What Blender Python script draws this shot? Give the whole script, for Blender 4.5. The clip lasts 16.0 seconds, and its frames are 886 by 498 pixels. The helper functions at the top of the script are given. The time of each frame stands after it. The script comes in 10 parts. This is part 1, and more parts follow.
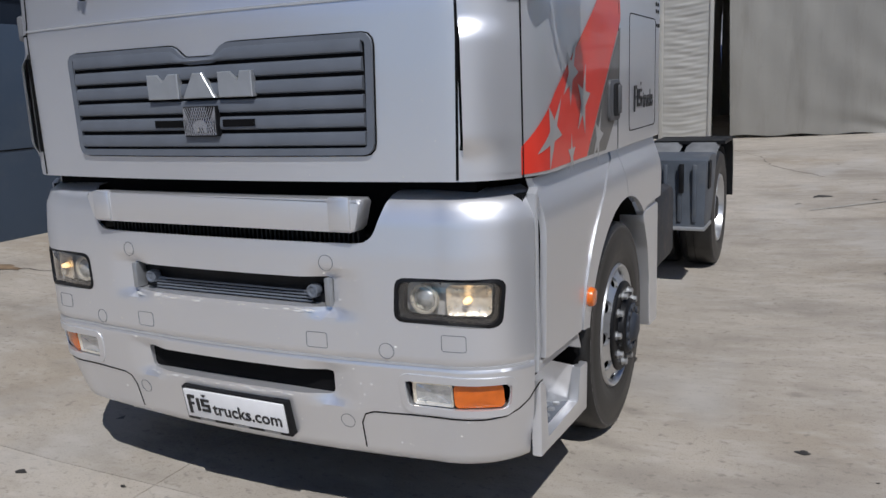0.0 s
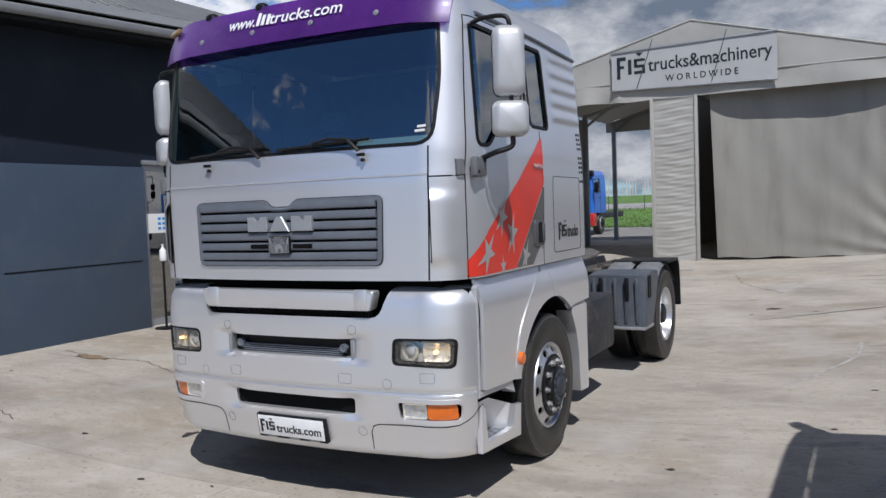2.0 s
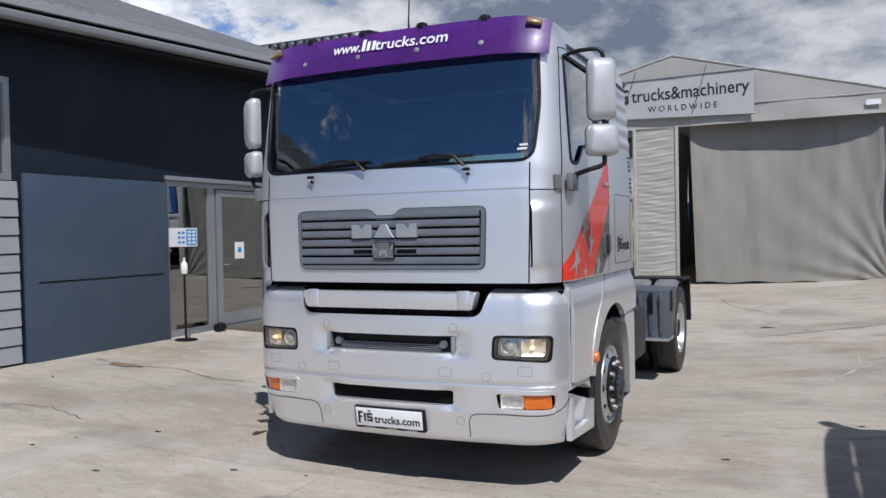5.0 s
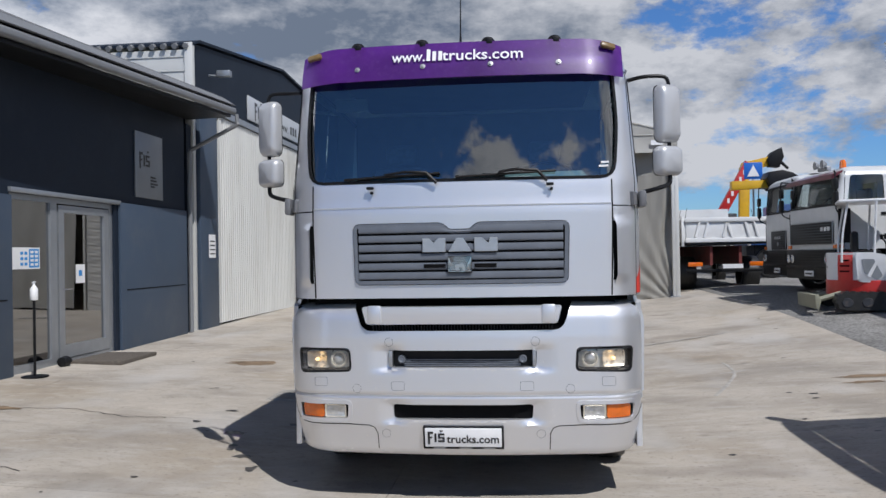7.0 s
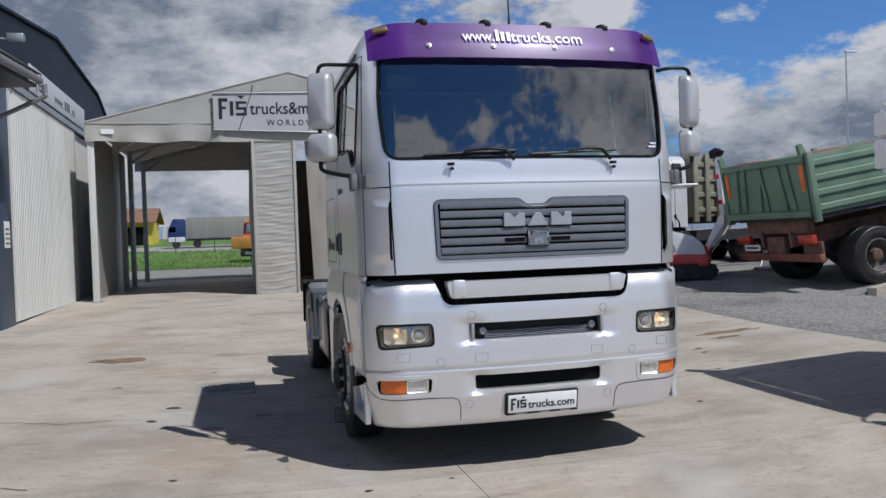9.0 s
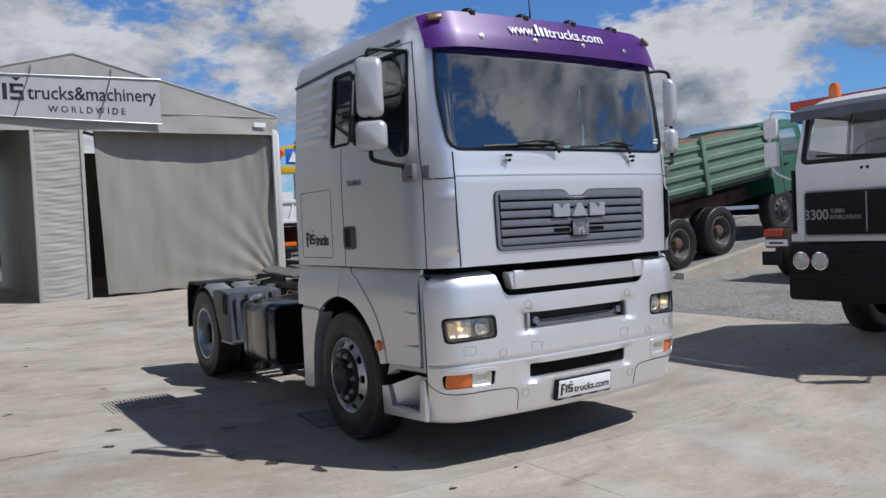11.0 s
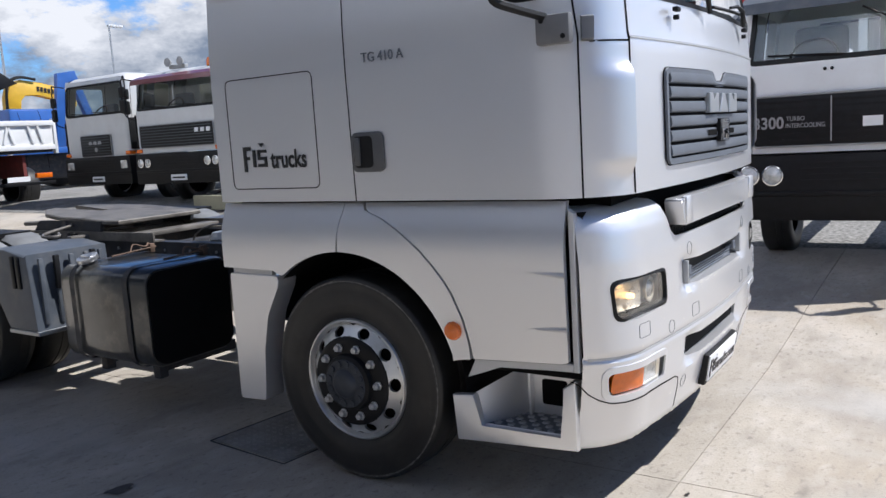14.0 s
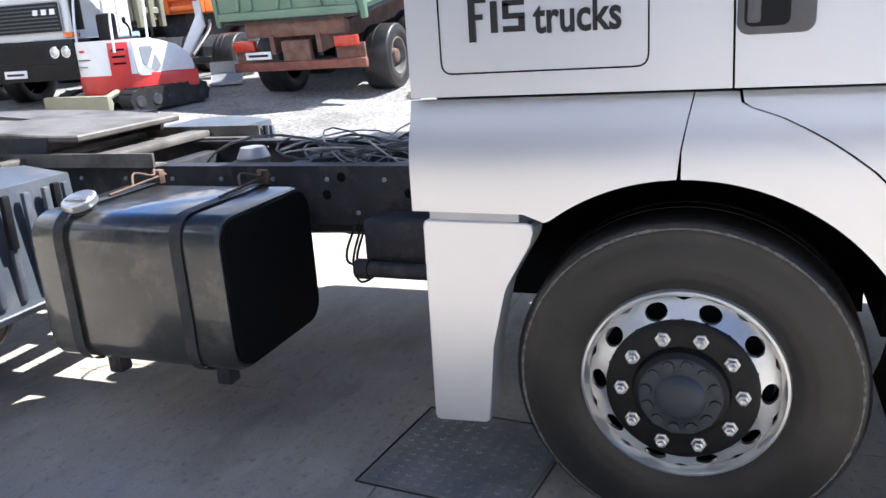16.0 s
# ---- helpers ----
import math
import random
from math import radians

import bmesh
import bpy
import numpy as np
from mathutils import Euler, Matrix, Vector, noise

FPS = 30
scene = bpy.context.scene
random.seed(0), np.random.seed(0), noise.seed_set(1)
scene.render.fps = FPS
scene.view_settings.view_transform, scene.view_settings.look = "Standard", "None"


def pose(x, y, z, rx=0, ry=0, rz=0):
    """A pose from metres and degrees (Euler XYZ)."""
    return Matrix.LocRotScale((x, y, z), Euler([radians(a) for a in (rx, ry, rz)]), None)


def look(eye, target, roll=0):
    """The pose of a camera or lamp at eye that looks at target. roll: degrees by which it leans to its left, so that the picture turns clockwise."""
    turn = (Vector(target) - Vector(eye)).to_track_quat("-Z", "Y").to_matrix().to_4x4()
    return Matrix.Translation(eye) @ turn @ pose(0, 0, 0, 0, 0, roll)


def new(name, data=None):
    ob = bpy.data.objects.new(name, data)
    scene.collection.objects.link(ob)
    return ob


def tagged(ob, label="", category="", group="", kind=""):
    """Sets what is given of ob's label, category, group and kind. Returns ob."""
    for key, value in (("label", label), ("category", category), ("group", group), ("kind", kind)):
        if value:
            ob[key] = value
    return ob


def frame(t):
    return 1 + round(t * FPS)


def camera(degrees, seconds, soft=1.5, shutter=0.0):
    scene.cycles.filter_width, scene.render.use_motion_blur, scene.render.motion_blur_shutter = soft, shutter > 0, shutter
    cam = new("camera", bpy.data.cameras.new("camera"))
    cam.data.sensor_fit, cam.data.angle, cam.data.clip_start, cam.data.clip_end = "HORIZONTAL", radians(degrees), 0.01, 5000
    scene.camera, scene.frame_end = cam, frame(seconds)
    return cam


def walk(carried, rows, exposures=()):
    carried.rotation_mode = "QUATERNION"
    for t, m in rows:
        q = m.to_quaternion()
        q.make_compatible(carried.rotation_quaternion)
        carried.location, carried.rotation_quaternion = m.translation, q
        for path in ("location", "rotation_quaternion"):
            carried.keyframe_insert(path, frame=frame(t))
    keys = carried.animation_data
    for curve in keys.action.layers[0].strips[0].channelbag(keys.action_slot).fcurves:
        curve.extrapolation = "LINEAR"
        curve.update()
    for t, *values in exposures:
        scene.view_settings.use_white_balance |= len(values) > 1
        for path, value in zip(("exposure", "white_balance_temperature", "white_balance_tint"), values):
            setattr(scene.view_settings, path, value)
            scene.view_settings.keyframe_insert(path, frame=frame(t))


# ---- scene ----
cam = camera(57.9, 16.0)
PATH = [
    (0, (2.181, -2.384, 1.745), (1.305, -0.632, 1.344), -2.4),
    (0.5, (2.517, -2.844, 1.75), (1.592, -1.09, 1.489), -1.9),
    (1, (2.803, -3.298, 1.811), (1.869, -1.535, 1.663), -2.1),
    (1.5, (3.052, -3.714, 1.835), (2.123, -1.947, 1.717), -2.0),
    (2, (3.293, -4.008, 1.843), (2.353, -2.246, 1.741), -2.1),
    (2.5, (3.372, -4.295, 1.843), (2.439, -2.528, 1.776), -2.0),
    (3, (3.488, -4.416, 1.846), (2.554, -2.649, 1.779), -2.1),
    (3.5, (3.63, -4.425, 1.842), (2.695, -2.658, 1.792), -1.9),
    (4, (3.538, -4.48, 1.824), (2.603, -2.712, 1.786), -1.7),
    (4.5, (3.172, -4.688, 1.805), (2.295, -2.891, 1.766), -1.6),
    (5, (2.698, -4.89, 1.759), (1.86, -3.074, 1.719), -1.1),
    (5.2, (2.491, -4.948, 1.771), (1.724, -3.101, 1.736), -0.9),
    (7.3, (0.07, -5.468, 1.678), (-0.047, -3.471, 1.692), -1.1),
    (7.5, (-0.186, -5.48, 1.659), (-0.241, -3.481, 1.665), -1.2),
    (8, (-0.829, -5.502, 1.649), (-0.724, -3.504, 1.649), -1.4),
    (8.5, (-1.439, -5.391, 1.664), (-1.133, -3.414, 1.648), -1.7),
    (8.8, (-1.818, -5.387, 1.674), (-1.378, -3.436, 1.651), -1.9),
    (9, (-2.059, -5.382, 1.677), (-1.567, -3.444, 1.646), -2.0),
    (9.2, (-2.281, -5.322, 1.644), (-1.708, -3.406, 1.601), -2.0),
    (11.3, (-4.275, -4.124, 1.727), (-3.103, -2.504, 1.678), -2.8),
    (11.5, (-4.341, -3.903, 1.705), (-3.123, -2.317, 1.659), -2.8),
    (12, (-4.504, -3.363, 1.691), (-3.172, -1.876, 1.576), -3.2),
    (12.5, (-4.525, -2.83, 1.697), (-3.102, -1.434, 1.538), -3.2),
    (13, (-4.437, -2.249, 1.698), (-2.948, -0.926, 1.52), -3.3),
    (13.5, (-4.343, -1.672, 1.709), (-2.753, -0.481, 1.476), -3.2),
    (13.6, (-4.315, -1.567, 1.708), (-2.712, -0.398, 1.459), -3.2),
    (14, (-4.173, -1.081, 1.699), (-2.526, 0.019, 1.42), -3.5),
    (14.5, (-4.035, -0.492, 1.697), (-2.321, 0.472, 1.331), -3.2),
    (15, (-3.874, 0.124, 1.674), (-2.148, 1.047, 1.262), -3.9),
    (15.5, (-3.746, 0.761, 1.619), (-1.978, 1.553, 1.122), -4.1),
    (16, (-3.536, 1.318, 1.655), (-1.744, 2.01, 1.097), -4.0),
]
EXPOSURES = [(0, -0.72), (1.2, -0.52), (3, -0.44), (5, -0.38), (7.5, -0.48), (9, -0.54), (11.5, -0.38), (12.5, -0.2), (13.5, 0.02), (14.5, 0.38), (15.2, 0.86), (16, 1.42)]
walk(cam, [(t, look(eye, target, roll)) for t, eye, target, roll in PATH], [(t, e, 6120, 12) for t, e in EXPOSURES])

# ---- light ----
SUN = Vector((-0.45, 0.60, -1.0)).normalized()
world = bpy.data.worlds.new("world")
scene.world = world
world.use_nodes = True
wt = world.node_tree
wt.nodes.clear()


def wn(kind, operation=None, data_type=None):
    n = wt.nodes.new(kind)
    if operation:
        n.operation = operation
    if data_type:
        n.data_type = data_type
    return n


sky = wn("ShaderNodeTexSky")
sky.sky_type = "NISHITA"
sky.sun_disc = False
sky.sun_elevation = math.asin(-SUN.z)
sky.sun_rotation = math.atan2(-SUN.x, -SUN.y)
sky.air_density, sky.dust_density, sky.ozone_density = 1.1, 0.2, 3.0
tc = wn("ShaderNodeTexCoord")
sep = wn("ShaderNodeSeparateXYZ")
wt.links.new(tc.outputs["Generated"], sep.inputs[0])


def billows(shift, detail):
    """Cloud density over the sky's directions, seen from a shifted place."""
    mp = wn("ShaderNodeMapping")
    mp.inputs["Location"].default_value = shift
    mp.inputs["Scale"].default_value = (1.0, 1.0, 2.0)
    wt.links.new(tc.outputs["Generated"], mp.inputs[0])
    n = wn("ShaderNodeTexNoise")
    n.inputs["Scale"].default_value, n.inputs["Detail"].default_value, n.inputs["Roughness"].default_value = 2.3, detail, 0.63
    wt.links.new(mp.outputs[0], n.inputs["Vector"])
    return n.outputs["Fac"]


CLOUD_AT = Vector((4.3, 1.1, 0.7))
here, soft_here, sunward = billows(CLOUD_AT, 13), billows(CLOUD_AT, 8), billows(CLOUD_AT - SUN * 0.09, 8)
# more cloud towards the horizon
low = wn("ShaderNodeMapRange")
low.inputs[1].default_value, low.inputs[2].default_value = 0.40, 0.70
low.inputs[3].default_value, low.inputs[4].default_value = 0.09, -0.10
wt.links.new(sep.outputs[2], low.inputs[0])
dens = wn("ShaderNodeMath", operation="ADD")
wt.links.new(here, dens.inputs[0])
wt.links.new(low.outputs[0], dens.inputs[1])
# a wide blue gap behind the yard
gap_dot = wn("ShaderNodeVectorMath", operation="DOT_PRODUCT")
wt.links.new(tc.outputs["Generated"], gap_dot.inputs[0])
gap_dot.inputs[1].default_value = Vector((-0.22, -0.86, 0.46)).normalized()
gap = wn("ShaderNodeMapRange")
gap.inputs[1].default_value, gap.inputs[2].default_value, gap.inputs[3].default_value, gap.inputs[4].default_value = 0.64, 0.88, 0.0, 0.19
wt.links.new(gap_dot.outputs["Value"], gap.inputs[0])
veil = wn("ShaderNodeMath", operation="SUBTRACT")
wt.links.new(dens.outputs[0], veil.inputs[0])
wt.links.new(gap.outputs[0], veil.inputs[1])
# and a smaller one over the far end of the yard
far_dot = wn("ShaderNodeVectorMath", operation="DOT_PRODUCT")
wt.links.new(tc.outputs["Generated"], far_dot.inputs[0])
far_dot.inputs[1].default_value = Vector((0.73, 0.63, 0.28)).normalized()
far_gap = wn("ShaderNodeMapRange")
far_gap.inputs[1].default_value, far_gap.inputs[2].default_value, far_gap.inputs[3].default_value, far_gap.inputs[4].default_value = 0.93, 0.985, 0.0, 0.105
wt.links.new(far_dot.outputs["Value"], far_gap.inputs[0])
clear = wn("ShaderNodeMath", operation="SUBTRACT")
wt.links.new(veil.outputs[0], clear.inputs[0])
wt.links.new(far_gap.outputs[0], clear.inputs[1])
bank_dot = wn("ShaderNodeVectorMath", operation="DOT_PRODUCT")
wt.links.new(tc.outputs["Generated"], bank_dot.inputs[0])
bank_dot.inputs[1].default_value = Vector((0.10, -0.90, 0.38)).normalized()
bank_fac = wn("ShaderNodeMapRange")
bank_fac.inputs[1].default_value, bank_fac.inputs[2].default_value, bank_fac.inputs[3].default_value, bank_fac.inputs[4].default_value = 0.93, 0.99, 0.0, 0.11
wt.links.new(bank_dot.outputs["Value"], bank_fac.inputs[0])
dens = wn("ShaderNodeMath", operation="ADD")
wt.links.new(clear.outputs[0], dens.inputs[0])
wt.links.new(bank_fac.outputs[0], dens.inputs[1])
ramp = wn("ShaderNodeValToRGB")
ramp.color_ramp.elements[0].position, ramp.color_ramp.elements[1].position = 0.468, 0.515
wt.links.new(dens.outputs[0], ramp.inputs[0])
lit = wn("ShaderNodeMath", operation="SUBTRACT")
wt.links.new(soft_here, lit.inputs[0])
wt.links.new(sunward, lit.inputs[1])
shade = wn("ShaderNodeValToRGB")
shade.color_ramp.elements[0].position, shade.color_ramp.elements[0].color = 0.36, (3.7, 4.5, 5.8, 1)
shade.color_ramp.elements[1].position, shade.color_ramp.elements[1].color = 0.64, (14.0, 14.1, 14.3, 1)
la = wn("ShaderNodeMath", operation="MULTIPLY_ADD")
la.inputs[1].default_value, la.inputs[2].default_value = 2.1, 0.58
wt.links.new(lit.outputs[0], la.inputs[0])
# thick cloud is greyer than its edges
thick = wn("ShaderNodeMapRange")
thick.inputs[1].default_value, thick.inputs[2].default_value, thick.inputs[3].default_value, thick.inputs[4].default_value = 0.50, 0.74, 0.0, 0.24
wt.links.new(dens.outputs[0], thick.inputs[0])
grey = wn("ShaderNodeMath", operation="SUBTRACT")
wt.links.new(la.outputs[0], grey.inputs[0])
wt.links.new(thick.outputs[0], grey.inputs[1])
wt.links.new(grey.outputs[0], shade.inputs[0])
# clouds near the sun are brighter
dotp = wn("ShaderNodeVectorMath", operation="DOT_PRODUCT")
wt.links.new(tc.outputs["Generated"], dotp.inputs[0])
dotp.inputs[1].default_value = -SUN
pos = wn("ShaderNodeMath", operation="MAXIMUM")
wt.links.new(dotp.outputs["Value"], pos.inputs[0])
pos.inputs[1].default_value = 0.0
pw = wn("ShaderNodeMath", operation="POWER")
wt.links.new(pos.outputs[0], pw.inputs[0])
pw.inputs[1].default_value = 4.0
gain = wn("ShaderNodeMath", operation="MULTIPLY_ADD")
wt.links.new(pw.outputs[0], gain.inputs[0])
gain.inputs[1].default_value, gain.inputs[2].default_value = 1.2, 0.85
# and so are the sunlit clouds opposite to it
opp = wn("ShaderNodeVectorMath", operation="DOT_PRODUCT")
wt.links.new(tc.outputs["Generated"], opp.inputs[0])
opp.inputs[1].default_value = Vector((-0.85, 0.05, 0.52)).normalized()
opos = wn("ShaderNodeMath", operation="MAXIMUM")
wt.links.new(opp.outputs["Value"], opos.inputs[0])
opos.inputs[1].default_value = 0.0
opw = wn("ShaderNodeMath", operation="POWER")
wt.links.new(opos.outputs[0], opw.inputs[0])
opw.inputs[1].default_value = 6.0
gain2 = wn("ShaderNodeMath", operation="MULTIPLY_ADD")
wt.links.new(opw.outputs[0], gain2.inputs[0])
gain2.inputs[1].default_value = 3.9
wt.links.new(gain.outputs[0], gain2.inputs[2])
bright = wn("ShaderNodeVectorMath", operation="SCALE")
wt.links.new(shade.outputs[0], bright.inputs[0])
wt.links.new(gain2.outputs[0], bright.inputs["Scale"])
mixs = wn("ShaderNodeMix", data_type="RGBA")
wt.links.new(ramp.outputs[0], mixs.inputs[0])
deep = wn("ShaderNodeVectorMath", operation="MULTIPLY")
wt.links.new(sky.outputs[0], deep.inputs[0])
deep.inputs[1].default_value = (0.95, 1.45, 2.1)
wt.links.new(deep.outputs[0], mixs.inputs[6])
wt.links.new(bright.outputs[0], mixs.inputs[7])
bgn = wn("ShaderNodeBackground")
bgn.inputs[1].default_value = 0.060
# the sky is paler towards the horizon than overhead
elev = wn("ShaderNodeSeparateXYZ")
wt.links.new(tc.outputs["Generated"], elev.inputs[0])
fade = wn("ShaderNodeMapRange")
fade.inputs[1].default_value, fade.inputs[2].default_value, fade.inputs[3].default_value, fade.inputs[4].default_value = 0.30, 0.82, 1.12, 0.31
wt.links.new(elev.outputs[2], fade.inputs[0])
pale = wn("ShaderNodeVectorMath", operation="SCALE")
wt.links.new(mixs.outputs[2], pale.inputs[0])
wt.links.new(fade.outputs[0], pale.inputs["Scale"])
wt.links.new(pale.outputs[0], bgn.inputs[0])
wo = wn("ShaderNodeOutputWorld")
wt.links.new(bgn.outputs[0], wo.inputs[0])

sun = new("sun", bpy.data.lights.new("sun", "SUN"))
sun.data.energy, sun.data.angle, sun.data.color = 5.4, radians(0.55), (1.0, 0.97, 0.92)
sun.matrix_world = look((0, 0, 30), Vector((0, 0, 30)) + SUN)


# ---- materials ----
def mat(name, col, rough=0.5, metal=0.0, var=0.12, scale=3.0, bump=0.0, bscale=60.0, coat=0.0, spec=0.5, dirt=None, dirt_amt=0.0, rvar=0.1, dscale=1.3, stretch=None):
    m = bpy.data.materials.new(name)
    m.use_nodes = True
    nt = m.node_tree
    b = nt.nodes["Principled BSDF"]
    b.inputs["Metallic"].default_value = metal
    b.inputs["Specular IOR Level"].default_value = spec
    b.inputs["Coat Weight"].default_value = coat
    b.inputs["Coat Roughness"].default_value = 0.06
    co = nt.nodes.new("ShaderNodeTexCoord")
    place = co.outputs["Object"]
    if stretch:
        mp = nt.nodes.new("ShaderNodeMapping")
        mp.inputs["Scale"].default_value = stretch
        nt.links.new(place, mp.inputs[0])
        place = mp.outputs[0]
    a = nt.nodes.new("ShaderNodeTexNoise")
    a.inputs["Scale"].default_value, a.inputs["Detail"].default_value = scale, 6
    nt.links.new(place, a.inputs["Vector"])
    r = nt.nodes.new("ShaderNodeValToRGB")
    lo, hi = [max(0, c * (1 - var)) for c in col], [min(1, c * (1 + var)) for c in col]
    r.color_ramp.elements[0].position, r.color_ramp.elements[0].color = 0.3, (*lo, 1)
    r.color_ramp.elements[1].position, r.color_ramp.elements[1].color = 0.7, (*hi, 1)
    nt.links.new(a.outputs["Fac"], r.inputs[0])
    out = r.outputs[0]
    if dirt:
        d = nt.nodes.new("ShaderNodeTexNoise")
        d.inputs["Scale"].default_value, d.inputs["Detail"].default_value, d.inputs["Roughness"].default_value = dscale, 10, 0.7
        nt.links.new(place, d.inputs["Vector"])
        dr = nt.nodes.new("ShaderNodeValToRGB")
        dr.color_ramp.elements[0].position, dr.color_ramp.elements[1].position = 0.5, 0.72
        dr.color_ramp.elements[1].color = (dirt_amt, dirt_amt, dirt_amt, 1)
        nt.links.new(d.outputs["Fac"], dr.inputs[0])
        mx = nt.nodes.new("ShaderNodeMix")
        mx.data_type = "RGBA"
        nt.links.new(dr.outputs[0], mx.inputs[0])
        nt.links.new(out, mx.inputs[6])
        mx.inputs[7].default_value = (*dirt, 1)
        out = mx.outputs[2]
    nt.links.new(out, b.inputs["Base Color"])
    rr = nt.nodes.new("ShaderNodeMapRange")
    rr.inputs[3].default_value, rr.inputs[4].default_value = max(0.02, rough - rvar * rough), min(1, rough + rvar * rough)
    nt.links.new(a.outputs["Fac"], rr.inputs[0])
    nt.links.new(rr.outputs[0], b.inputs["Roughness"])
    if bump:
        n = nt.nodes.new("ShaderNodeTexNoise")
        n.inputs["Scale"].default_value, n.inputs["Detail"].default_value = bscale, 4
        nt.links.new(co.outputs["Object"], n.inputs["Vector"])
        bu = nt.nodes.new("ShaderNodeBump")
        bu.inputs["Strength"].default_value, bu.inputs["Distance"].default_value = bump, 0.01
        nt.links.new(n.outputs["Fac"], bu.inputs["Height"])
        nt.links.new(bu.outputs[0], b.inputs["Normal"])
    return m


def glass(name, col, rough=0.0, alpha=None):
    """Thin pane: tinted see-through with a mirror-like gloss."""
    m = bpy.data.materials.new(name)
    m.use_nodes = True
    nt = m.node_tree
    nt.nodes.clear()
    t = nt.nodes.new("ShaderNodeBsdfTransparent")
    t.inputs[0].default_value = (*col, 1)
    g = nt.nodes.new("ShaderNodeBsdfGlossy")
    g.inputs["Roughness"].default_value = rough
    f = nt.nodes.new("ShaderNodeFresnel")
    f.inputs[0].default_value = 1.55
    ad = nt.nodes.new("ShaderNodeMath")
    ad.operation = "MULTIPLY_ADD"
    ad.inputs[1].default_value, ad.inputs[2].default_value = 2.3, 0.05
    nt.links.new(f.outputs[0], ad.inputs[0])
    mx = nt.nodes.new("ShaderNodeMixShader")
    nt.links.new(ad.outputs[0], mx.inputs[0])
    nt.links.new(t.outputs[0], mx.inputs[1])
    nt.links.new(g.outputs[0], mx.inputs[2])
    o = nt.nodes.new("ShaderNodeOutputMaterial")
    nt.links.new(mx.outputs[0], o.inputs[0])
    return m


SILVER = mat("silver_paint", (0.76, 0.765, 0.783), 0.38, 0.72, 0.03, 0.9, bump=0.22, bscale=4.0, coat=0.4, rvar=0.0)
SILVER.node_tree.nodes["Principled BSDF"].inputs["Coat Roughness"].default_value = 0.10
for wave in ("Noise Texture", "Noise Texture.001"):
    SILVER.node_tree.nodes[wave].inputs["Detail"].default_value = 1.0
SILVER_WORN = mat("worn_silver_plastic", (0.50, 0.508, 0.52), 0.42, 0.3, 0.05, 8, coat=0.1, dirt=(0.40, 0.38, 0.35), dirt_amt=0.25, dscale=3)
WHITE = mat("white_paint", (0.76, 0.77, 0.77), 0.32, 0, 0.04, 2, coat=0.25, dirt=(0.5, 0.46, 0.4), dirt_amt=0.25)
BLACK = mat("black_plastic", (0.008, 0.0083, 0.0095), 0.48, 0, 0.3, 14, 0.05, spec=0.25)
# near-black for joints, and for shade put into recesses and gaps
DARK = mat("joint_and_shade_black", (0.006, 0.006, 0.0065), 0.9, 0, 0.2, 10, spec=0.1)
GRILLE = mat("grille_grey", (0.125, 0.14, 0.165), 0.5, 0, 0.1, 8, 0.04, 200)
RUBBER = mat("tyre_rubber", (0.016, 0.0155, 0.015), 0.46, 0, 0.25, 9, 0.06, 90, spec=0.5, dirt=(0.085, 0.072, 0.060), dirt_amt=0.3, dscale=3)
WORN = mat("worn_rubber", (0.13, 0.125, 0.118), 0.8, 0, 0.6, 60)
STEEL = mat("wheel_steel", (0.60, 0.61, 0.62), 0.33, 0.85, 0.06, 12, dirt=(0.35, 0.32, 0.29), dirt_amt=0.3, dscale=9)
CHROME = mat("chrome", (0.78, 0.78, 0.79), 0.12, 1.0, 0.03, 10)
GREYPL = mat("slate_plastic", (0.075, 0.088, 0.108), 0.5, 0, 0.15, 7, 0.05, 120, dirt=(0.25, 0.23, 0.2), dirt_amt=0.3, dscale=5)
TANK = mat("tank_black", (0.05, 0.051, 0.05), 0.30, 0.3, 0.3, 5, 0.05, 14, dirt=(0.26, 0.235, 0.185), dirt_amt=0.45, dscale=4, coat=0.6)
CHASSIS = mat("chassis_black", (0.026, 0.029, 0.036), 0.6, 0.1, 0.3, 9, 0.08, 60, dirt=(0.16, 0.12, 0.09), dirt_amt=0.5, dscale=8)
AMBER = mat("amber_lens", (0.72, 0.15, 0.01), 0.18, 0, 0.1, 30, 0.1, 200, coat=0.5)
LENS = mat("clear_lens", (0.62, 0.63, 0.62), 0.1, 0.55, 0.2, 40, 0.35, 120, coat=0.8)
# warm tint puts the bulb's glow into the reflector colour
REFLECT = mat("lamp_reflector", (0.86, 0.80, 0.68), 0.28, 0.5, 0.10, 40, 0.25, 60)
LAMPGREY = mat("lamp_housing", (0.66, 0.65, 0.62), 0.3, 0.3, 0.15, 30)
BULB = mat("warm_bulb", (0.90, 0.74, 0.50), 0.25, 0.0, 0.2, 30, coat=0.6)
BULB.node_tree.nodes["Principled BSDF"].inputs["Emission Color"].default_value = (1.0, 0.62, 0.25, 1)
BULB.node_tree.nodes["Principled BSDF"].inputs["Emission Strength"].default_value = 3.0
PLATE = mat("plate_white", (0.80, 0.80, 0.80), 0.4, 0, 0.03, 20)
INK = mat("black_vinyl", (0.015, 0.015, 0.016), 0.4, 0, 0.1, 10)
PURPLE = mat("purple_visor", (0.105, 0.024, 0.215), 0.34, 0, 0.25, 2.2, coat=0.2, dirt=(0.25, 0.16, 0.36), dirt_amt=0.22, dscale=25)
pnt = PURPLE.node_tree
see = pnt.nodes.new("ShaderNodeBsdfTransparent")
see.inputs[0].default_value = (0.52, 0.22, 0.78, 1)
vmix = pnt.nodes.new("ShaderNodeMixShader")
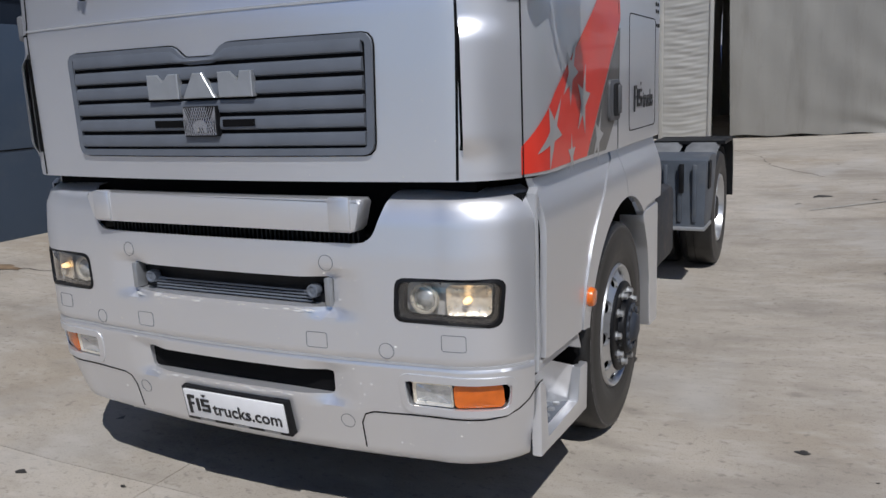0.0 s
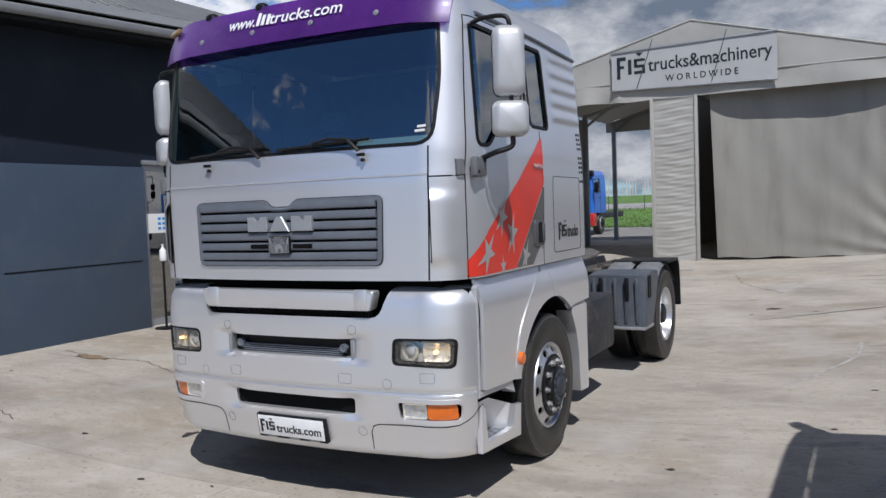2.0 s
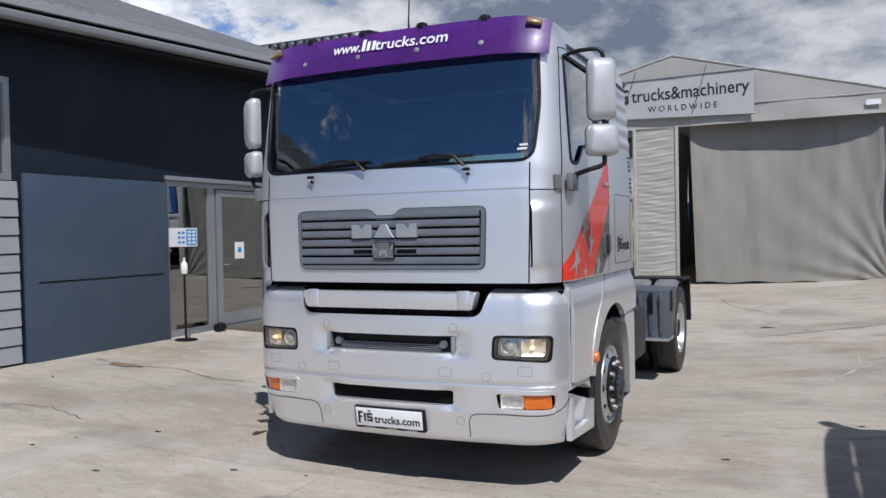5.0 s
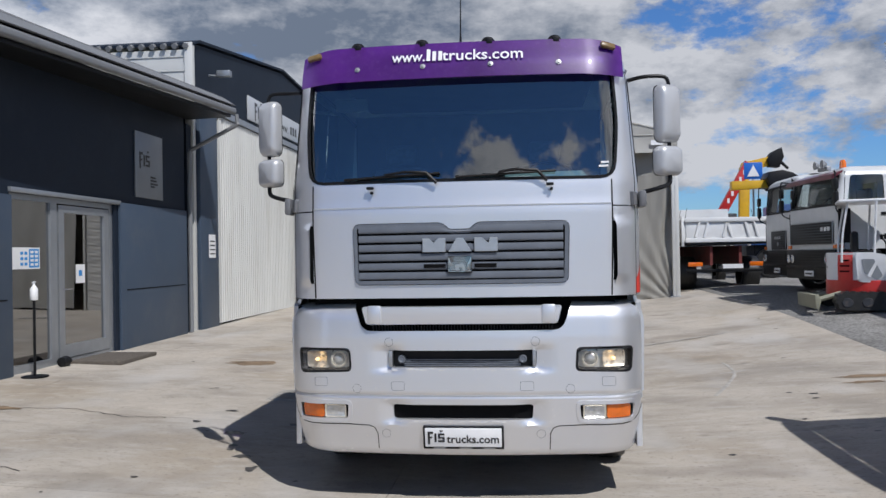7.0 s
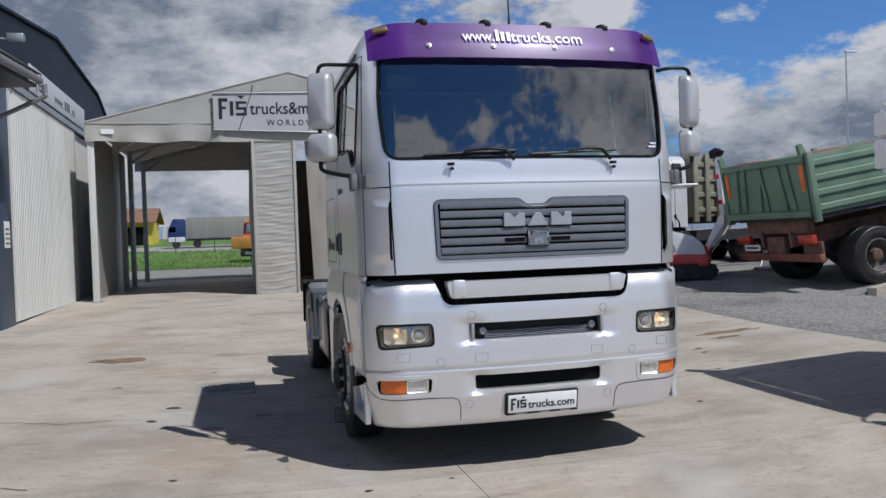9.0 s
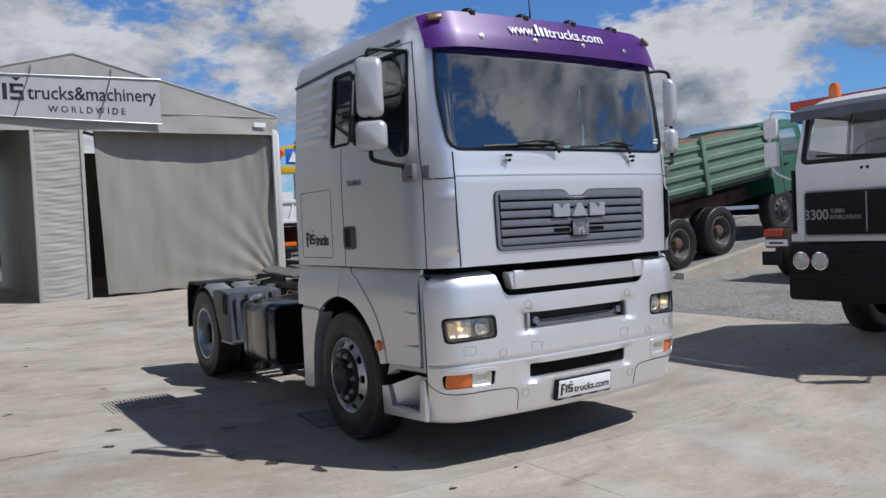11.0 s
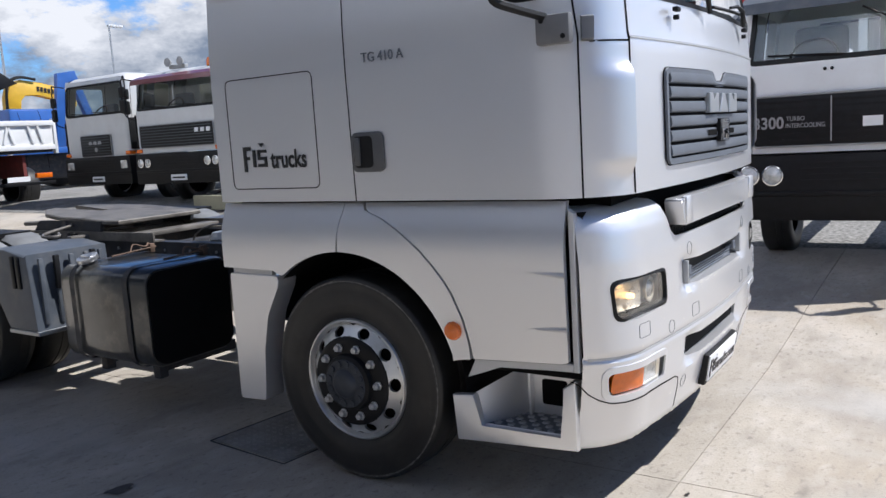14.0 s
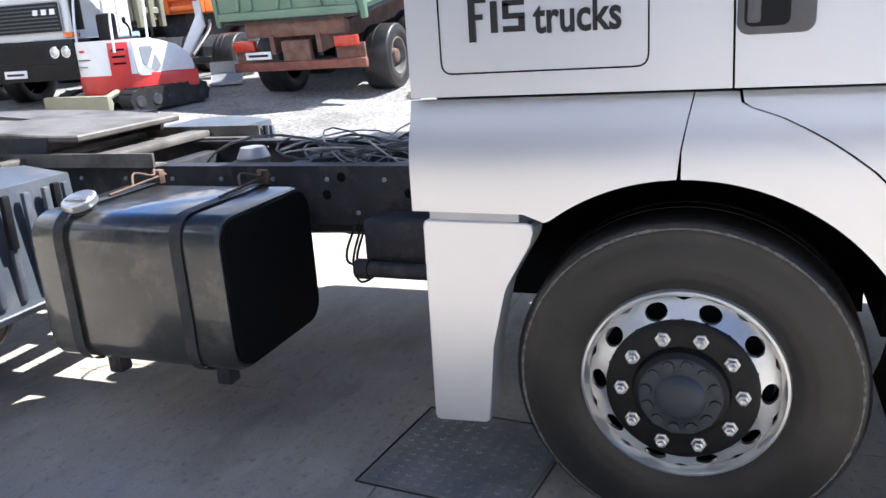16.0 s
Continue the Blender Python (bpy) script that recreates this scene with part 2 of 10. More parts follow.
vmix.inputs[0].default_value = 0.42
pnt.links.new(pnt.nodes["Principled BSDF"].outputs[0], vmix.inputs[1])
pnt.links.new(see.outputs[0], vmix.inputs[2])
pnt.links.new(vmix.outputs[0], pnt.nodes["Material Output"].inputs[0])
RED = mat("red_vinyl", (0.72, 0.045, 0.025), 0.35, 0.0, 0.08, 5, coat=0.3)
DUSK = mat("grey_vinyl", (0.13, 0.125, 0.12), 0.35, 0.2, 0.2, 5, coat=0.3)
STAR = mat("silver_vinyl", (0.55, 0.55, 0.55), 0.35, 0.5, 0.08, 5, coat=0.3)
SCREEN = glass("tinted_windscreen", (0.50, 0.75, 0.78))
SCREEN.node_tree.nodes["Math"].inputs[1].default_value, SCREEN.node_tree.nodes["Math"].inputs[2].default_value = 2.6, 0.09
SIDEGLASS = glass("tinted_side_glass", (0.45, 0.56, 0.56))
CLEAR = glass("clear_lamp_glass", (0.95, 0.95, 0.95))
MIRROR = mat("mirror_glass", (0.85, 0.87, 0.88), 0.03, 1.0, 0.0, 1)
DASH = mat("dashboard_grey", (0.06, 0.068, 0.074), 0.7, 0, 0.1, 10, 0.05)
SEAT = mat("seat_cloth", (0.12, 0.14, 0.17), 0.9, 0, 0.2, 40, 0.2, 200)
TRIMLIGHT = mat("cab_lining", (0.17, 0.18, 0.185), 0.85, 0, 0.08, 6, 0.1, 120)
SLATE = mat("anthracite_wall", (0.013, 0.020, 0.033), 0.6, 0.0, 0.08, 0.8, 0.02, 60, dirt=(0.032, 0.040, 0.054), dirt_amt=0.4, dscale=0.9, spec=0.2)
SLATE2 = mat("anthracite_panel", (0.056, 0.080, 0.118), 0.45, 0.1, 0.06, 0.7, dirt=(0.12, 0.13, 0.14), dirt_amt=0.3, dscale=1.1, spec=0.35)
ROOFG = mat("grey_roof_sheet", (0.22, 0.225, 0.23), 0.6, 0.1, 0.08, 2, dirt=(0.18, 0.17, 0.15), dirt_amt=0.4)
GUTTER = mat("grey_gutter", (0.20, 0.207, 0.215), 0.55, 0.1, 0.06, 4)
ALU = mat("grey_aluminium", (0.34, 0.36, 0.38), 0.4, 0.6, 0.05, 6)
SHEET = mat("cream_sheet_metal", (0.60, 0.60, 0.57), 0.45, 0.1, 0.05, 1.5, dirt=(0.34, 0.31, 0.26), dirt_amt=0.4, dscale=1.8, stretch=(1, 1, 0.2))
CANVAS = mat("tent_canvas", (0.52, 0.508, 0.47), 0.65, 0, 0.07, 1.2, 0.35, 7, dirt=(0.33, 0.31, 0.27), dirt_amt=0.5, dscale=0.9)
CANVAS_G = mat("grey_tent_curtain", (0.285, 0.273, 0.243), 0.6, 0, 0.12, 1.4, 0.35, 5, dirt=(0.21, 0.195, 0.165), dirt_amt=0.8, dscale=2.4, stretch=(1, 1, 0.12))
for canvas in (CANVAS, CANVAS_G):
    # thin canvas lets some daylight through
    cnt = canvas.node_tree
    tl_ = cnt.nodes.new("ShaderNodeBsdfTranslucent")
    tl_.inputs[0].default_value = (0.55, 0.53, 0.48, 1)
    cmix = cnt.nodes.new("ShaderNodeMixShader")
    cmix.inputs[0].default_value = 0.28 if canvas is CANVAS else 0.12
    cnt.links.new(cnt.nodes["Principled BSDF"].outputs[0], cmix.inputs[1])
    cnt.links.new(tl_.outputs[0], cmix.inputs[2])
    cnt.links.new(cmix.outputs[0], cnt.nodes["Material Output"].inputs[0])
POLE = mat("galvanised_pole", (0.38, 0.39, 0.40), 0.45, 0.6, 0.08, 6)
WOODY = mat("door_mat_fibre", (0.10, 0.085, 0.07), 0.95, 0, 0.3, 30, 0.4, 150)
GRASS = mat("grass_blades", (0.10, 0.19, 0.035), 0.8, 0, 0.4, 0.6, 0.4, 30)
# distance haze is put into the hills' blue
HILL = mat("far_hills", (0.16, 0.21, 0.28), 1.0, 0, 0.15, 0.004)
BLUE_INFO = mat("blue_print", (0.03, 0.25, 0.60), 0.4, 0, 0.1, 8)
PAPER = mat("white_paper", (0.78, 0.78, 0.77), 0.6, 0, 0.04, 4)


# ---- building blocks ----
def mesh_of(bm, name, material, smooth=None):
    bmesh.ops.recalc_face_normals(bm, faces=bm.faces)
    me = bpy.data.meshes.new(name)
    bm.to_mesh(me)
    bm.free()
    me.materials.append(material)
    if smooth is not None:
        me.shade_smooth()
        me.set_sharp_from_angle(angle=radians(smooth))
    return me


def part(name, bm, material, parent, label="", smooth=35):
    ob = new(name, mesh_of(bm, name, material, smooth))
    ob.parent = parent
    return tagged(ob, label)


def single(name, bm, material, label, category, group="", kind="", smooth=35):
    return tagged(new(name, mesh_of(bm, name, material, smooth)), label, category, group, kind)


def thing(name, label, category, group="", kind="", at=None):
    ob = new(name)
    ob.empty_display_size = 0.1
    if at is not None:
        ob.matrix_world = at
    return tagged(ob, label, category, group, kind)


def B():
    return bmesh.new()


def box(bm, x0, x1, y0, y1, z0, z1, bev=0.0, seg=2, m=None):
    vs = [bm.verts.new((x, y, z)) for z in (z0, z1) for y in (y0, y1) for x in (x0, x1)]
    idx = ((0, 2, 3, 1), (4, 5, 7, 6), (0, 1, 5, 4), (2, 6, 7, 3), (1, 3, 7, 5), (0, 4, 6, 2))
    fs = [bm.faces.new([vs[i] for i in f]) for f in idx]
    if bev:
        es = list({e for f in fs for e in f.edges})
        r = bmesh.ops.bevel(bm, geom=es, offset=bev, segments=seg, affect="EDGES", profile=0.5)
        vs = list({v for f in r["faces"] for v in f.verts} | {v for v in vs if v.is_valid})
    if m is not None:
        bmesh.ops.transform(bm, matrix=m, verts=[v for v in vs if v.is_valid])
    return bm


def prism(bm, pts, axis, a, b, bev=0.0, seg=2):
    """A flat outline pushed from a to b along an axis; the outline is in the other two axes in order."""
    def P(p, t):
        return {"x": (t, p[0], p[1]), "y": (p[0], t, p[1]), "z": (p[0], p[1], t)}[axis]
    lo, hi = [bm.verts.new(P(p, a)) for p in pts], [bm.verts.new(P(p, b)) for p in pts]
    fs = [bm.faces.new(lo), bm.faces.new(hi[::-1])]
    n = len(pts)
    fs += [bm.faces.new((lo[i], hi[i], hi[(i + 1) % n], lo[(i + 1) % n])) for i in range(n)]
    if bev:
        es = [e for f in fs[:2] for e in f.edges]
        bmesh.ops.bevel(bm, geom=list(set(es)), offset=bev, segments=seg, affect="EDGES", profile=0.5)
    return bm


def rounded(x0, x1, y0, y1, r, n=4):
    """A rounded rectangle's outline."""
    pts = []
    for cx, cy, a0 in ((x1 - r, y1 - r, 0), (x0 + r, y1 - r, 90), (x0 + r, y0 + r, 180), (x1 - r, y0 + r, 270)):
        for k in range(n + 1):
            a = radians(a0 + 90 * k / n)
            pts.append((cx + r * math.cos(a), cy + r * math.sin(a)))
    return pts


def tube(bm, path, r, seg=8, cap=True):
    """A round bar along points."""
    path = [Vector(p) for p in path]
    rings = []
    for i, p in enumerate(path):
        d = (path[min(i + 1, len(path) - 1)] - path[max(i - 1, 0)]).normalized()
        u = d.orthogonal() if i == 0 else (rings_u - d * rings_u.dot(d))
        u.normalize()
        rings_u = u
        w = d.cross(u)
        rr = r[i] if isinstance(r, (list, tuple)) else r
        rings.append([bm.verts.new(p + rr * (math.cos(2 * math.pi * k / seg) * u + math.sin(2 * math.pi * k / seg) * w)) for k in range(seg)])
    for a, b in zip(rings, rings[1:]):
        for k in range(seg):
            bm.faces.new((a[k], a[(k + 1) % seg], b[(k + 1) % seg], b[k]))
    if cap:
        bm.faces.new(rings[0][::-1])
        bm.faces.new(rings[-1])
    return bm


def bend(pts, n=6):
    """A smooth curve through points."""
    P = [Vector(p) for p in pts]
    out = []
    for i in range(len(P) - 1):
        p0, p1, p2, p3 = P[max(i - 1, 0)], P[i], P[i + 1], P[min(i + 2, len(P) - 1)]
        for k in range(n):
            t = k / n
            out.append(0.5 * (2 * p1 + (p2 - p0) * t + (2 * p0 - 5 * p1 + 4 * p2 - p3) * t * t + (3 * p1 - p0 - 3 * p2 + p3) * t ** 3))
    return out + [P[-1]]


def lathe(bm, profile, seg=48, axis="x", centre=(0, 0, 0), closed=False, cap=True):
    """Turns (along, radius) pairs about an axis."""
    rings = []
    c = Vector(centre)
    for a, r in profile:
        ring = []
        for k in range(seg):
            t = 2 * math.pi * k / seg
            q = (a, r * math.cos(t), r * math.sin(t)) if axis == "x" else (r * math.cos(t), r * math.sin(t), a) if axis == "z" else (r * math.cos(t), a, r * math.sin(t))
            ring.append(bm.verts.new(c + Vector(q)))
        rings.append(ring)
    pairs = list(zip(rings, rings[1:])) + ([(rings[-1], rings[0])] if closed else [])
    for a, b in pairs:
        for k in range(seg):
            bm.faces.new((a[k], a[(k + 1) % seg], b[(k + 1) % seg], b[k]))
    if cap and not closed:
        for ring, (a, r) in ((rings[0], profile[0]), (rings[-1], profile[-1])):
            if r > 1e-5:
                bm.faces.new(ring)
    return bm


def sheet(bm, f, nu, nv, thick=0.0, keep=None):
    """A surface f(u, v) over the unit square; cells where keep() is false are left out."""
    g = [[bm.verts.new(f(i / nu, j / nv)) for j in range(nv + 1)] for i in range(nu + 1)]
    fs = []
    for i in range(nu):
        for j in range(nv):
            if keep is None or keep((i + 0.5) / nu, (j + 0.5) / nv):
                fs.append(bm.faces.new((g[i][j], g[i + 1][j], g[i + 1][j + 1], g[i][j + 1])))
    bmesh.ops.delete(bm, geom=[v for v in bm.verts if not v.link_faces], context="VERTS")
    if thick:
        bmesh.ops.recalc_face_normals(bm, faces=fs)
        bmesh.ops.solidify(bm, geom=fs, thickness=thick)
    return bm


def words(text, size, material, parent, m, name="lettering", width=None, depth=0.002, shear=0.0, label="", bold=0.0):
    """Lettering as thin solid shapes; m places its plane (x along the line, y up, z out)."""
    c = bpy.data.curves.new(name, "FONT")
    c.body, c.size, c.extrude, c.shear, c.offset = text, size, depth, shear, bold
    c.align_x, c.resolution_u = "CENTER", 3
    tmp = new("tmp", c)
    bpy.context.view_layer.update()
    me = bpy.data.meshes.new_from_object(tmp.evaluated_get(bpy.context.evaluated_depsgraph_get()))
    bpy.data.objects.remove(tmp)
    bpy.data.curves.remove(c)
    me.name = name
    if width:
        w = max(v.co.x for v in me.vertices) - min(v.co.x for v in me.vertices)
        me.transform(Matrix.Diagonal((width / w, 1, 1, 1)))
    me.transform(m)
    me.materials.clear()
    me.materials.append(material)
    ob = new(name, me)
    ob.parent = parent
    return tagged(ob, label)


def logo(bm, m, h):
    """The yard's mark as plain bars and a wedge, h high, from x = 0."""
    def bar(x0, x1, y0, y1):
        box(bm, x0 * h, x1 * h, y0 * h, y1 * h, -0.002, 0.002, m=m)
    bar(0.0, 0.16, 0.0, 1.0)
    bar(0.16, 0.42, 0.84, 1.0)
    bar(0.16, 0.34, 0.48, 0.6)
    bar(0.52, 0.68, 0.18, 0.86)
    bar(0.80, 1.30, 0.18, 0.31)
    bar(1.16, 1.30, 0.31, 0.5)
    bar(0.80, 1.30, 0.46, 0.58)
    bar(0.80, 0.94, 0.58, 0.8)
    bar(0.80, 1.30, 0.74, 0.86)
    v = [bm.verts.new(m @ Vector((x * h, y * h, 0.002))) for x, y in ((0.88, 1.12), (1.05, 0.96), (1.22, 1.12))]
    bm.faces.new(v)
    return bm


def facing(x, y, z, n):
    """A plane for lettering that looks out along -y ("front"), -x ("right") or +x ("left")."""
    return pose(x, y, z, 90, 0, {"front": 0, "right": -90, "left": 90, "back": 180}[n])


# ---- ground ----
def gz(x, y):
    """The yard falls a little towards the drains under the tractor unit."""
    yy = min(max(y, 0), 5.4)
    e = max(0.0, math.hypot(x, y - yy) - 1.6)
    s = min(max(x / 4, 0), 1)
    r, q = min(max((x - 3) / 4, 0), 1), min(max((y - 4) / 8, 0), 1)
    rise = 0.30 * r * r * (3 - 2 * r) * q * q * (3 - 2 * q)
    return 0.34 * (1 - math.exp(-e / 5.5)) * (1 + 0.35 * s * s * (3 - 2 * s)) + rise


def axis_steps(a, b, near, far):
    out, v, st = [near], near, 0.6
    while v < b:
        v += st
        out.append(min(v, b))
        if v > far:
            st *= 1.5
    v, st = near, 0.6
    while v > a:
        v -= st
        out.insert(0, max(v, a))
        if v < -far:
            st *= 1.5
    return out


GRAVEL = mat("grey_gravel", (0.25, 0.243, 0.23), 0.95, 0, 0.5, 22, 0.9, 45, dirt=(0.10, 0.094, 0.083), dirt_amt=0.8, dscale=0.8)
GRAVEL.node_tree.nodes["Principled BSDF"].inputs["Specular IOR Level"].default_value = 0.2


def concrete_material():
    m = mat("worn_concrete", (0.44, 0.394, 0.332), 0.78, 0, 0.13, 0.7, 0.25, 55, dirt=(0.29, 0.265, 0.23), dirt_amt=0.65, dscale=0.8, spec=0.3)
    nt = m.node_tree
    b = nt.nodes["Principled BSDF"]
    src = b.inputs["Base Color"].links[0].from_socket
    co = nt.nodes["Texture Coordinate"]
    # rust and oil marks, fine speckle, slab-to-slab difference
    for sc, lo, hi, colr, amt, st in ((0.45, 0.53, 0.68, (0.30, 0.235, 0.155), 0.5, (1, 1, 1)), (1.7, 0.655, 0.72, (0.13, 0.12, 0.105), 0.6, (0.6, 1.3, 1)), (120.0, 0.56, 0.74, (0.2, 0.18, 0.16), 0.7, (1, 1, 1)), (9.0, 0.50, 0.72, (0.54, 0.50, 0.45), 0.45, (0.5, 1, 1)), (1.1, 0.51, 0.68, (0.25, 0.22, 0.185), 0.6, (0.6, 1.2, 1)), (4.0, 0.56, 0.70, (0.27, 0.24, 0.20), 0.5, (0.5, 1.2, 1)), (30.0, 0.58, 0.70, (0.20, 0.18, 0.155), 0.55, (0.7, 1, 1)), (0.9, 0.53, 0.70, (0.50, 0.48, 0.45), 0.55, (1.2, 0.7, 1))):
        mp = nt.nodes.new("ShaderNodeMapping")
        mp.inputs["Scale"].default_value = st
        mp.inputs["Location"].default_value = (sc * 0.7, sc * 0.3, 0)
        nt.links.new(co.outputs["Object"], mp.inputs[0])
        n = nt.nodes.new("ShaderNodeTexNoise")
        n.inputs["Scale"].default_value, n.inputs["Detail"].default_value = sc, 8
        nt.links.new(mp.outputs[0], n.inputs["Vector"])
        r = nt.nodes.new("ShaderNodeValToRGB")
        r.color_ramp.elements[0].position, r.color_ramp.elements[1].position = lo, hi
        r.color_ramp.elements[1].color = (amt, amt, amt, 1)
        nt.links.new(n.outputs["Fac"], r.inputs[0])
        mx = nt.nodes.new("ShaderNodeMix")
        mx.data_type = "RGBA"
        nt.links.new(r.outputs[0], mx.inputs[0])
        nt.links.new(src, mx.inputs[6])
        mx.inputs[7].default_value = (*colr, 1)
        src = mx.outputs[2]
    oi = nt.nodes.new("ShaderNodeObjectInfo")
    mr = nt.nodes.new("ShaderNodeMapRange")
    mr.inputs[3].default_value, mr.inputs[4].default_value = 0.93, 1.05
    nt.links.new(oi.outputs["Random"], mr.inputs[0])
    mu = nt.nodes.new("ShaderNodeMix")
    mu.data_type, mu.blend_type = "RGBA", "MULTIPLY"
    mu.inputs[0].default_value = 1
    nt.links.new(src, mu.inputs[6])
    nt.links.new(mr.outputs[0], mu.inputs[7])
    nt.links.new(mu.outputs[2], b.inputs["Base Color"])
    return m


CONCRETE = concrete_material()
EDGE_X = 5.4
bm = B()
xs, ys = axis_steps(-1500, 1500, 0, 24), axis_steps(-1500, 3000, 0, 30)
xs = sorted(set([x for x in xs if abs(x - EDGE_X) > 0.35] + [EDGE_X - 0.05, EDGE_X + 0.02]))
gv = [[bm.verts.new((x, y, gz(x, y) - (0.06 if -12 < x < EDGE_X and -16 < y < 29 else 0.0))) for y in ys] for x in xs]
for i in range(len(xs) - 1):
    for j in range(len(ys) - 1):
        bm.faces.new((gv[i][j], gv[i + 1][j], gv[i + 1][j + 1], gv[i][j + 1]))
single("ground", bm, GRAVEL, "grey gravel ground with patches of dark dirt", "ground", kind="structure", smooth=60)

pavement = thing("pavement", "worn pale concrete yard slabs with joints, cracks and stains", "pavement", kind="structure")
COLS = [-11.0, -5.57, -0.57, EDGE_X]
ROWS_Y = [0.05 + 2.5 * k for k in range(-6, 12)]


def slab(x0, x1, y0, y1):
    bm = B()
    gap = 0.0025
    x0, x1, y0, y1 = x0 + gap, x1 - gap, y0 + gap, y1 - gap
    nx, ny = max(2, int((x1 - x0) / 0.6)), max(2, int((y1 - y0) / 0.6))
    def f(u, v):
        x, y = x0 + u * (x1 - x0), y0 + v * (y1 - y0)
        edge = 0.004 if u in (0, 1) or v in (0, 1) else 0.0
        return (x, y, gz(x, y) - edge)
    sheet(bm, f, nx, ny)
    rim = [e for e in bm.edges if e.is_boundary]
    r = bmesh.ops.extrude_edge_only(bm, edges=rim)
    bmesh.ops.translate(bm, verts=[v for v in r["geom"] if isinstance(v, bmesh.types.BMVert)], vec=(0, 0, -0.1))
    return part("slab", bm, CONCRETE, pavement, smooth=40)


for x0, x1 in zip(COLS, COLS[1:]):
    for y0, y1 in zip(ROWS_Y, ROWS_Y[1:]):
        slab(x0, x1, y0, y1)


# ---- wheels ----
HUBCAP = mat("hub_cap_slate", (0.032, 0.038, 0.050), 0.5, 0.1, 0.2, 20, 0.05, 80)


def truck_wheel(name, parent, x, y, z, out, rear=False, R=0.525, W=0.30, nuts=True, steel=None, hubmat=None, ring=None):
    """One road wheel; out is +1 or -1, the side that it faces."""
    steel, hubmat = steel or STEEL, hubmat or BLACK
    e = thing(name, "", "")
    e.parent = parent
    e.location = (x, y, z)
    bm = B()
    h = W / 2
    prof = [(-h * 0.8, 0.30), (-h, 0.36), (-h * 1.02, R * 0.82), (-h * 0.94, R * 0.95), (-h * 0.80, R * 0.992)]
    for g0 in (-0.5, -0.05):
        prof += [(h * (g0 - 0.035), R), (h * (g0 - 0.022), R - 0.005), (h * (g0 + 0.022), R - 0.005), (h * (g0 + 0.035), R)]
    prof += [(h * 0.84, R * 0.992), (h * 0.93, R * 0.972), (h * 0.985, R * 0.945), (h * 1.0, R * 0.92), (h * 0.99, R * 0.905), (h * 1.02, R * 0.86), (h * 1.045, R * 0.80), (h * 1.05, R * 0.75), (h * 1.045, R * 0.715), (h * 1.035, R * 0.705), (h * 1.03, R * 0.68), (h * 0.99, 0.335), (h * 0.9, 0.308)]
    lathe(bm, [(a * out, r) for a, r in prof], 64, cap=False)
    tyre = part("tyre", bm, RUBBER, e, smooth=50)
    if nuts:
        # worn, torn edge of the tread
        bm = B()
        wear = random.Random(5)
        lo, hi = [], []
        for k in range(180):
            a, j = 2 * math.pi * k / 180, wear.random()
            for row, rad, off in ((lo, R * 0.944 - 0.003 * j, 0.987), (hi, R * 0.951 + 0.004 * j * j, 0.982)):
                row.append(bm.verts.new((h * off * out + 0.001 * out, rad * math.cos(a), rad * math.sin(a))))
        for k in range(180):
            bm.faces.new((lo[k], lo[(k + 1) % 180], hi[(k + 1) % 180], hi[k]))
        part("worn_edge", bm, WORN, tyre, "pale torn tread edge")
    bm = B()
    o = h * 0.92
    if rear:
        prof = [(o, 0.312), (o + 0.012, 0.305), (o + 0.008, 0.288), (o - 0.04, 0.272), (o - 0.15, 0.262), (o - 0.165, 0.25), (o - 0.17, 0.235), (o - 0.16, 0.20), (o - 0.16, 0.0)]
        lathe(bm, [(a * out, r) for a, r in prof], 48, cap=False)
    else:
        prof = [(o, 0.312), (o + 0.012, 0.306), (o + 0.014, 0.298), (o + 0.004, 0.289), (o - 0.012, 0.283)]
        lathe(bm, [(a * out, r) for a, r in prof], 60, cap=False)
        # sloped disc with ten round openings
        def cone(ang, r):
            return ((o - 0.012 + (0.283 - r) / 0.063 * 0.042) * out, r * math.cos(ang), r * math.sin(ang))
        for k in range(10):
            mid = 2 * math.pi * k / 10
            outer, inner, deep = [], [], []
            for j in range(20):
                c, sn = math.cos(2 * math.pi * j / 20), math.sin(2 * math.pi * j / 20)
                q = max(abs(c), abs(sn))
                outer.append(bm.verts.new(cone(mid + c / q * math.pi / 10, 0.2515 + sn / q * 0.0315)))
                p = cone(mid + c * 0.034 / 0.25, 0.250 + sn * 0.025)
                inner.append(bm.verts.new(p))
                deep.append(bm.verts.new((p[0] - 0.018 * out, p[1], p[2])))
            for j in range(20):
                i = (j + 1) % 20
                bm.faces.new((outer[j], outer[i], inner[i], inner[j]))
                bm.faces.new((inner[j], inner[i], deep[i], deep[j]))
        bmesh.ops.remove_doubles(bm, verts=bm.verts, dist=0.0008)
    part("rim", bm, steel, e, "bare steel rim" if not rear else "", smooth=35)
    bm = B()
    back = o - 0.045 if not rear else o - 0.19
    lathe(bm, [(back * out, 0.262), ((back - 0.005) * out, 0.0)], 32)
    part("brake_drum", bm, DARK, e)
    bm = B()
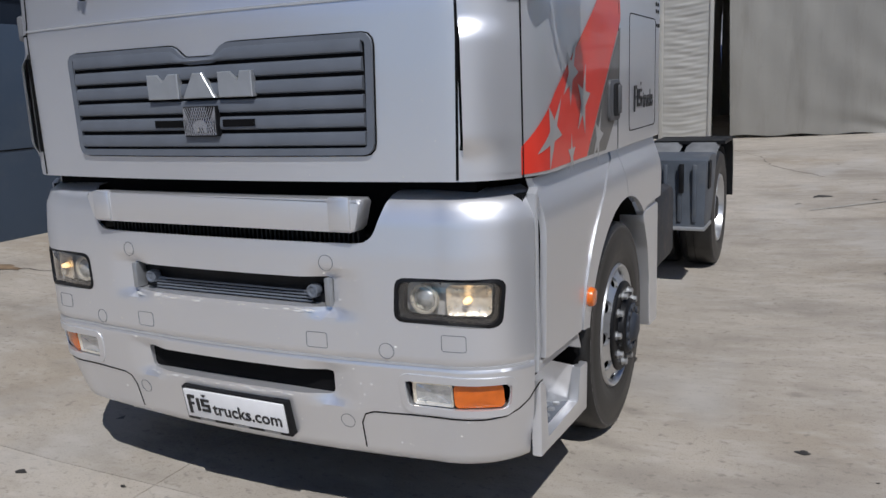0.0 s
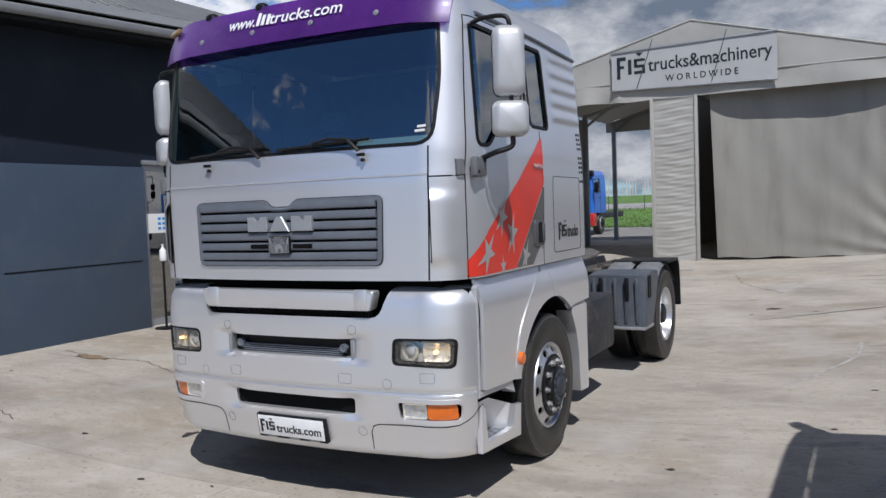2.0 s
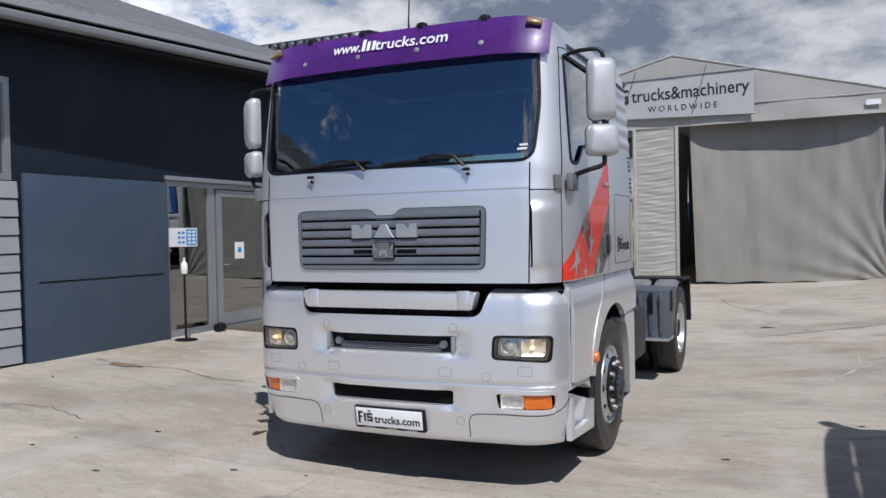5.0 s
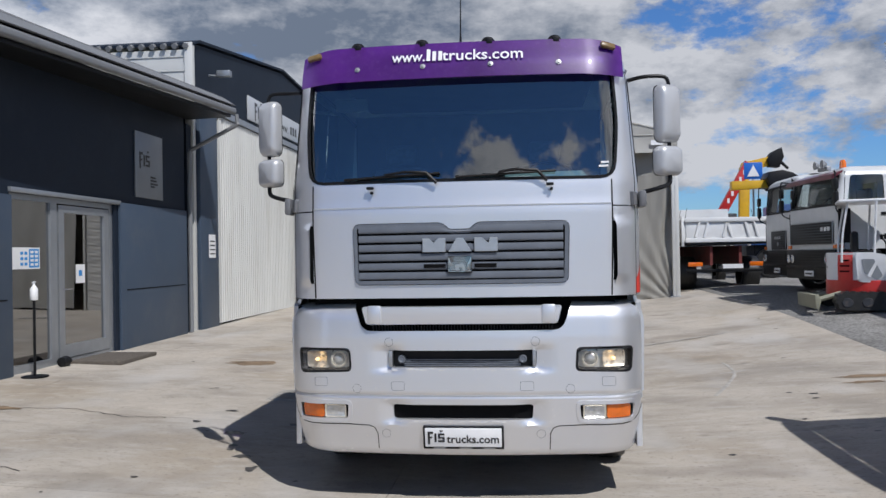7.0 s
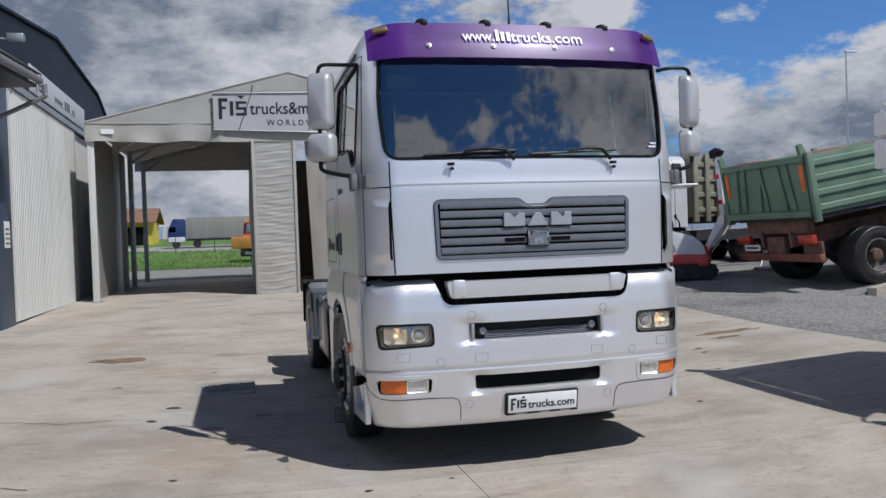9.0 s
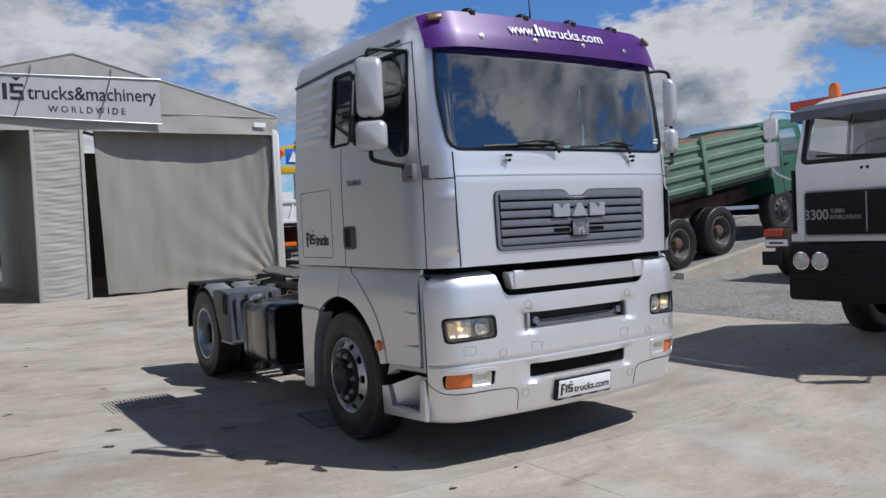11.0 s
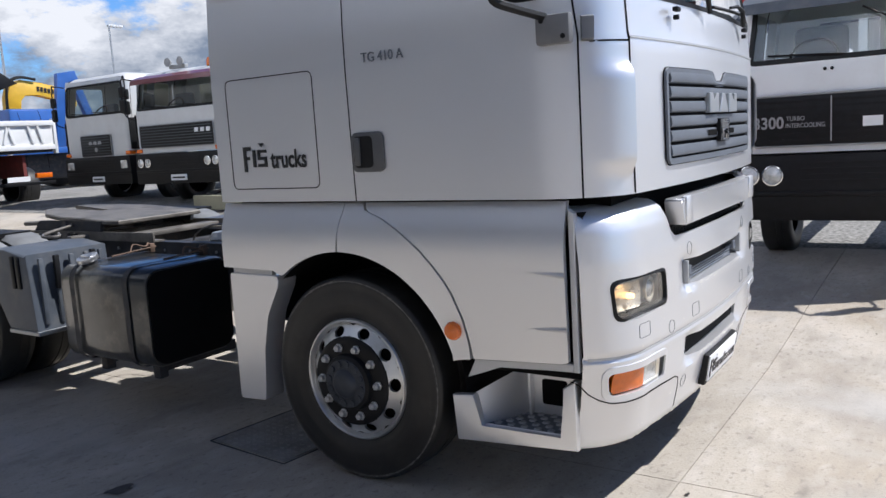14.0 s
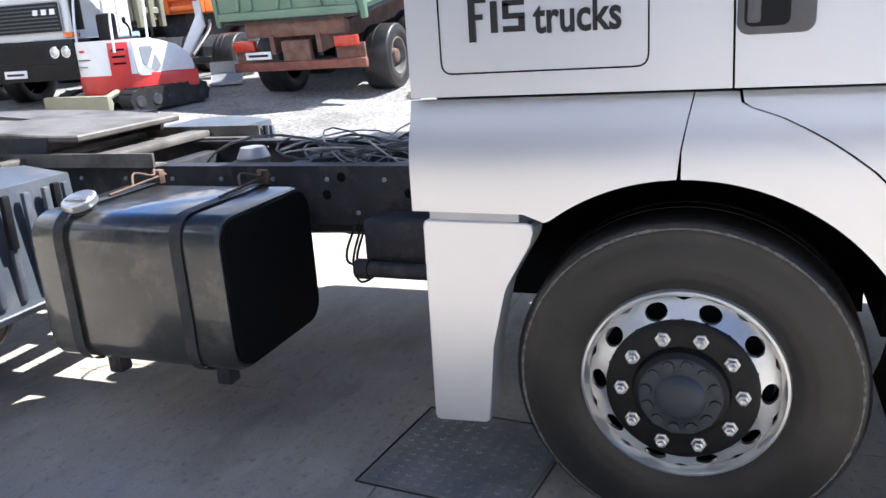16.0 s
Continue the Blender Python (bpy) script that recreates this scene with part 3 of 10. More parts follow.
    if not rear:
        lathe(bm, [((o + 0.018) * out, 0.226), ((o + 0.036) * out, 0.225), ((o + 0.041) * out, 0.220), ((o + 0.044) * out, 0.205), ((o + 0.046) * out, 0.145), ((o + 0.070) * out, 0.138), ((o + 0.078) * out, 0.125), ((o + 0.080) * out, 0.085), ((o + 0.085) * out, 0.072), ((o + 0.102) * out, 0.06), ((o + 0.108) * out, 0.045), ((o + 0.110) * out, 0.0)], 44)
    else:
        lathe(bm, [((o - 0.162) * out, 0.15), ((o - 0.10) * out, 0.135), ((o - 0.02) * out, 0.11), ((o - 0.01) * out, 0.09), ((o - 0.01) * out, 0.0)], 32)
    hub = part("hub", bm, hubmat, e)
    if not rear and nuts:
        bm = B()
        lathe(bm, [((o + 0.0805) * out, 0.122), ((o + 0.0835) * out, 0.118), ((o + 0.0835) * out, 0.088), ((o + 0.087) * out, 0.074), ((o + 0.104) * out, 0.062), ((o + 0.111) * out, 0.046), ((o + 0.113) * out, 0.0)], 40)
        part("hub_cap", bm, HUBCAP, hub, "slate grey hub cap")
    if nuts and not rear:
        knob = None
        for k in range(12):
            a = radians(30 * k + 10)
            if knob is None:
                bm = B()
                lathe(bm, [(0, 0.019), (0.009 * out, 0.017), (0.010 * out, 0.0)], 10)
                knob = part("cap_bolt", bm, HUBCAP, hub)
            else:
                knob = knob.copy()
                scene.collection.objects.link(knob)
            knob.location = ((o + 0.082) * out, 0.102 * math.cos(a), 0.102 * math.sin(a))
    if nuts:
        nut = None
        for k in range(10):
            a = radians(36 * k)
            rr, x0 = (0.176, o + 0.045) if not rear else (0.168, o - 0.162)
            if nut is None:
                bm = B()
                lathe(bm, [(0, 0.023), (0.006 * out, 0.023), (0.008 * out, 0.0165), (0.026 * out, 0.0165), (0.028 * out, 0.011), (0.024 * out, 0.0)], 6)
                nut = part("nut", bm, STEEL, hub, "bright wheel nut", smooth=20)
            else:
                nut = nut.copy()
                scene.collection.objects.link(nut)
            nut.location = (x0 * out, rr * math.cos(a), rr * math.sin(a))
    return e


# ---- silver tractor unit ----
tractor = thing("tractor_unit", "silver two-axle lorry tractor unit with purple sun visor, parked on concrete", "truck")


def plan(z):
    """Half width, front, and the front corners' radius at a height of the cab."""
    P = ((1.30, 1.250, 0.000, 0.30), (2.03, 1.250, 0.000, 0.30), (2.06, 1.248, 0.008, 0.29), (2.20, 1.245, 0.018, 0.28), (2.95, 1.190, 0.128, 0.23), (3.08, 1.172, 0.165, 0.22), (3.16, 1.135, 0.21, 0.20), (3.22, 1.07, 0.28, 0.19), (3.26, 0.97, 0.38, 0.18), (3.285, 0.82, 0.54, 0.16))
    for a, b in zip(P, P[1:]):
        if z <= b[0]:
            t = max(0, (z - a[0]) / (b[0] - a[0]))
            return [a[i] + t * (b[i] - a[i]) for i in (1, 2, 3)]
    return P[-1][1:]


CAB_REAR = 2.27


def cab(u, z, off=0.0):
    """The cab's skin: u from -3 (right rear) over 0 (front middle) to 3 (left rear)."""
    w, f, r = plan(z)
    s, a = (1 if u >= 0 else -1), abs(u)
    dip = 0.055
    if a <= 1:
        x = a * (w - r)
        return Vector((s * x, f - off + dip * (x / (w - r)) ** 2, z))
    if a <= 2:
        t = (a - 1) * math.pi / 2
        ry = r * 1.15
        return Vector((s * (w - r + (r + off) * math.sin(t)), f + dip + ry - (ry + off) * math.cos(t), z))
    y0 = f + dip + r * 1.15
    return Vector((s * (w + off), y0 + (a - 2) * (CAB_REAR - y0), z))


def at_x(x, z, off=0.0):
    """The front skin at a given x."""
    w, f, r = plan(z)
    s, a = (1 if x >= 0 else -1), abs(x)
    if a <= w - r:
        return cab(s * a / (w - r), z, off)
    return cab(s * (1 + math.asin(min(1, (a - w + r) / r)) / (math.pi / 2)), z, off)


def at_y(y, z, side, off=0.0):
    w, f, r = plan(z)
    y0 = f + 0.055 + r * 1.15
    if y >= y0:
        return cab(side * (2 + (y - y0) / (CAB_REAR - y0)), z, off)
    t = math.acos(max(-1, min(1, (y0 - y) / (r * 1.15)))) / (math.pi / 2)
    return cab(side * (1 + t), z, off)


def inside(p, poly):
    n, hit = len(poly), False
    for i in range(n):
        (x0, y0), (x1, y1) = poly[i], poly[(i + 1) % n]
        if (y0 > p[1]) != (y1 > p[1]) and p[0] < (x1 - x0) * (p[1] - y0) / (y1 - y0) + x0:
            hit = not hit
    return hit


def round_poly(pts, r, n=4):
    """Cuts an outline's corners round."""
    out, m = [], len(pts)
    for i in range(m):
        p, a, b = Vector(pts[i]), Vector(pts[i - 1]), Vector(pts[(i + 1) % m])
        d = min(r, (a - p).length * 0.45, (b - p).length * 0.45)
        q0, q1 = p + (a - p).normalized() * d, p + (b - p).normalized() * d
        for k in range(n + 1):
            t = k / n
            out.append(tuple((1 - t) ** 2 * q0 + 2 * t * (1 - t) * p + t * t * q1))
    return out


SCREEN_POLY = round_poly([(-1.055, 2.225), (1.055, 2.225), (1.085, 2.60), (1.06, 3.02), (-1.06, 3.02), (-1.085, 2.60)], 0.10)
DOORWIN = round_poly([(0.33, 2.215), (0.48, 2.215), (0.67, 2.355), (1.15, 2.365), (1.12, 2.945), (0.375, 2.945)], 0.05)
REARWIN = round_poly([(1.205, 2.385), (1.545, 2.385), (1.515, 2.945), (1.185, 2.945)], 0.05)


def nearest(p, poly):
    best = None
    for i in range(len(poly)):
        a, b = Vector(poly[i]), Vector(poly[(i + 1) % len(poly)])
        d = b - a
        t = max(0, min(1, (Vector(p) - a).dot(d) / max(1e-9, d.dot(d))))
        q = a + t * d
        l = (Vector(p) - q).length
        if best is None or l < best[0]:
            best = (l, q)
    return best


def cab_shell():
    """The painted cab skin with its window openings, cut along their outlines."""
    us = [-3 + k * 0.035 for k in range(29)] + [-2 + k * 0.1 for k in range(10)] + [-1 + k * 0.05 for k in range(21)]
    us = us[:-1] + [0.0] + [-u for u in us[:-1][::-1]]
    zs = [1.42, 1.445] + [1.5 + 0.06 * k for k in range(9)] + [2.03, 2.06] + [2.12 + 0.04 * k for k in range(24)] + [3.08, 3.12, 3.16, 3.19, 3.22, 3.24, 3.26, 3.275, 3.285]
    bm = B()
    side_of = lambda u: (1 if u > 0 else -1) if abs(u) > 1.62 else 0
    g = [[bm.verts.new(cab(u, z)) for z in zs] for u in us]
    for i in range(len(us) - 1):
        for j in range(len(zs) - 1):
            q = [g[i][j], g[i + 1][j], g[i + 1][j + 1], g[i][j + 1]]
            c = sum((v.co for v in q), Vector()) / 4
            um = (us[i] + us[i + 1]) / 2
            if side_of(um) == 0:
                hole = inside((c.x, c.z), SCREEN_POLY)
            else:
                hole = inside((c.y, c.z), DOORWIN) or inside((c.y, c.z), REARWIN)
            if not hole:
                bm.faces.new(q)
    bmesh.ops.delete(bm, geom=[v for v in bm.verts if not v.link_faces], context="VERTS")
    rim = {v for e in bm.edges if e.is_boundary for v in e.verts}
    for v in rim:
        x, y, z = v.co
        if z < 2.15 or z > 3.05:
            continue
        l, q = nearest((x, z), SCREEN_POLY)
        if y < 0.55 and abs(x) < 1.2 and l < 0.07:
            v.co = at_x(q.x, q.y)
        else:
            for poly in (DOORWIN, REARWIN):
                l, q = nearest((y, z), poly)
                if l < 0.07:
                    v.co = at_y(q.x, q.y, 1 if x > 0 else -1)
    # crown of the roof and rear wall
    top = [v for v in bm.verts if abs(v.co.z - 3.285) < 1e-4]
    top.sort(key=lambda v: (math.atan2(v.co.x, -(v.co.y - 1.4))))
    c = bm.verts.new((0, 1.45, 3.305))
    for a, b in zip(top, top[1:]):
        bm.faces.new((a, b, c))
    bm.faces.new((top[-1], top[0], c))
    zr = [z for z in zs]
    R = {}
    for s in (-1, 1):
        R[s] = [bm.verts.new(cab(3 * s, z)) for z in zr]
    for j in range(len(zr) - 1):
        bm.faces.new((R[-1][j], R[1][j], R[1][j + 1], R[-1][j + 1]))
    bmesh.ops.remove_doubles(bm, verts=bm.verts, dist=0.0008)
    return part("cab_shell", bm, SILVER, tractor, "silver painted cab with window openings and sloped screen", smooth=32)


cab_shell()


def ribbon(bm, pts3, normals, width, lift=0.003):
    """A narrow raised strip along points on a skin."""
    prev = None
    n = len(pts3)
    for i in range(n):
        d = (pts3[min(i + 1, n - 1)] - pts3[max(i - 1, 0)]).normalized()
        w = normals[i].cross(d).normalized() * width / 2
        p = pts3[i] + normals[i] * lift
        row = [bm.verts.new(p - w - normals[i] * lift), bm.verts.new(p - w * 0.9), bm.verts.new(p + w * 0.9), bm.verts.new(p + w - normals[i] * lift)]
        if prev:
            for k in range(3):
                bm.faces.new((prev[k], row[k], row[k + 1], prev[k + 1]))
        prev = row
    return bm


def skin_path(kind, pts, step=0.05, side=1, close=False):
    """Points and outward directions on the cab skin along an outline in (x, z) or (y, z)."""
    out, nor = [], []
    pts = list(pts) + ([pts[0]] if close else [])
    for a, b in zip(pts, pts[1:]):
        n = max(1, int((Vector(b) - Vector(a)).length / step))
        for k in range(n):
            t = k / n
            q = (a[0] + t * (b[0] - a[0]), a[1] + t * (b[1] - a[1]))
            f = (lambda o: at_x(q[0], q[1], o)) if kind == "x" else (lambda o: at_y(q[0], q[1], side, o))
            out.append(f(0.0))
            nor.append((f(0.02) - f(0.0)).normalized())
    q = pts[-1]
    f = (lambda o: at_x(q[0], q[1], o)) if kind == "x" else (lambda o: at_y(q[0], q[1], side, o))
    out.append(f(0.0))
    nor.append((f(0.02) - f(0.0)).normalized())
    return out, nor


def seam(kind, pts, width=0.007, side=1, close=False, material=None, name="panel_gap", lift=0.0015):
    bm = B()
    p, n = skin_path(kind, pts, 0.04, side, close)
    ribbon(bm, p, n, width, lift)
    return part(name, bm, material or DARK, tractor)


def pane(name, kind, poly, material, side=1, off=-0.012):
    bm = B()
    f = (lambda x, z: at_x(x, z, off)) if kind == "x" else (lambda y, z: at_y(y, z, side, off))
    a0, a1 = min(p[0] for p in poly) - 0.004, max(p[0] for p in poly) + 0.004
    z0, z1 = min(p[1] for p in poly) - 0.004, max(p[1] for p in poly) + 0.004
    sheet(bm, lambda u, v: f(a0 + (a1 - a0) * u, z0 + (z1 - z0) * v), 56 if kind == "x" else 12, 16)
    ob = part(name, bm, material, tractor, smooth=60)
    ob.visible_shadow = False
    return ob


pane("windscreen", "x", SCREEN_POLY, SCREEN)
seam("x", SCREEN_POLY, 0.022, close=True, material=BLACK, name="screen_seal", lift=0.005)
for s in (-1, 1):
    for poly in (DOORWIN, REARWIN):
        pane("side_window", "y", poly, SIDEGLASS, s)
        seam("y", poly, 0.024, s, True, BLACK, "window_seal", 0.005)
    # door outline, storage hatch, cab corner joint
    seam("y", [(0.215, 1.42), (0.215, 2.05), (0.275, 2.55), (0.335, 2.99)], 0.008, s)
    seam("y", [(0.335, 2.99), (1.10, 2.99), (1.16, 2.99)], 0.006, s)
    seam("y", [(1.345, 1.42), (1.36, 2.36)], 0.006, s)
    seam("y", round_poly([(1.565, 1.487), (2.165, 1.487), (2.165, 2.045), (1.565, 2.045)], 0.035), 0.005, s, True)
    seam("x", [(s * 1.022, 1.425), (s * 1.035, 1.9), (s * 1.035, 2.21)], 0.010)
    seam("x", [(s * 1.04, 2.03), (s * 1.18, 2.03)], 0.008)
seam("x", [(-1.03, 2.045), (-0.5, 2.045), (0, 2.045), (0.5, 2.045), (1.03, 2.045)], 0.010, material=SILVER_WORN, name="bonnet_crease", lift=0.006)


def masked_skin(f, us, zs, holes, key, depth=0.05, inward=None, outer=None):
    """A skin f(u, z) with openings cut along outlines (in key(point)) and their rims turned inwards."""
    bm = B()
    g = [[bm.verts.new(f(u, z)) for z in zs] for u in us]
    for i in range(len(us) - 1):
        for j in range(len(zs) - 1):
            q = [g[i][j], g[i + 1][j], g[i + 1][j + 1], g[i][j + 1]]
            c = key(sum((v.co for v in q), Vector()) / 4)
            if any(inside(c, h) for h in holes) or (outer and not inside(c, outer)):
                continue
            bm.faces.new(q)
    bmesh.ops.delete(bm, geom=[v for v in bm.verts if not v.link_faces], context="VERTS")
    return bm


# ---- bumper ----
BP = ((0.335, 1.185, 0.075, 0.33), (0.36, 1.20, 0.045, 0.33), (0.55, 1.235, 0.005, 0.32), (0.735, 1.25, -0.012, 0.31), (0.752, 1.243, -0.004, 0.31), (0.77, 1.25, -0.016, 0.31), (1.15, 1.255, -0.012, 0.31), (1.28, 1.25, 0.0, 0.31), (1.34, 1.235, 0.022, 0.31), (1.372, 1.205, 0.06, 0.31), (1.38, 1.16, 0.12, 0.30))


def bplan(z):
    for a, b in zip(BP, BP[1:]):
        if z <= b[0]:
            t = max(0, (z - a[0]) / (b[0] - a[0]))
            return [a[i] + t * (b[i] - a[i]) for i in (1, 2, 3)]
    return BP[-1][1:]


def bx(x, z, off=0.0):
    """The bumper's skin at a given x (front and corner)."""
    w, f, r = bplan(z)
    s, a = (1 if x >= 0 else -1), min(abs(x), w)
    ry = r * 0.95
    if a <= w - r:
        return Vector((s * a, f + 0.06 * (a / (w - r)) ** 2 - off, z))
    t = math.asin(min(1, (a - w + r) / r))
    return Vector((s * (w - r + (r + off) * math.sin(t)), f + 0.06 + ry - (ry + off) * math.cos(t), z))


def bu(u, z):
    w, f, r = bplan(z)
    s, a = (1 if u >= 0 else -1), abs(u)
    if a <= 1:
        return bx(s * a * (w - r), z)
    t = (a - 1) * math.pi / 2
    return Vector((s * (w - r + r * math.sin(t)), f + 0.06 + r * 0.95 * (1 - math.cos(t)), z))


NOTCH = round_poly([(-0.80, 1.5), (-0.745, 1.36), (-0.685, 1.195), (0.685, 1.195), (0.745, 1.36), (0.80, 1.5)], 0.06)
INTAKE = round_poly([(-0.51, 1.062), (-0.505, 0.945), (0.505, 0.945), (0.51, 1.062)], 0.02)
LOWER = round_poly([(-0.482, 0.692), (-0.475, 0.590), (0.475, 0.590), (0.482, 0.692)], 0.02)
HEAD = {s: round_poly([(s * 0.775, 1.078), (s * 0.765, 0.915), (s * 1.15, 0.90), (s * 1.165, 1.08)], 0.04) for s in (-1, 1)}
LAMP = {s: round_poly([(s * 0.79, 0.692), (s * 0.80, 0.588), (s * 1.15, 0.585), (s * 1.165, 0.69)], 0.03) for s in (-1, 1)}
HOLES = [NOTCH, INTAKE, LOWER, *HEAD.values(), *LAMP.values()]


def bumper():
    us = [-1.757 + 0.04205 * k for k in range(18)] + [-1 + 0.03 * k for k in range(33)]
    us = us + [0.0] + [-u for u in us[::-1]]
    zs = sorted({0.335, 0.345, 0.36, 0.735, 0.752, 0.77, 1.34, 1.357, 1.372, 1.38, *[round(0.39 + 0.02 * k, 3) for k in range(47)]})
    bm = masked_skin(bu, us, zs, HOLES, lambda c: (c.x, c.z))
    rim = [e for e in bm.edges if e.is_boundary]
    inner = []
    moved = {}
    for e in rim:
        ok = True
        for v in e.verts:
            best = min((nearest((v.co.x, v.co.z), h) for h in HOLES), key=lambda b: b[0])
            if best[0] < 0.045 and v.co.z > 0.40:
                moved[v] = best[1]
            else:
                ok = False
        if ok:
            inner.append(e)
    for v, q in moved.items():
        if q.y < 1.375:
            v.co = bx(q.x, q.y)
    # moulded recesses beside the intakes
    for v in bm.verts:
        x, z = abs(v.co.x), v.co.z
        for xe, z0, z1, wd, dp in ((0.505, 0.905, 1.10, 0.14, 0.034), (0.475, 0.55, 0.73, 0.12, 0.03)):
            if xe - 0.12 < x < xe + wd and z0 < z < z1:
                fx = (1 - (x - xe) / wd) ** 1.3 if x > xe else 1 - (xe - x) / 0.12
                fz = min(1, (z - z0) / 0.03, (z1 - z) / 0.03)
                v.co.y += dp * fx * fz * fz * (3 - 2 * fz)
    r = bmesh.ops.extrude_edge_only(bm, edges=inner)
    for v in r["geom"]:
        if isinstance(v, bmesh.types.BMVert):
            s = 1 if v.co.x > 0 else -1
            inn = 0.03 if abs(v.co.x) > 0.72 and v.co.z < 1.15 else 0.0
            cz = min((nearest((v.co.x, v.co.z), h)[0], i) for i, h in enumerate(HOLES))[1]
            v.co += Vector((-s * inn * 0.6, 0.012 if cz == 0 else 0.075, 0))
    return part("bumper", bm, SILVER, tractor, "scuffed silver moulded bumper with stone chips", smooth=40)


bumper()


def inset(poly, d):
    cx, cy = sum(p[0] for p in poly) / len(poly), sum(p[1] for p in poly) / len(poly)
    w, h = max(p[0] for p in poly) - cx, max(p[1] for p in poly) - cy
    return [(cx + (p[0] - cx) * (1 - d / w), cy + (p[1] - cy) * (1 - d / h)) for p in poly]


def bseam(pts, width=0.006, close=False, material=None, name="panel_gap", lift=0.0015, step=0.03):
    out, nor = [], []
    pts = list(pts) + ([pts[0]] if close else [])
    qs = []
    for a, b in zip(pts, pts[1:]):
        n = max(1, int((Vector(b) - Vector(a)).length / step))
        qs += [(a[0] + k / n * (b[0] - a[0]), a[1] + k / n * (b[1] - a[1])) for k in range(n)]
    for q in qs + [pts[-1]]:
        p = bx(q[0], q[1])
        out.append(p)
        nor.append((bx(q[0], q[1], 0.02) - p).normalized())
    bm = B()
    ribbon(bm, out, nor, width, lift)
    return part(name, bm, material or DARK, tractor)


# near-black sheets put the shade of the recesses behind the bumper
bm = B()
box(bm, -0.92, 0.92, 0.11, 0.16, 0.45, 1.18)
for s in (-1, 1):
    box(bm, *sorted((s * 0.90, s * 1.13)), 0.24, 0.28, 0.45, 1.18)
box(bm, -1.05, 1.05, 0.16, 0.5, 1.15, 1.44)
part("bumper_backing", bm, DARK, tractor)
# underside of the cab and engine bay, near-black to put shade behind the gaps
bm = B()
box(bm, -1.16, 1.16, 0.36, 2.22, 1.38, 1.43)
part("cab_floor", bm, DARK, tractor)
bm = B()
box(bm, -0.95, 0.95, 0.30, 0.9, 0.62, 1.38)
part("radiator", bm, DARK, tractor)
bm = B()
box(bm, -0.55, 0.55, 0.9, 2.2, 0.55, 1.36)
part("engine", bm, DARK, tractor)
# step bar in the bumper's upper recess
bm = B()
prism(bm, round_poly([(-0.650, 1.243), (0.650, 1.243), (0.682, 1.362), (-0.682, 1.362)], 0.015), "y", -0.022, 0.06, 0.012)
box(bm, -0.640, -0.545, -0.032, 0.0, 1.247, 1.372, 0.012)
box(bm, 0.545, 0.640, -0.032, 0.0, 1.247, 1.372, 0.012)
part("step_bar", bm, SILVER, tractor, "silver step bar set in a black recess")
for k in range(60):
    x = -0.62 + 1.24 * k / 59
    bm = B()
    box(bm, x - 0.004, x + 0.004, 0.05, 0.09, 1.175, 1.235)
    part("grid_bar", bm, BLACK, tractor)
# upper intake: near-black sheet for its shade, fins, brackets
bm = B()
box(bm, -0.50, 0.50, 0.075, 0.10, 0.94, 1.065)
part("intake_backing", bm, BLACK, tractor)
for k in range(4):
    bm = B()
    tube(bm, [(-0.40, 0.045, 0.955 + 0.013 * k), (0.40, 0.045, 0.955 + 0.013 * k)], 0.004, 6)
    part("fin", bm, GRILLE, tractor)
for s in (-1, 1):
    bm = B()
    box(bm, s * 0.492 - 0.012, s * 0.492 + 0.012, 0.012, 0.07, 0.95, 1.058, 0.004)
    part("bracket", bm, POLE, tractor)
    bm = B()
    lathe(bm, [(0.025, 0.0), (0.027, 0.012), (0.022, 0.02), (0.024, 0.026), (0.05, 0.028), (0.07, 0.02)], 14, "y", (s * 0.415, 0, 1.0))
    tube(bm, [(s * 0.41, 0.045, 1.0), (s * 0.36, 0.06, 0.985)], 0.008)
    part("bracket", bm, GRILLE, tractor)
# near-black sheet standing for the shade inside the lower intake
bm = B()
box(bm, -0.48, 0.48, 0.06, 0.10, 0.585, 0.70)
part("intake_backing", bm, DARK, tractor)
# lower corner pieces, round and square covers
for s in (-1, 1):
    bseam([(s * 0.588, 0.345), (s * 0.592, 0.49), (s * 0.612, 0.53), (s * 0.65, 0.545), (s * 0.80, 0.55), (s * 1.08, 0.548), (s * 1.14, 0.555), (s * 1.178, 0.575), (s * 1.206, 0.605), (s * 1.222, 0.64), (s * 1.231, 0.655), (s * 1.236, 0.66)], 0.006, lift=0.0015)
    bseam(rounded(s * 0.99 - 0.045, s * 0.99 + 0.045, 0.815, 0.875, 0.01), 0.002, True, GRILLE, "cover_edge")
    bseam(rounded(s * 0.44 - 0.045, s * 0.44 + 0.045, 0.79, 0.85, 0.01), 0.002, True, GRILLE, "cover_edge")
    bseam(inset(LAMP[s], -0.012), 0.03, True, SILVER, "lamp_surround", 0.007)
    for cx, cz in ((0.73, 0.80), (0.50, 1.12), (0.53, 0.49)):
        bseam([(s * cx + 0.03 * math.cos(radians(30 * k)), cz + 0.03 * math.sin(radians(30 * k))) for k in range(12)], 0.002, True, GRILLE, "cover_edge", step=0.01)
bseam([(-1.21, 0.752), (-0.5, 0.752), (0.5, 0.752), (1.21, 0.752)], 0.012, material=SILVER_WORN, name="bumper_lip", lift=0.006)
# stone chips and scuffs as small flakes of bare filler
CHIP = mat("bare_chip", (0.80, 0.79, 0.76), 0.7, 0, 0.1, 50)
rng = random.Random(5)
bm = B()
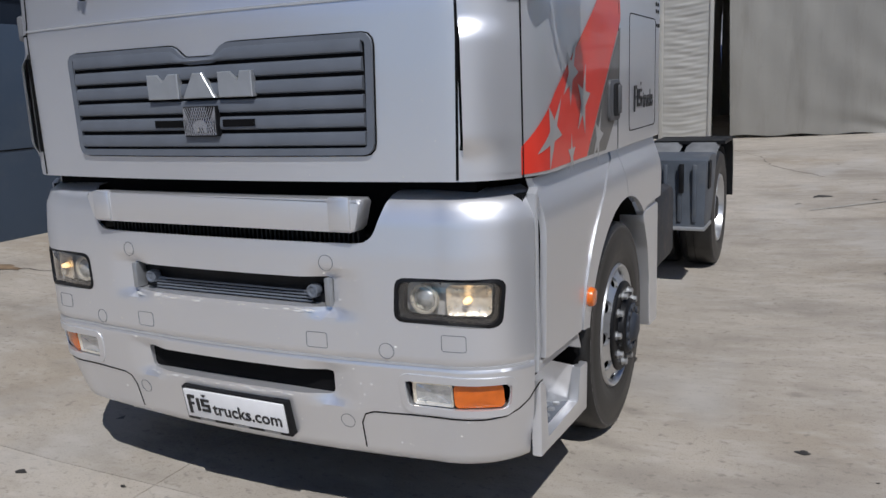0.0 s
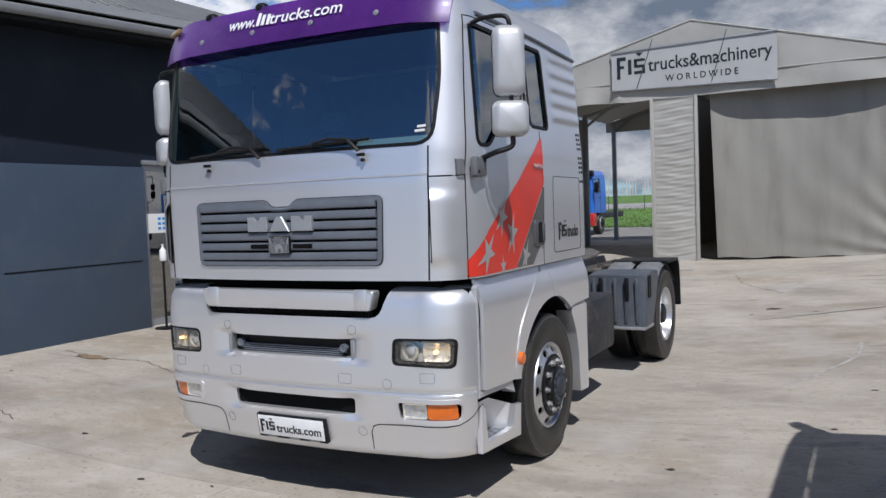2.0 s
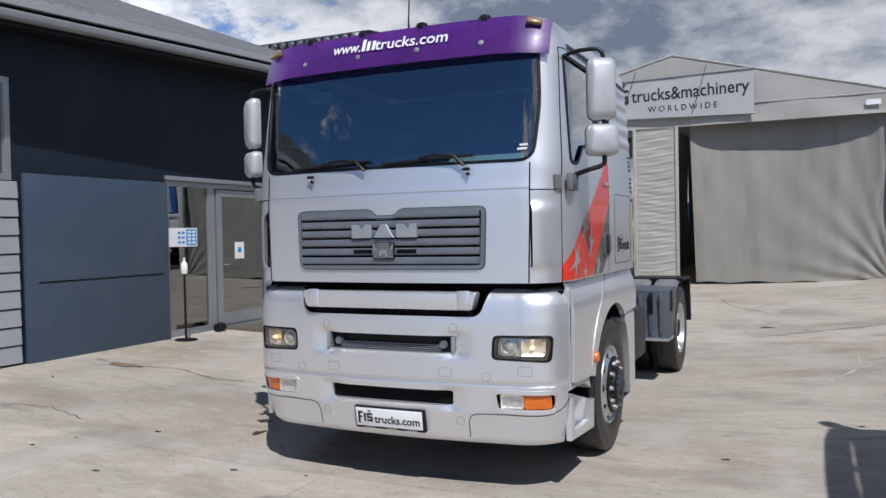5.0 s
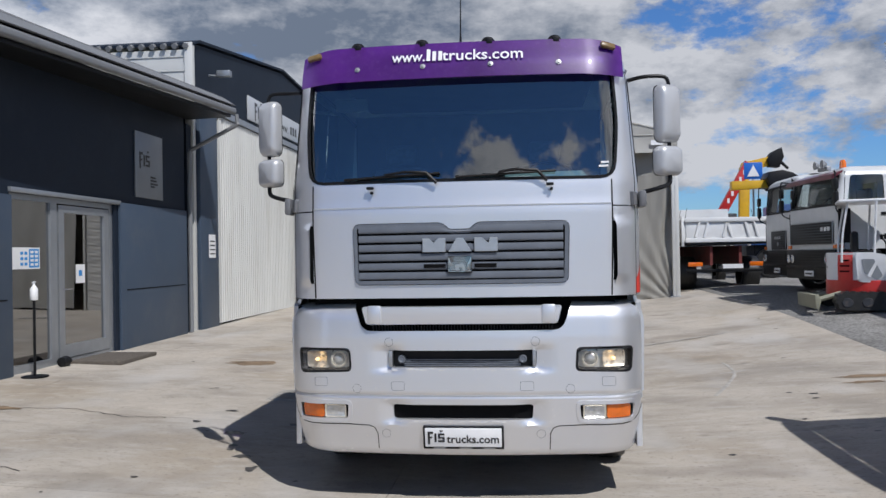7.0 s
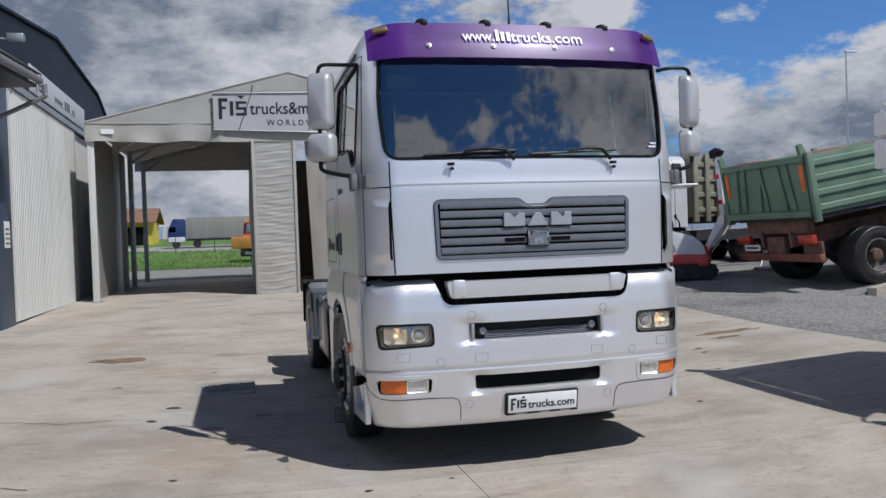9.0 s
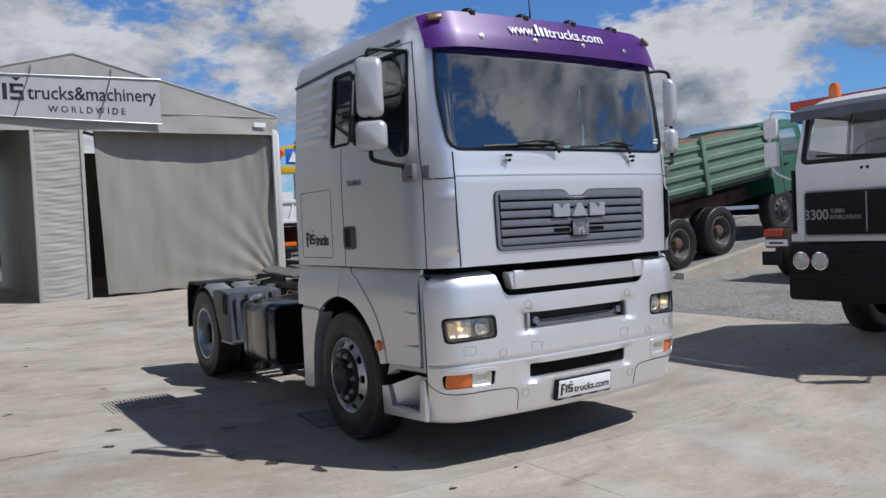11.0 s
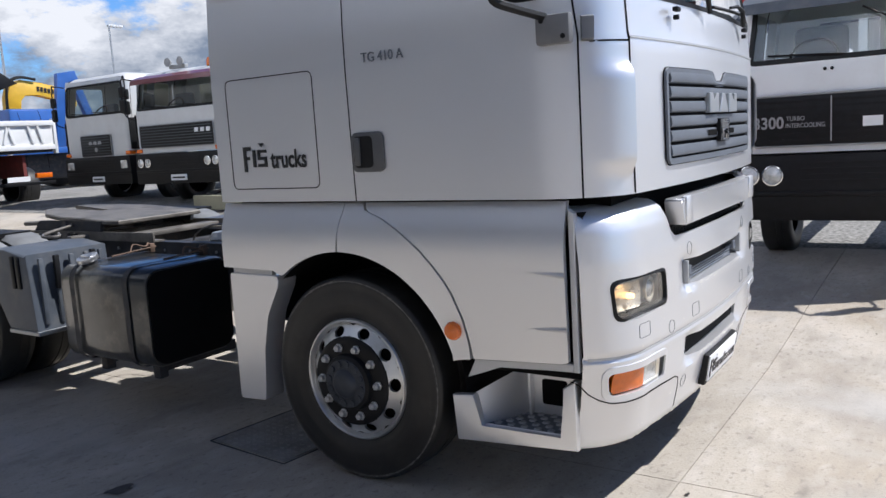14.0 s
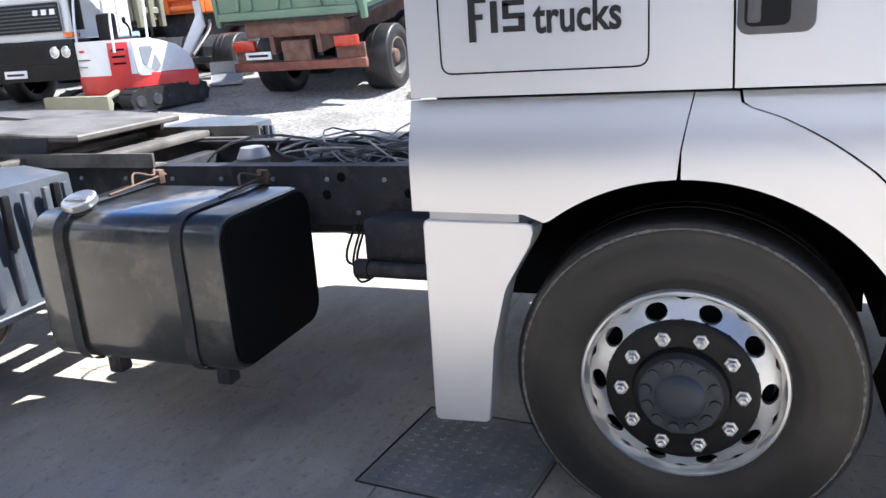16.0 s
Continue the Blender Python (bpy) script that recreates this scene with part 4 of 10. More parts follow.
for k in range(520):
    x, z = rng.uniform(-1.15, 1.15), 0.36 + 0.8 * rng.random() ** 1.3
    if any(inside((x, z), h) for h in HOLES):
        continue
    p, q = bx(x, z, 0.0008), 0.0010 + 0.0048 * rng.random() ** 4
    t = (bx(x + 0.01, z, 0.0008) - p).normalized()
    up = Vector((0, 0, 1))
    vs = [bm.verts.new(p + t * q * rng.uniform(0.6, 1.6) * math.cos(a) + up * q * rng.uniform(0.4, 1.2) * math.sin(a)) for a in (0, 1.3, 2.5, 3.8, 5.1)]
    bm.faces.new(vs)
for k in range(90):
    x, z = rng.uniform(-1.0, 1.0), rng.uniform(1.43, 2.03)
    p, q = at_x(x, z, 0.0008), rng.uniform(0.001, 0.003)
    vs = [bm.verts.new(p + Vector((q * math.cos(a), 0.06 * q * x * math.cos(a), q * 1.6 * math.sin(a)))) for a in (0, 1.3, 2.5, 3.8, 5.1)]
    bm.faces.new(vs)
for z0, w in ((0.942, 0.49), (0.587, 0.46), (0.36, 1.0)):
    for k in range(26):
        x, z = rng.uniform(-w, w), z0 - rng.uniform(0.002, 0.016)
        p, q, l = bx(x, z, 0.001), rng.uniform(0.002, 0.005), rng.uniform(0.006, 0.03)
        t = (bx(x + 0.01, z, 0.001) - p).normalized()
        vs = [bm.verts.new(p + t * l * rng.uniform(0.6, 1.2) * math.cos(a) + Vector((0, 0, 1)) * q * rng.uniform(0.4, 1.2) * math.sin(a)) for a in (0, 0.9, 1.8, 2.7, 3.6, 4.5, 5.4)]
        bm.faces.new(vs)
chips = part("paint_chip", bm, CHIP, tractor, "scattered stone chips")
tagged(chips, kind="stuff")


def patch(bm, poly, f, rings=(1.0, 0.66, 0.33)):
    """A patch of skin inside an outline."""
    cx, cz = sum(p[0] for p in poly) / len(poly), sum(p[1] for p in poly) / len(poly)
    R = [[bm.verts.new(f(cx + (p[0] - cx) * t, cz + (p[1] - cz) * t)) for p in poly] for t in rings]
    n = len(poly)
    for a, b in zip(R, R[1:]):
        for k in range(n):
            bm.faces.new((a[k], a[(k + 1) % n], b[(k + 1) % n], b[k]))
    c = bm.verts.new(f(cx, cz))
    for k in range(n):
        bm.faces.new((R[-1][k], R[-1][(k + 1) % n], c))
    return bm


def frame_ring(bm, outer, inner, fo, fi):
    a, b = [bm.verts.new(fo(*p)) for p in outer], [bm.verts.new(fi(*p)) for p in inner]
    n = len(outer)
    for k in range(n):
        bm.faces.new((a[k], a[(k + 1) % n], b[(k + 1) % n], b[k]))
    return bm


for s in (-1, 1):
    head = thing("headlight", "", "")
    head.parent = tractor
    o, i1, i2 = HEAD[s], inset(HEAD[s], 0.013), inset(HEAD[s], 0.022)
    bm = B()
    frame_ring(bm, o, i1, lambda x, z: bx(x, z, 0.001), lambda x, z: bx(x, z, 0.004))
    frame_ring(bm, i1, i2, lambda x, z: bx(x, z, 0.004), lambda x, z: bx(x, z, -0.03))
    part("bezel", bm, BLACK, head, "black headlight surround")
    bm = B()
    patch(bm, i2, lambda x, z: bx(x, z, -0.062))
    part("housing", bm, LAMPGREY, head)
    bm = B()
    patch(bm, inset(o, 0.016), lambda x, z: bx(x, z, -0.006))
    gl = part("lens", bm, CLEAR, head, "clear headlight glass")
    gl.visible_shadow = False
    def bowl(x0, x1, z0, z1, deep, name, material):
        """A faceted reflector bowl set in the housing."""
        bm = B()
        mx_, mz_ = (x0 + x1) / 2, (z0 + z1) / 2
        out = rounded(x0, x1, z0, z1, 0.02, 3)
        rings = []
        for t, d in ((1.0, 0.024), (0.9, 0.034), (0.7, 0.048), (0.45, 0.056), (0.2, 0.060)):
            rings.append([bm.verts.new(bx(s * (mx_ + (px - mx_) * t), mz_ + (pz - mz_) * t, -0.020 - d * deep)) for px, pz in out])
        for p, q in zip(rings, rings[1:]):
            for k in range(len(out)):
                bm.faces.new((p[k], p[(k + 1) % len(out)], q[(k + 1) % len(out)], q[k]))
        bm.faces.new(rings[-1])
        part(name, bm, material, head, smooth=20)
        return bx(s * mx_, mz_, -0.045)
    c = bowl(0.955, 1.128, 0.938, 1.050, 0.62, "main_reflector", REFLECT)
    bm = B()
    lathe(bm, [(-0.024, 0.0), (-0.022, 0.010), (-0.004, 0.013), (0.008, 0.013)], 12, "y", c)
    part("bulb", bm, BULB, head, "warm glowing bulb")
    c = bx(s * 0.868, 0.995, -0.045)
    bm = B()
    lathe(bm, [(0.0, 0.056), (-0.014, 0.056), (-0.014, 0.047), (-0.006, 0.045), (0.0, 0.042)], 28, "y", c)
    part("side_reflector", bm, REFLECT, head)
    bm = B()
    lathe(bm, [(-0.022, 0.0), (-0.020, 0.020), (-0.013, 0.036), (0.0, 0.045)], 24, "y", c)
    part("projector_lens", bm, LENS, head)
    # lower lamps: clear fog light inside, amber indicator outside
    low = thing("fog_light", "", "")
    low.parent = tractor
    o = LAMP[s]
    bm = B()
    patch(bm, o, lambda x, z: bx(x, z, -0.055))
    part("housing", bm, BLACK, low)
    a, b, c = s * 0.815, s * 0.972, s * 1.145
    bm = B()
    frame_ring(bm, rounded(*sorted((a, b)), 0.592, 0.684, 0.01), inset(rounded(*sorted((a, b)), 0.592, 0.684, 0.01), 0.012), lambda x, z: bx(x, z, -0.01), lambda x, z: bx(x, z, -0.02))
    part("bezel", bm, REFLECT, low)
    bm = B()
    patch(bm, inset(rounded(*sorted((a, b)), 0.592, 0.684, 0.01), 0.01), lambda x, z: bx(x, z, -0.018 + 0.003 * math.sin(x * 300)))
    part("lens", bm, LENS, low, "ribbed clear lens")
    ind = thing("indicator", "", "")
    ind.parent = tractor
    bm = B()
    patch(bm, rounded(*sorted((b + s * 0.004, c)), 0.592, 0.684, 0.018), lambda x, z: bx(x, z, -0.008))
    frame_ring(bm, rounded(*sorted((b + s * 0.004, c)), 0.592, 0.684, 0.018), rounded(*sorted((b + s * 0.004, c)), 0.592, 0.684, 0.018), lambda x, z: bx(x, z, -0.008), lambda x, z: bx(x, z, -0.05))
    part("lens", bm, AMBER, ind, "amber indicator lens")

# number plate holder with dealer's plate
plate = thing("number_plate", "", "")
plate.parent = tractor
bm = B()
box(bm, -0.272, 0.278, -0.032, 0.02, 0.392, 0.552, 0.006)
part("holder", bm, BLACK, plate)
bm = B()
box(bm, -0.258, 0.264, -0.040, -0.030, 0.412, 0.543, 0.003)
part("plate_sheet", bm, PLATE, plate, "white dealer plate")
bm = B()
logo(bm, facing(-0.238, -0.042, 0.432, "front"), 0.088)
part("mark", bm, INK, plate)
words("trucks.com", 0.078, INK, plate, facing(0.070, -0.0415, 0.442, "front"), width=0.355, depth=0.001, bold=0.0012)
for x0, x1 in ((-0.2, -0.12), (-0.02, 0.06), (0.14, 0.22)):
    bm = B()
    box(bm, x0, x1, -0.0335, -0.031, 0.396, 0.406)
    part("print", bm, POLE, plate)

plate.matrix_local = Matrix.Translation((0, 0.030, 0.47)) @ Matrix.Rotation(radians(9), 4, "X") @ Matrix.Translation((0, 0, -0.47))

# ---- grille ----
grille = thing("front_grille", "", "")
grille.parent = tractor
GP = round_poly([(-0.728, 1.918), (-0.715, 1.528), (0.715, 1.528), (0.728, 1.918), (0.122, 1.918), (0.078, 1.872), (-0.078, 1.872), (-0.122, 1.918)], 0.03, 3)
bm = B()
p, n = skin_path("x", GP, 0.05, close=True)
ribbon(bm, p, n, 0.036, 0.004)
part("outline", bm, DARK, grille)
bm = B()
ribbon(bm, p, n, 0.028, 0.015)
part("surround", bm, GRILLE, grille)
# near-black sheet puts the shade between the slats
bm = B()
sheet(bm, lambda u, v: at_x(-0.72 + 1.44 * u, 1.53 + (0.345 + (0.04 if abs(1.44 * u - 0.72) > 0.12 else 0)) * v, 0.003), 48, 3)
part("backing", bm, DARK, grille)
zs6 = [1.548 + 0.0635 * k for k in range(6)]
for k, z0 in enumerate(zs6):
    bm = B()
    h = 0.051
    hw = 0.70
    cuts = [(-hw, hw)]
    for a, b in cuts:
        prof = [(0.002, 0.0), (0.018, 0.005), (0.022, h * 0.35), (0.016, h * 0.93), (0.002, h)]
        m = max(2, int((b - a) / 0.05))
        rows = []
        for i in range(m + 1):
            x = a + (b - a) * i / m
            drop = 0.035 * min(1, max(0, (0.135 - abs(x)) / 0.05)) if k == 5 else 0
            rows.append([bm.verts.new(at_x(x, z0 + dz - min(drop, 0.04) * (dz / h), o)) for o, dz in prof])
        for r0, r1 in zip(rows, rows[1:]):
            for i in range(len(prof) - 1):
                bm.faces.new((r0[i], r1[i], r1[i + 1], r0[i + 1]))
        bm.faces.new(rows[0])
        bm.faces.new(rows[-1][::-1])
    part("slat", bm, GRILLE, grille, smooth=50)
for x0 in (-0.245, 0.10):
    bm = B()
    rows = [[bm.verts.new(at_x(x0 + 0.15 * i / 4, z, o)) for z, o in ((1.624, 0.0195), (1.626, 0.0235), (1.650, 0.0235), (1.652, 0.0195))] for i in range(5)]
    for r0, r1 in zip(rows, rows[1:]):
        for i in range(3):
            bm.faces.new((r0[i], r1[i], r1[i + 1], r0[i + 1]))
    part("slot", bm, DARK, grille)
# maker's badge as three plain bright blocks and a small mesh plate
for pts in ([(0, 0), (0, 1), (0.3, 1), (0.5, 0.62), (0.7, 1), (1, 1), (1, 0)], [(0, 0), (0.36, 1), (0.64, 1), (1, 0)], [(0, 0), (0, 1), (0.34, 1), (0.62, 0.55), (0.66, 1), (1, 1), (1, 0)]):
    k = len([o for o in grille.children if o.name.startswith("badge_block")])
    bm = B()
    x0 = -0.252 + 0.177 * k
    prism(bm, [(x0 + 0.158 * a, 1.733 + 0.094 * b) for a, b in pts], "y", -0.034, -0.006, 0.003, 1)
    part("badge_block", bm, mat("badge_grey", (0.46, 0.48, 0.50), 0.35, 0.6, 0.05, 20) if k == 0 else bpy.data.materials["badge_grey"], grille)
bm = B()
prism(bm, rounded(-0.078, 0.084, 1.590, 1.704, 0.006), "y", -0.036, -0.012)
bp = part("badge_plate", bm, BLACK, grille)
bm = B()
for a in range(14):
    t = a / 13
    x, z = -0.07 + 0.148 * t, 1.598 + 0.098 * t
    tube(bm, [(-0.074 + 0.15 * t, -0.037, 1.595), (min(0.08, -0.074 + 0.15 * t + 0.05), -0.037, 1.70)], 0.0026, 4, False)
    tube(bm, [(-0.074 + 0.15 * t, -0.0375, 1.595), (max(-0.074, -0.074 + 0.15 * t - 0.05), -0.0375, 1.70)], 0.0026, 4, False)
part("mesh", bm, CHROME, bp, "bright diamond mesh")
bm = B()
prism(bm, [(-0.024, 1.605), (-0.010, 1.605), (-0.006, 1.625), (0.018, 1.625), (0.024, 1.605), (0.038, 1.605), (0.034, 1.645), (0.018, 1.655), (-0.012, 1.648), (-0.03, 1.64)], "y", -0.042, -0.036)
part("emblem", bm, CHROME, bp)

# corner air slots
for s in (-1, 1):
    fin = thing("corner_fin", "", "")
    fin.parent = tractor
    # dark strip under the blade paints in the shade of the silver slot
    bm = B()
    p, n = skin_path("x", [(s * 1.046, 1.525), (s * 1.050, 1.55), (s * 1.050, 1.90), (s * 1.046, 1.93)], 0.03)
    ribbon(bm, p, n, 0.030, 0.002)
    part("slot", bm, DARK, fin)
    bm = B()
    zz_ = [1.44 + 0.57 * k / 30 for k in range(31)]
    rows = []
    for k in range(-1, 15):
        a = max(k, 0) / 14
        row = []
        for z in zz_:
            e0, e1 = min(1, max(0, (z - 1.49) / 0.08)), min(1, max(0, (1.965 - z) / 0.08))
            open_ = e0 * e0 * (3 - 2 * e0) * e1 * e1 * (3 - 2 * e1)
            u = 1.200 + 0.012 * open_ + a * 0.44 + (0.02 if k < 0 else 0)
            lift = 0.0006 + open_ * 0.036 * (1 - a) ** 1.5 - (0.012 * open_ if k < 0 else 0)
            row.append(bm.verts.new(cab(s * u, z, lift)))
        rows.append(row)
    for r0, r1 in zip(rows, rows[1:]):
        for k in range(len(zz_) - 1):
            bm.faces.new((r0[k], r1[k], r1[k + 1], r0[k + 1]))
    part("blade", bm, SILVER, fin, "silver corner air deflector", smooth=50)

# washer jets, wipers
for x in (-0.613, 0.617):
    bm = B()
    box(bm, x - 0.025, x + 0.025, -0.005, 0.02, 2.17, 2.19, 0.005)
    lathe(bm, [(-0.012, 0.0), (-0.01, 0.011), (0.012, 0.011)], 8, "y", (x + 0.01, 0.012, 2.148))
    part("washer_jet", bm, BLACK, tractor)
for x0, x1, px in ((-0.80, -0.13, -0.20), (-0.02, 0.66, 0.55)):
    wiper = thing("wiper", "", "")
    wiper.parent = tractor
    def on(x, z, o):
        return at_x(x, z, o)
    bm = B()
    tube(bm, [on(px + 0.05, 2.205, 0.03), on(px - 0.02, 2.275, 0.05), on(px - 0.16, 2.285, 0.05), on((x0 + x1) / 2 - 0.05, 2.268, 0.035)], [0.013, 0.012, 0.010, 0.008], 6)
    part("arm", bm, BLACK, wiper)
    bm = B()
    pts = [on(x0 + (x1 - x0) * k / 8, 2.245 + 0.028 * k / 8, 0.016) for k in range(9)]
    tube(bm, pts, 0.009, 5)
    part("blade", bm, BLACK, wiper)

# ---- sun visor ----
visor = thing("sun_visor", "", "")
visor.parent = tractor


def vis(u, v):
    x = -1.14 + 2.28 * u
    e = max(0, (abs(x) - 0.85) / 0.29)
    zb = 2.940 - 0.015 * e
    z = zb + v * (3.210 - 0.05 * e * e - zb)
    q = at_x(max(-0.98, min(0.98, x)), min(z, 3.05), 0.062 - 0.02 * v)
    return Vector((x, q.y + 1.3 * max(0, abs(x) - 0.88) ** 2 + 0.42 * max(0, z - 3.05), z))


bm = B()
sheet(bm, vis, 60, 8, 0.006)
part("visor_shell", bm, PURPLE, visor, "tinted purple plastic visor")


def on_visor(x, v):
    u = (x + 1.14) / 2.28
    a, b, c = vis(u, v - 0.1), vis(u, v + 0.1), vis(min(1, u + 0.02), v)
    up = (b - a).normalized()
    al = (c - vis(u, v)).normalized()
    nn = al.cross(up).normalized()
    m = Matrix((al, up, nn)).transposed().to_4x4()
    m.translation = vis(u, v) + nn * 0.012
    return m


words("www.", 0.125, PLATE, visor, on_visor(-0.345, 0.45), width=0.235, depth=0.001, bold=0.0012)
words("trucks.com", 0.125, PLATE, visor, on_visor(0.175, 0.45) @ pose(0, 0, -0.002), width=0.56, depth=0.001, bold=0.0012)
bm = B()
for x, h in ((-0.205, 0.10), (-0.165, 0.08), (-0.122, 0.08)):
    m = on_visor(x, 0.45)
    box(bm, -0.013, 0.013, 0.0, h, -0.001, 0.001, m=m)
part("mark", bm, PLATE, visor)
for x in (-0.712, -0.244, 0.227, 0.694):
    # strap behind the plastic, arched cover on the roof edge, screw with washer
    bm = B()
    m = on_visor(x, 0.62)
    box(bm, -0.009, 0.009, -0.075, 0.11, -0.030, -0.016, 0.003, m=m)
    top = vis((x + 1.14) / 2.28, 1.0)
    lathe(bm, [(-0.016, 0.050), (0.012, 0.048), (0.030, 0.036), (0.038, 0.018), (0.040, 0.0)], 16, "z", (top.x - 0.02, top.y + 0.045, top.z))
    box(bm, top.x - 0.03, top.x + 0.012, top.y - 0.012, top.y + 0.03, top.z - 0.022, top.z + 0.018, 0.006)
    bk = part("bracket", bm, BLACK, visor)
    bm = B()
    lathe(bm, [(0.0, 0.019), (0.003, 0.019), (0.004, 0.011), (0.010, 0.010), (0.011, 0.0)], 12, "z")
    bmesh.ops.transform(bm, matrix=on_visor(x, 0.32) @ pose(0, 0, -0.008), verts=bm.verts)
    part("screw", bm, POLE, bk)
for x in (-1.035, 1.03):
    m = on_visor(x, 0.80)
    bm = B()
    box(bm, -0.055, 0.055, -0.022, 0.022, -0.005, 0.028, 0.012, m=m)
    part("marker_lamp", bm, mat("dull_amber", (0.20, 0.13, 0.05), 0.35, 0, 0.2, 30) if x < 0 else bpy.data.materials["dull_amber"], visor, "clouded amber marker lamp")
bm = B()
tube(bm, [(-0.002, 0.435, 3.25), (-0.002, 0.43, 3.34), (0.003, 0.48, 3.9)], [0.012, 0.006, 0.002], 6)
part("antenna", bm, BLACK, tractor, "thin black whip antenna")
bm = B()
box(bm, -0.35, 0.35, 0.95, 1.55, 3.285, 3.325, 0.012)
part("roof_hatch", bm, SILVER_WORN, tractor)
for s in (-1, 1):
    bm = B()
    p = [cab(s * u, z, 0.004) for u, z in ((2.0, 3.02), (2.2, 3.022), (2.5, 3.02), (2.8, 3.0), (3.0, 2.985))]
    tube(bm, bend(p, 5), 0.014, 6)
    part("rain_gutter", bm, GREYPL, tractor)
bm = B()
lathe(bm, [(3.22, 0.02), (3.27, 0.02), (3.28, 0.008)], 8, "z", (-0.95, 0.8, 0.0))
part("roof_bolt", bm, BLACK, tractor)

# ---- sides ----
MOUNT = mat("mount_grey", (0.15, 0.153, 0.16), 0.5, 0.1, 0.08, 20)
ARCH_C, ARCH_R = (1.465, 0.53), 0.645
SEAMC = [(1.322, 1.409), (1.315, 1.372), (1.28, 1.360), (1.219, 1.339), (1.16, 1.310), (1.102, 1.277), (1.045, 1.238), (0.991, 1.196), (0.945, 1.150), (0.904, 1.104), (0.868, 1.06), (0.833, 1.005), (0.782, 0.893), (0.755, 0.785), (0.744, 0.715)]


def side_x(z, side, off=0.0):
    P = ((0.3, 1.245), (0.7, 1.25), (1.10, 1.259), (1.18, 1.261), (1.23, 1.260), (1.27, 1.255), (1.31, 1.244), (1.35, 1.229), (1.39, 1.215), (1.41, 1.210))
    for a, b in zip(P, P[1:]):
        if z <= b[0]:
            t = max(0, (z - a[0]) / (b[0] - a[0]))
            return side * (a[1] + t * (b[1] - a[1]) + off)
    return side * (P[-1][1] + off)


def side_panel(name, poly, side, off, material, thick=0.025, label="", parent=None):
    """A pressed side panel inside an outline of (y, z)."""
    y0, y1 = min(p[0] for p in poly), max(p[0] for p in poly)
    z0, z1 = min(p[1] for p in poly), max(p[1] for p in poly)
    ny, nz = max(4, int((y1 - y0) / 0.03)), max(4, int((z1 - z0) / 0.03))
    bm = B()
    g = [[bm.verts.new((side_x(z0 + (z1 - z0) * j / nz, side, off), y0 + (y1 - y0) * i / ny, z0 + (z1 - z0) * j / nz)) for j in range(nz + 1)] for i in range(ny + 1)]
    for i in range(ny):
        for j in range(nz):
            q = [g[i][j], g[i + 1][j], g[i + 1][j + 1], g[i][j + 1]]
            c = sum((v.co for v in q), Vector()) / 4
            if inside((c.y, c.z), poly):
                bm.faces.new(q)
    bmesh.ops.delete(bm, geom=[v for v in bm.verts if not v.link_faces], context="VERTS")
    rim = [e for e in bm.edges if e.is_boundary]
    for v in {v for e in rim for v in e.verts}:
        l, q = nearest((v.co.y, v.co.z), poly)
        v.co = Vector((side_x(q.y, side, off), q.x, q.y))
    r = bmesh.ops.extrude_edge_only(bm, edges=rim)
    bmesh.ops.translate(bm, verts=[v for v in r["geom"] if isinstance(v, bmesh.types.BMVert)], vec=(-side * thick, 0, 0))
    return part(name, bm, material, parent or tractor, label, smooth=40)


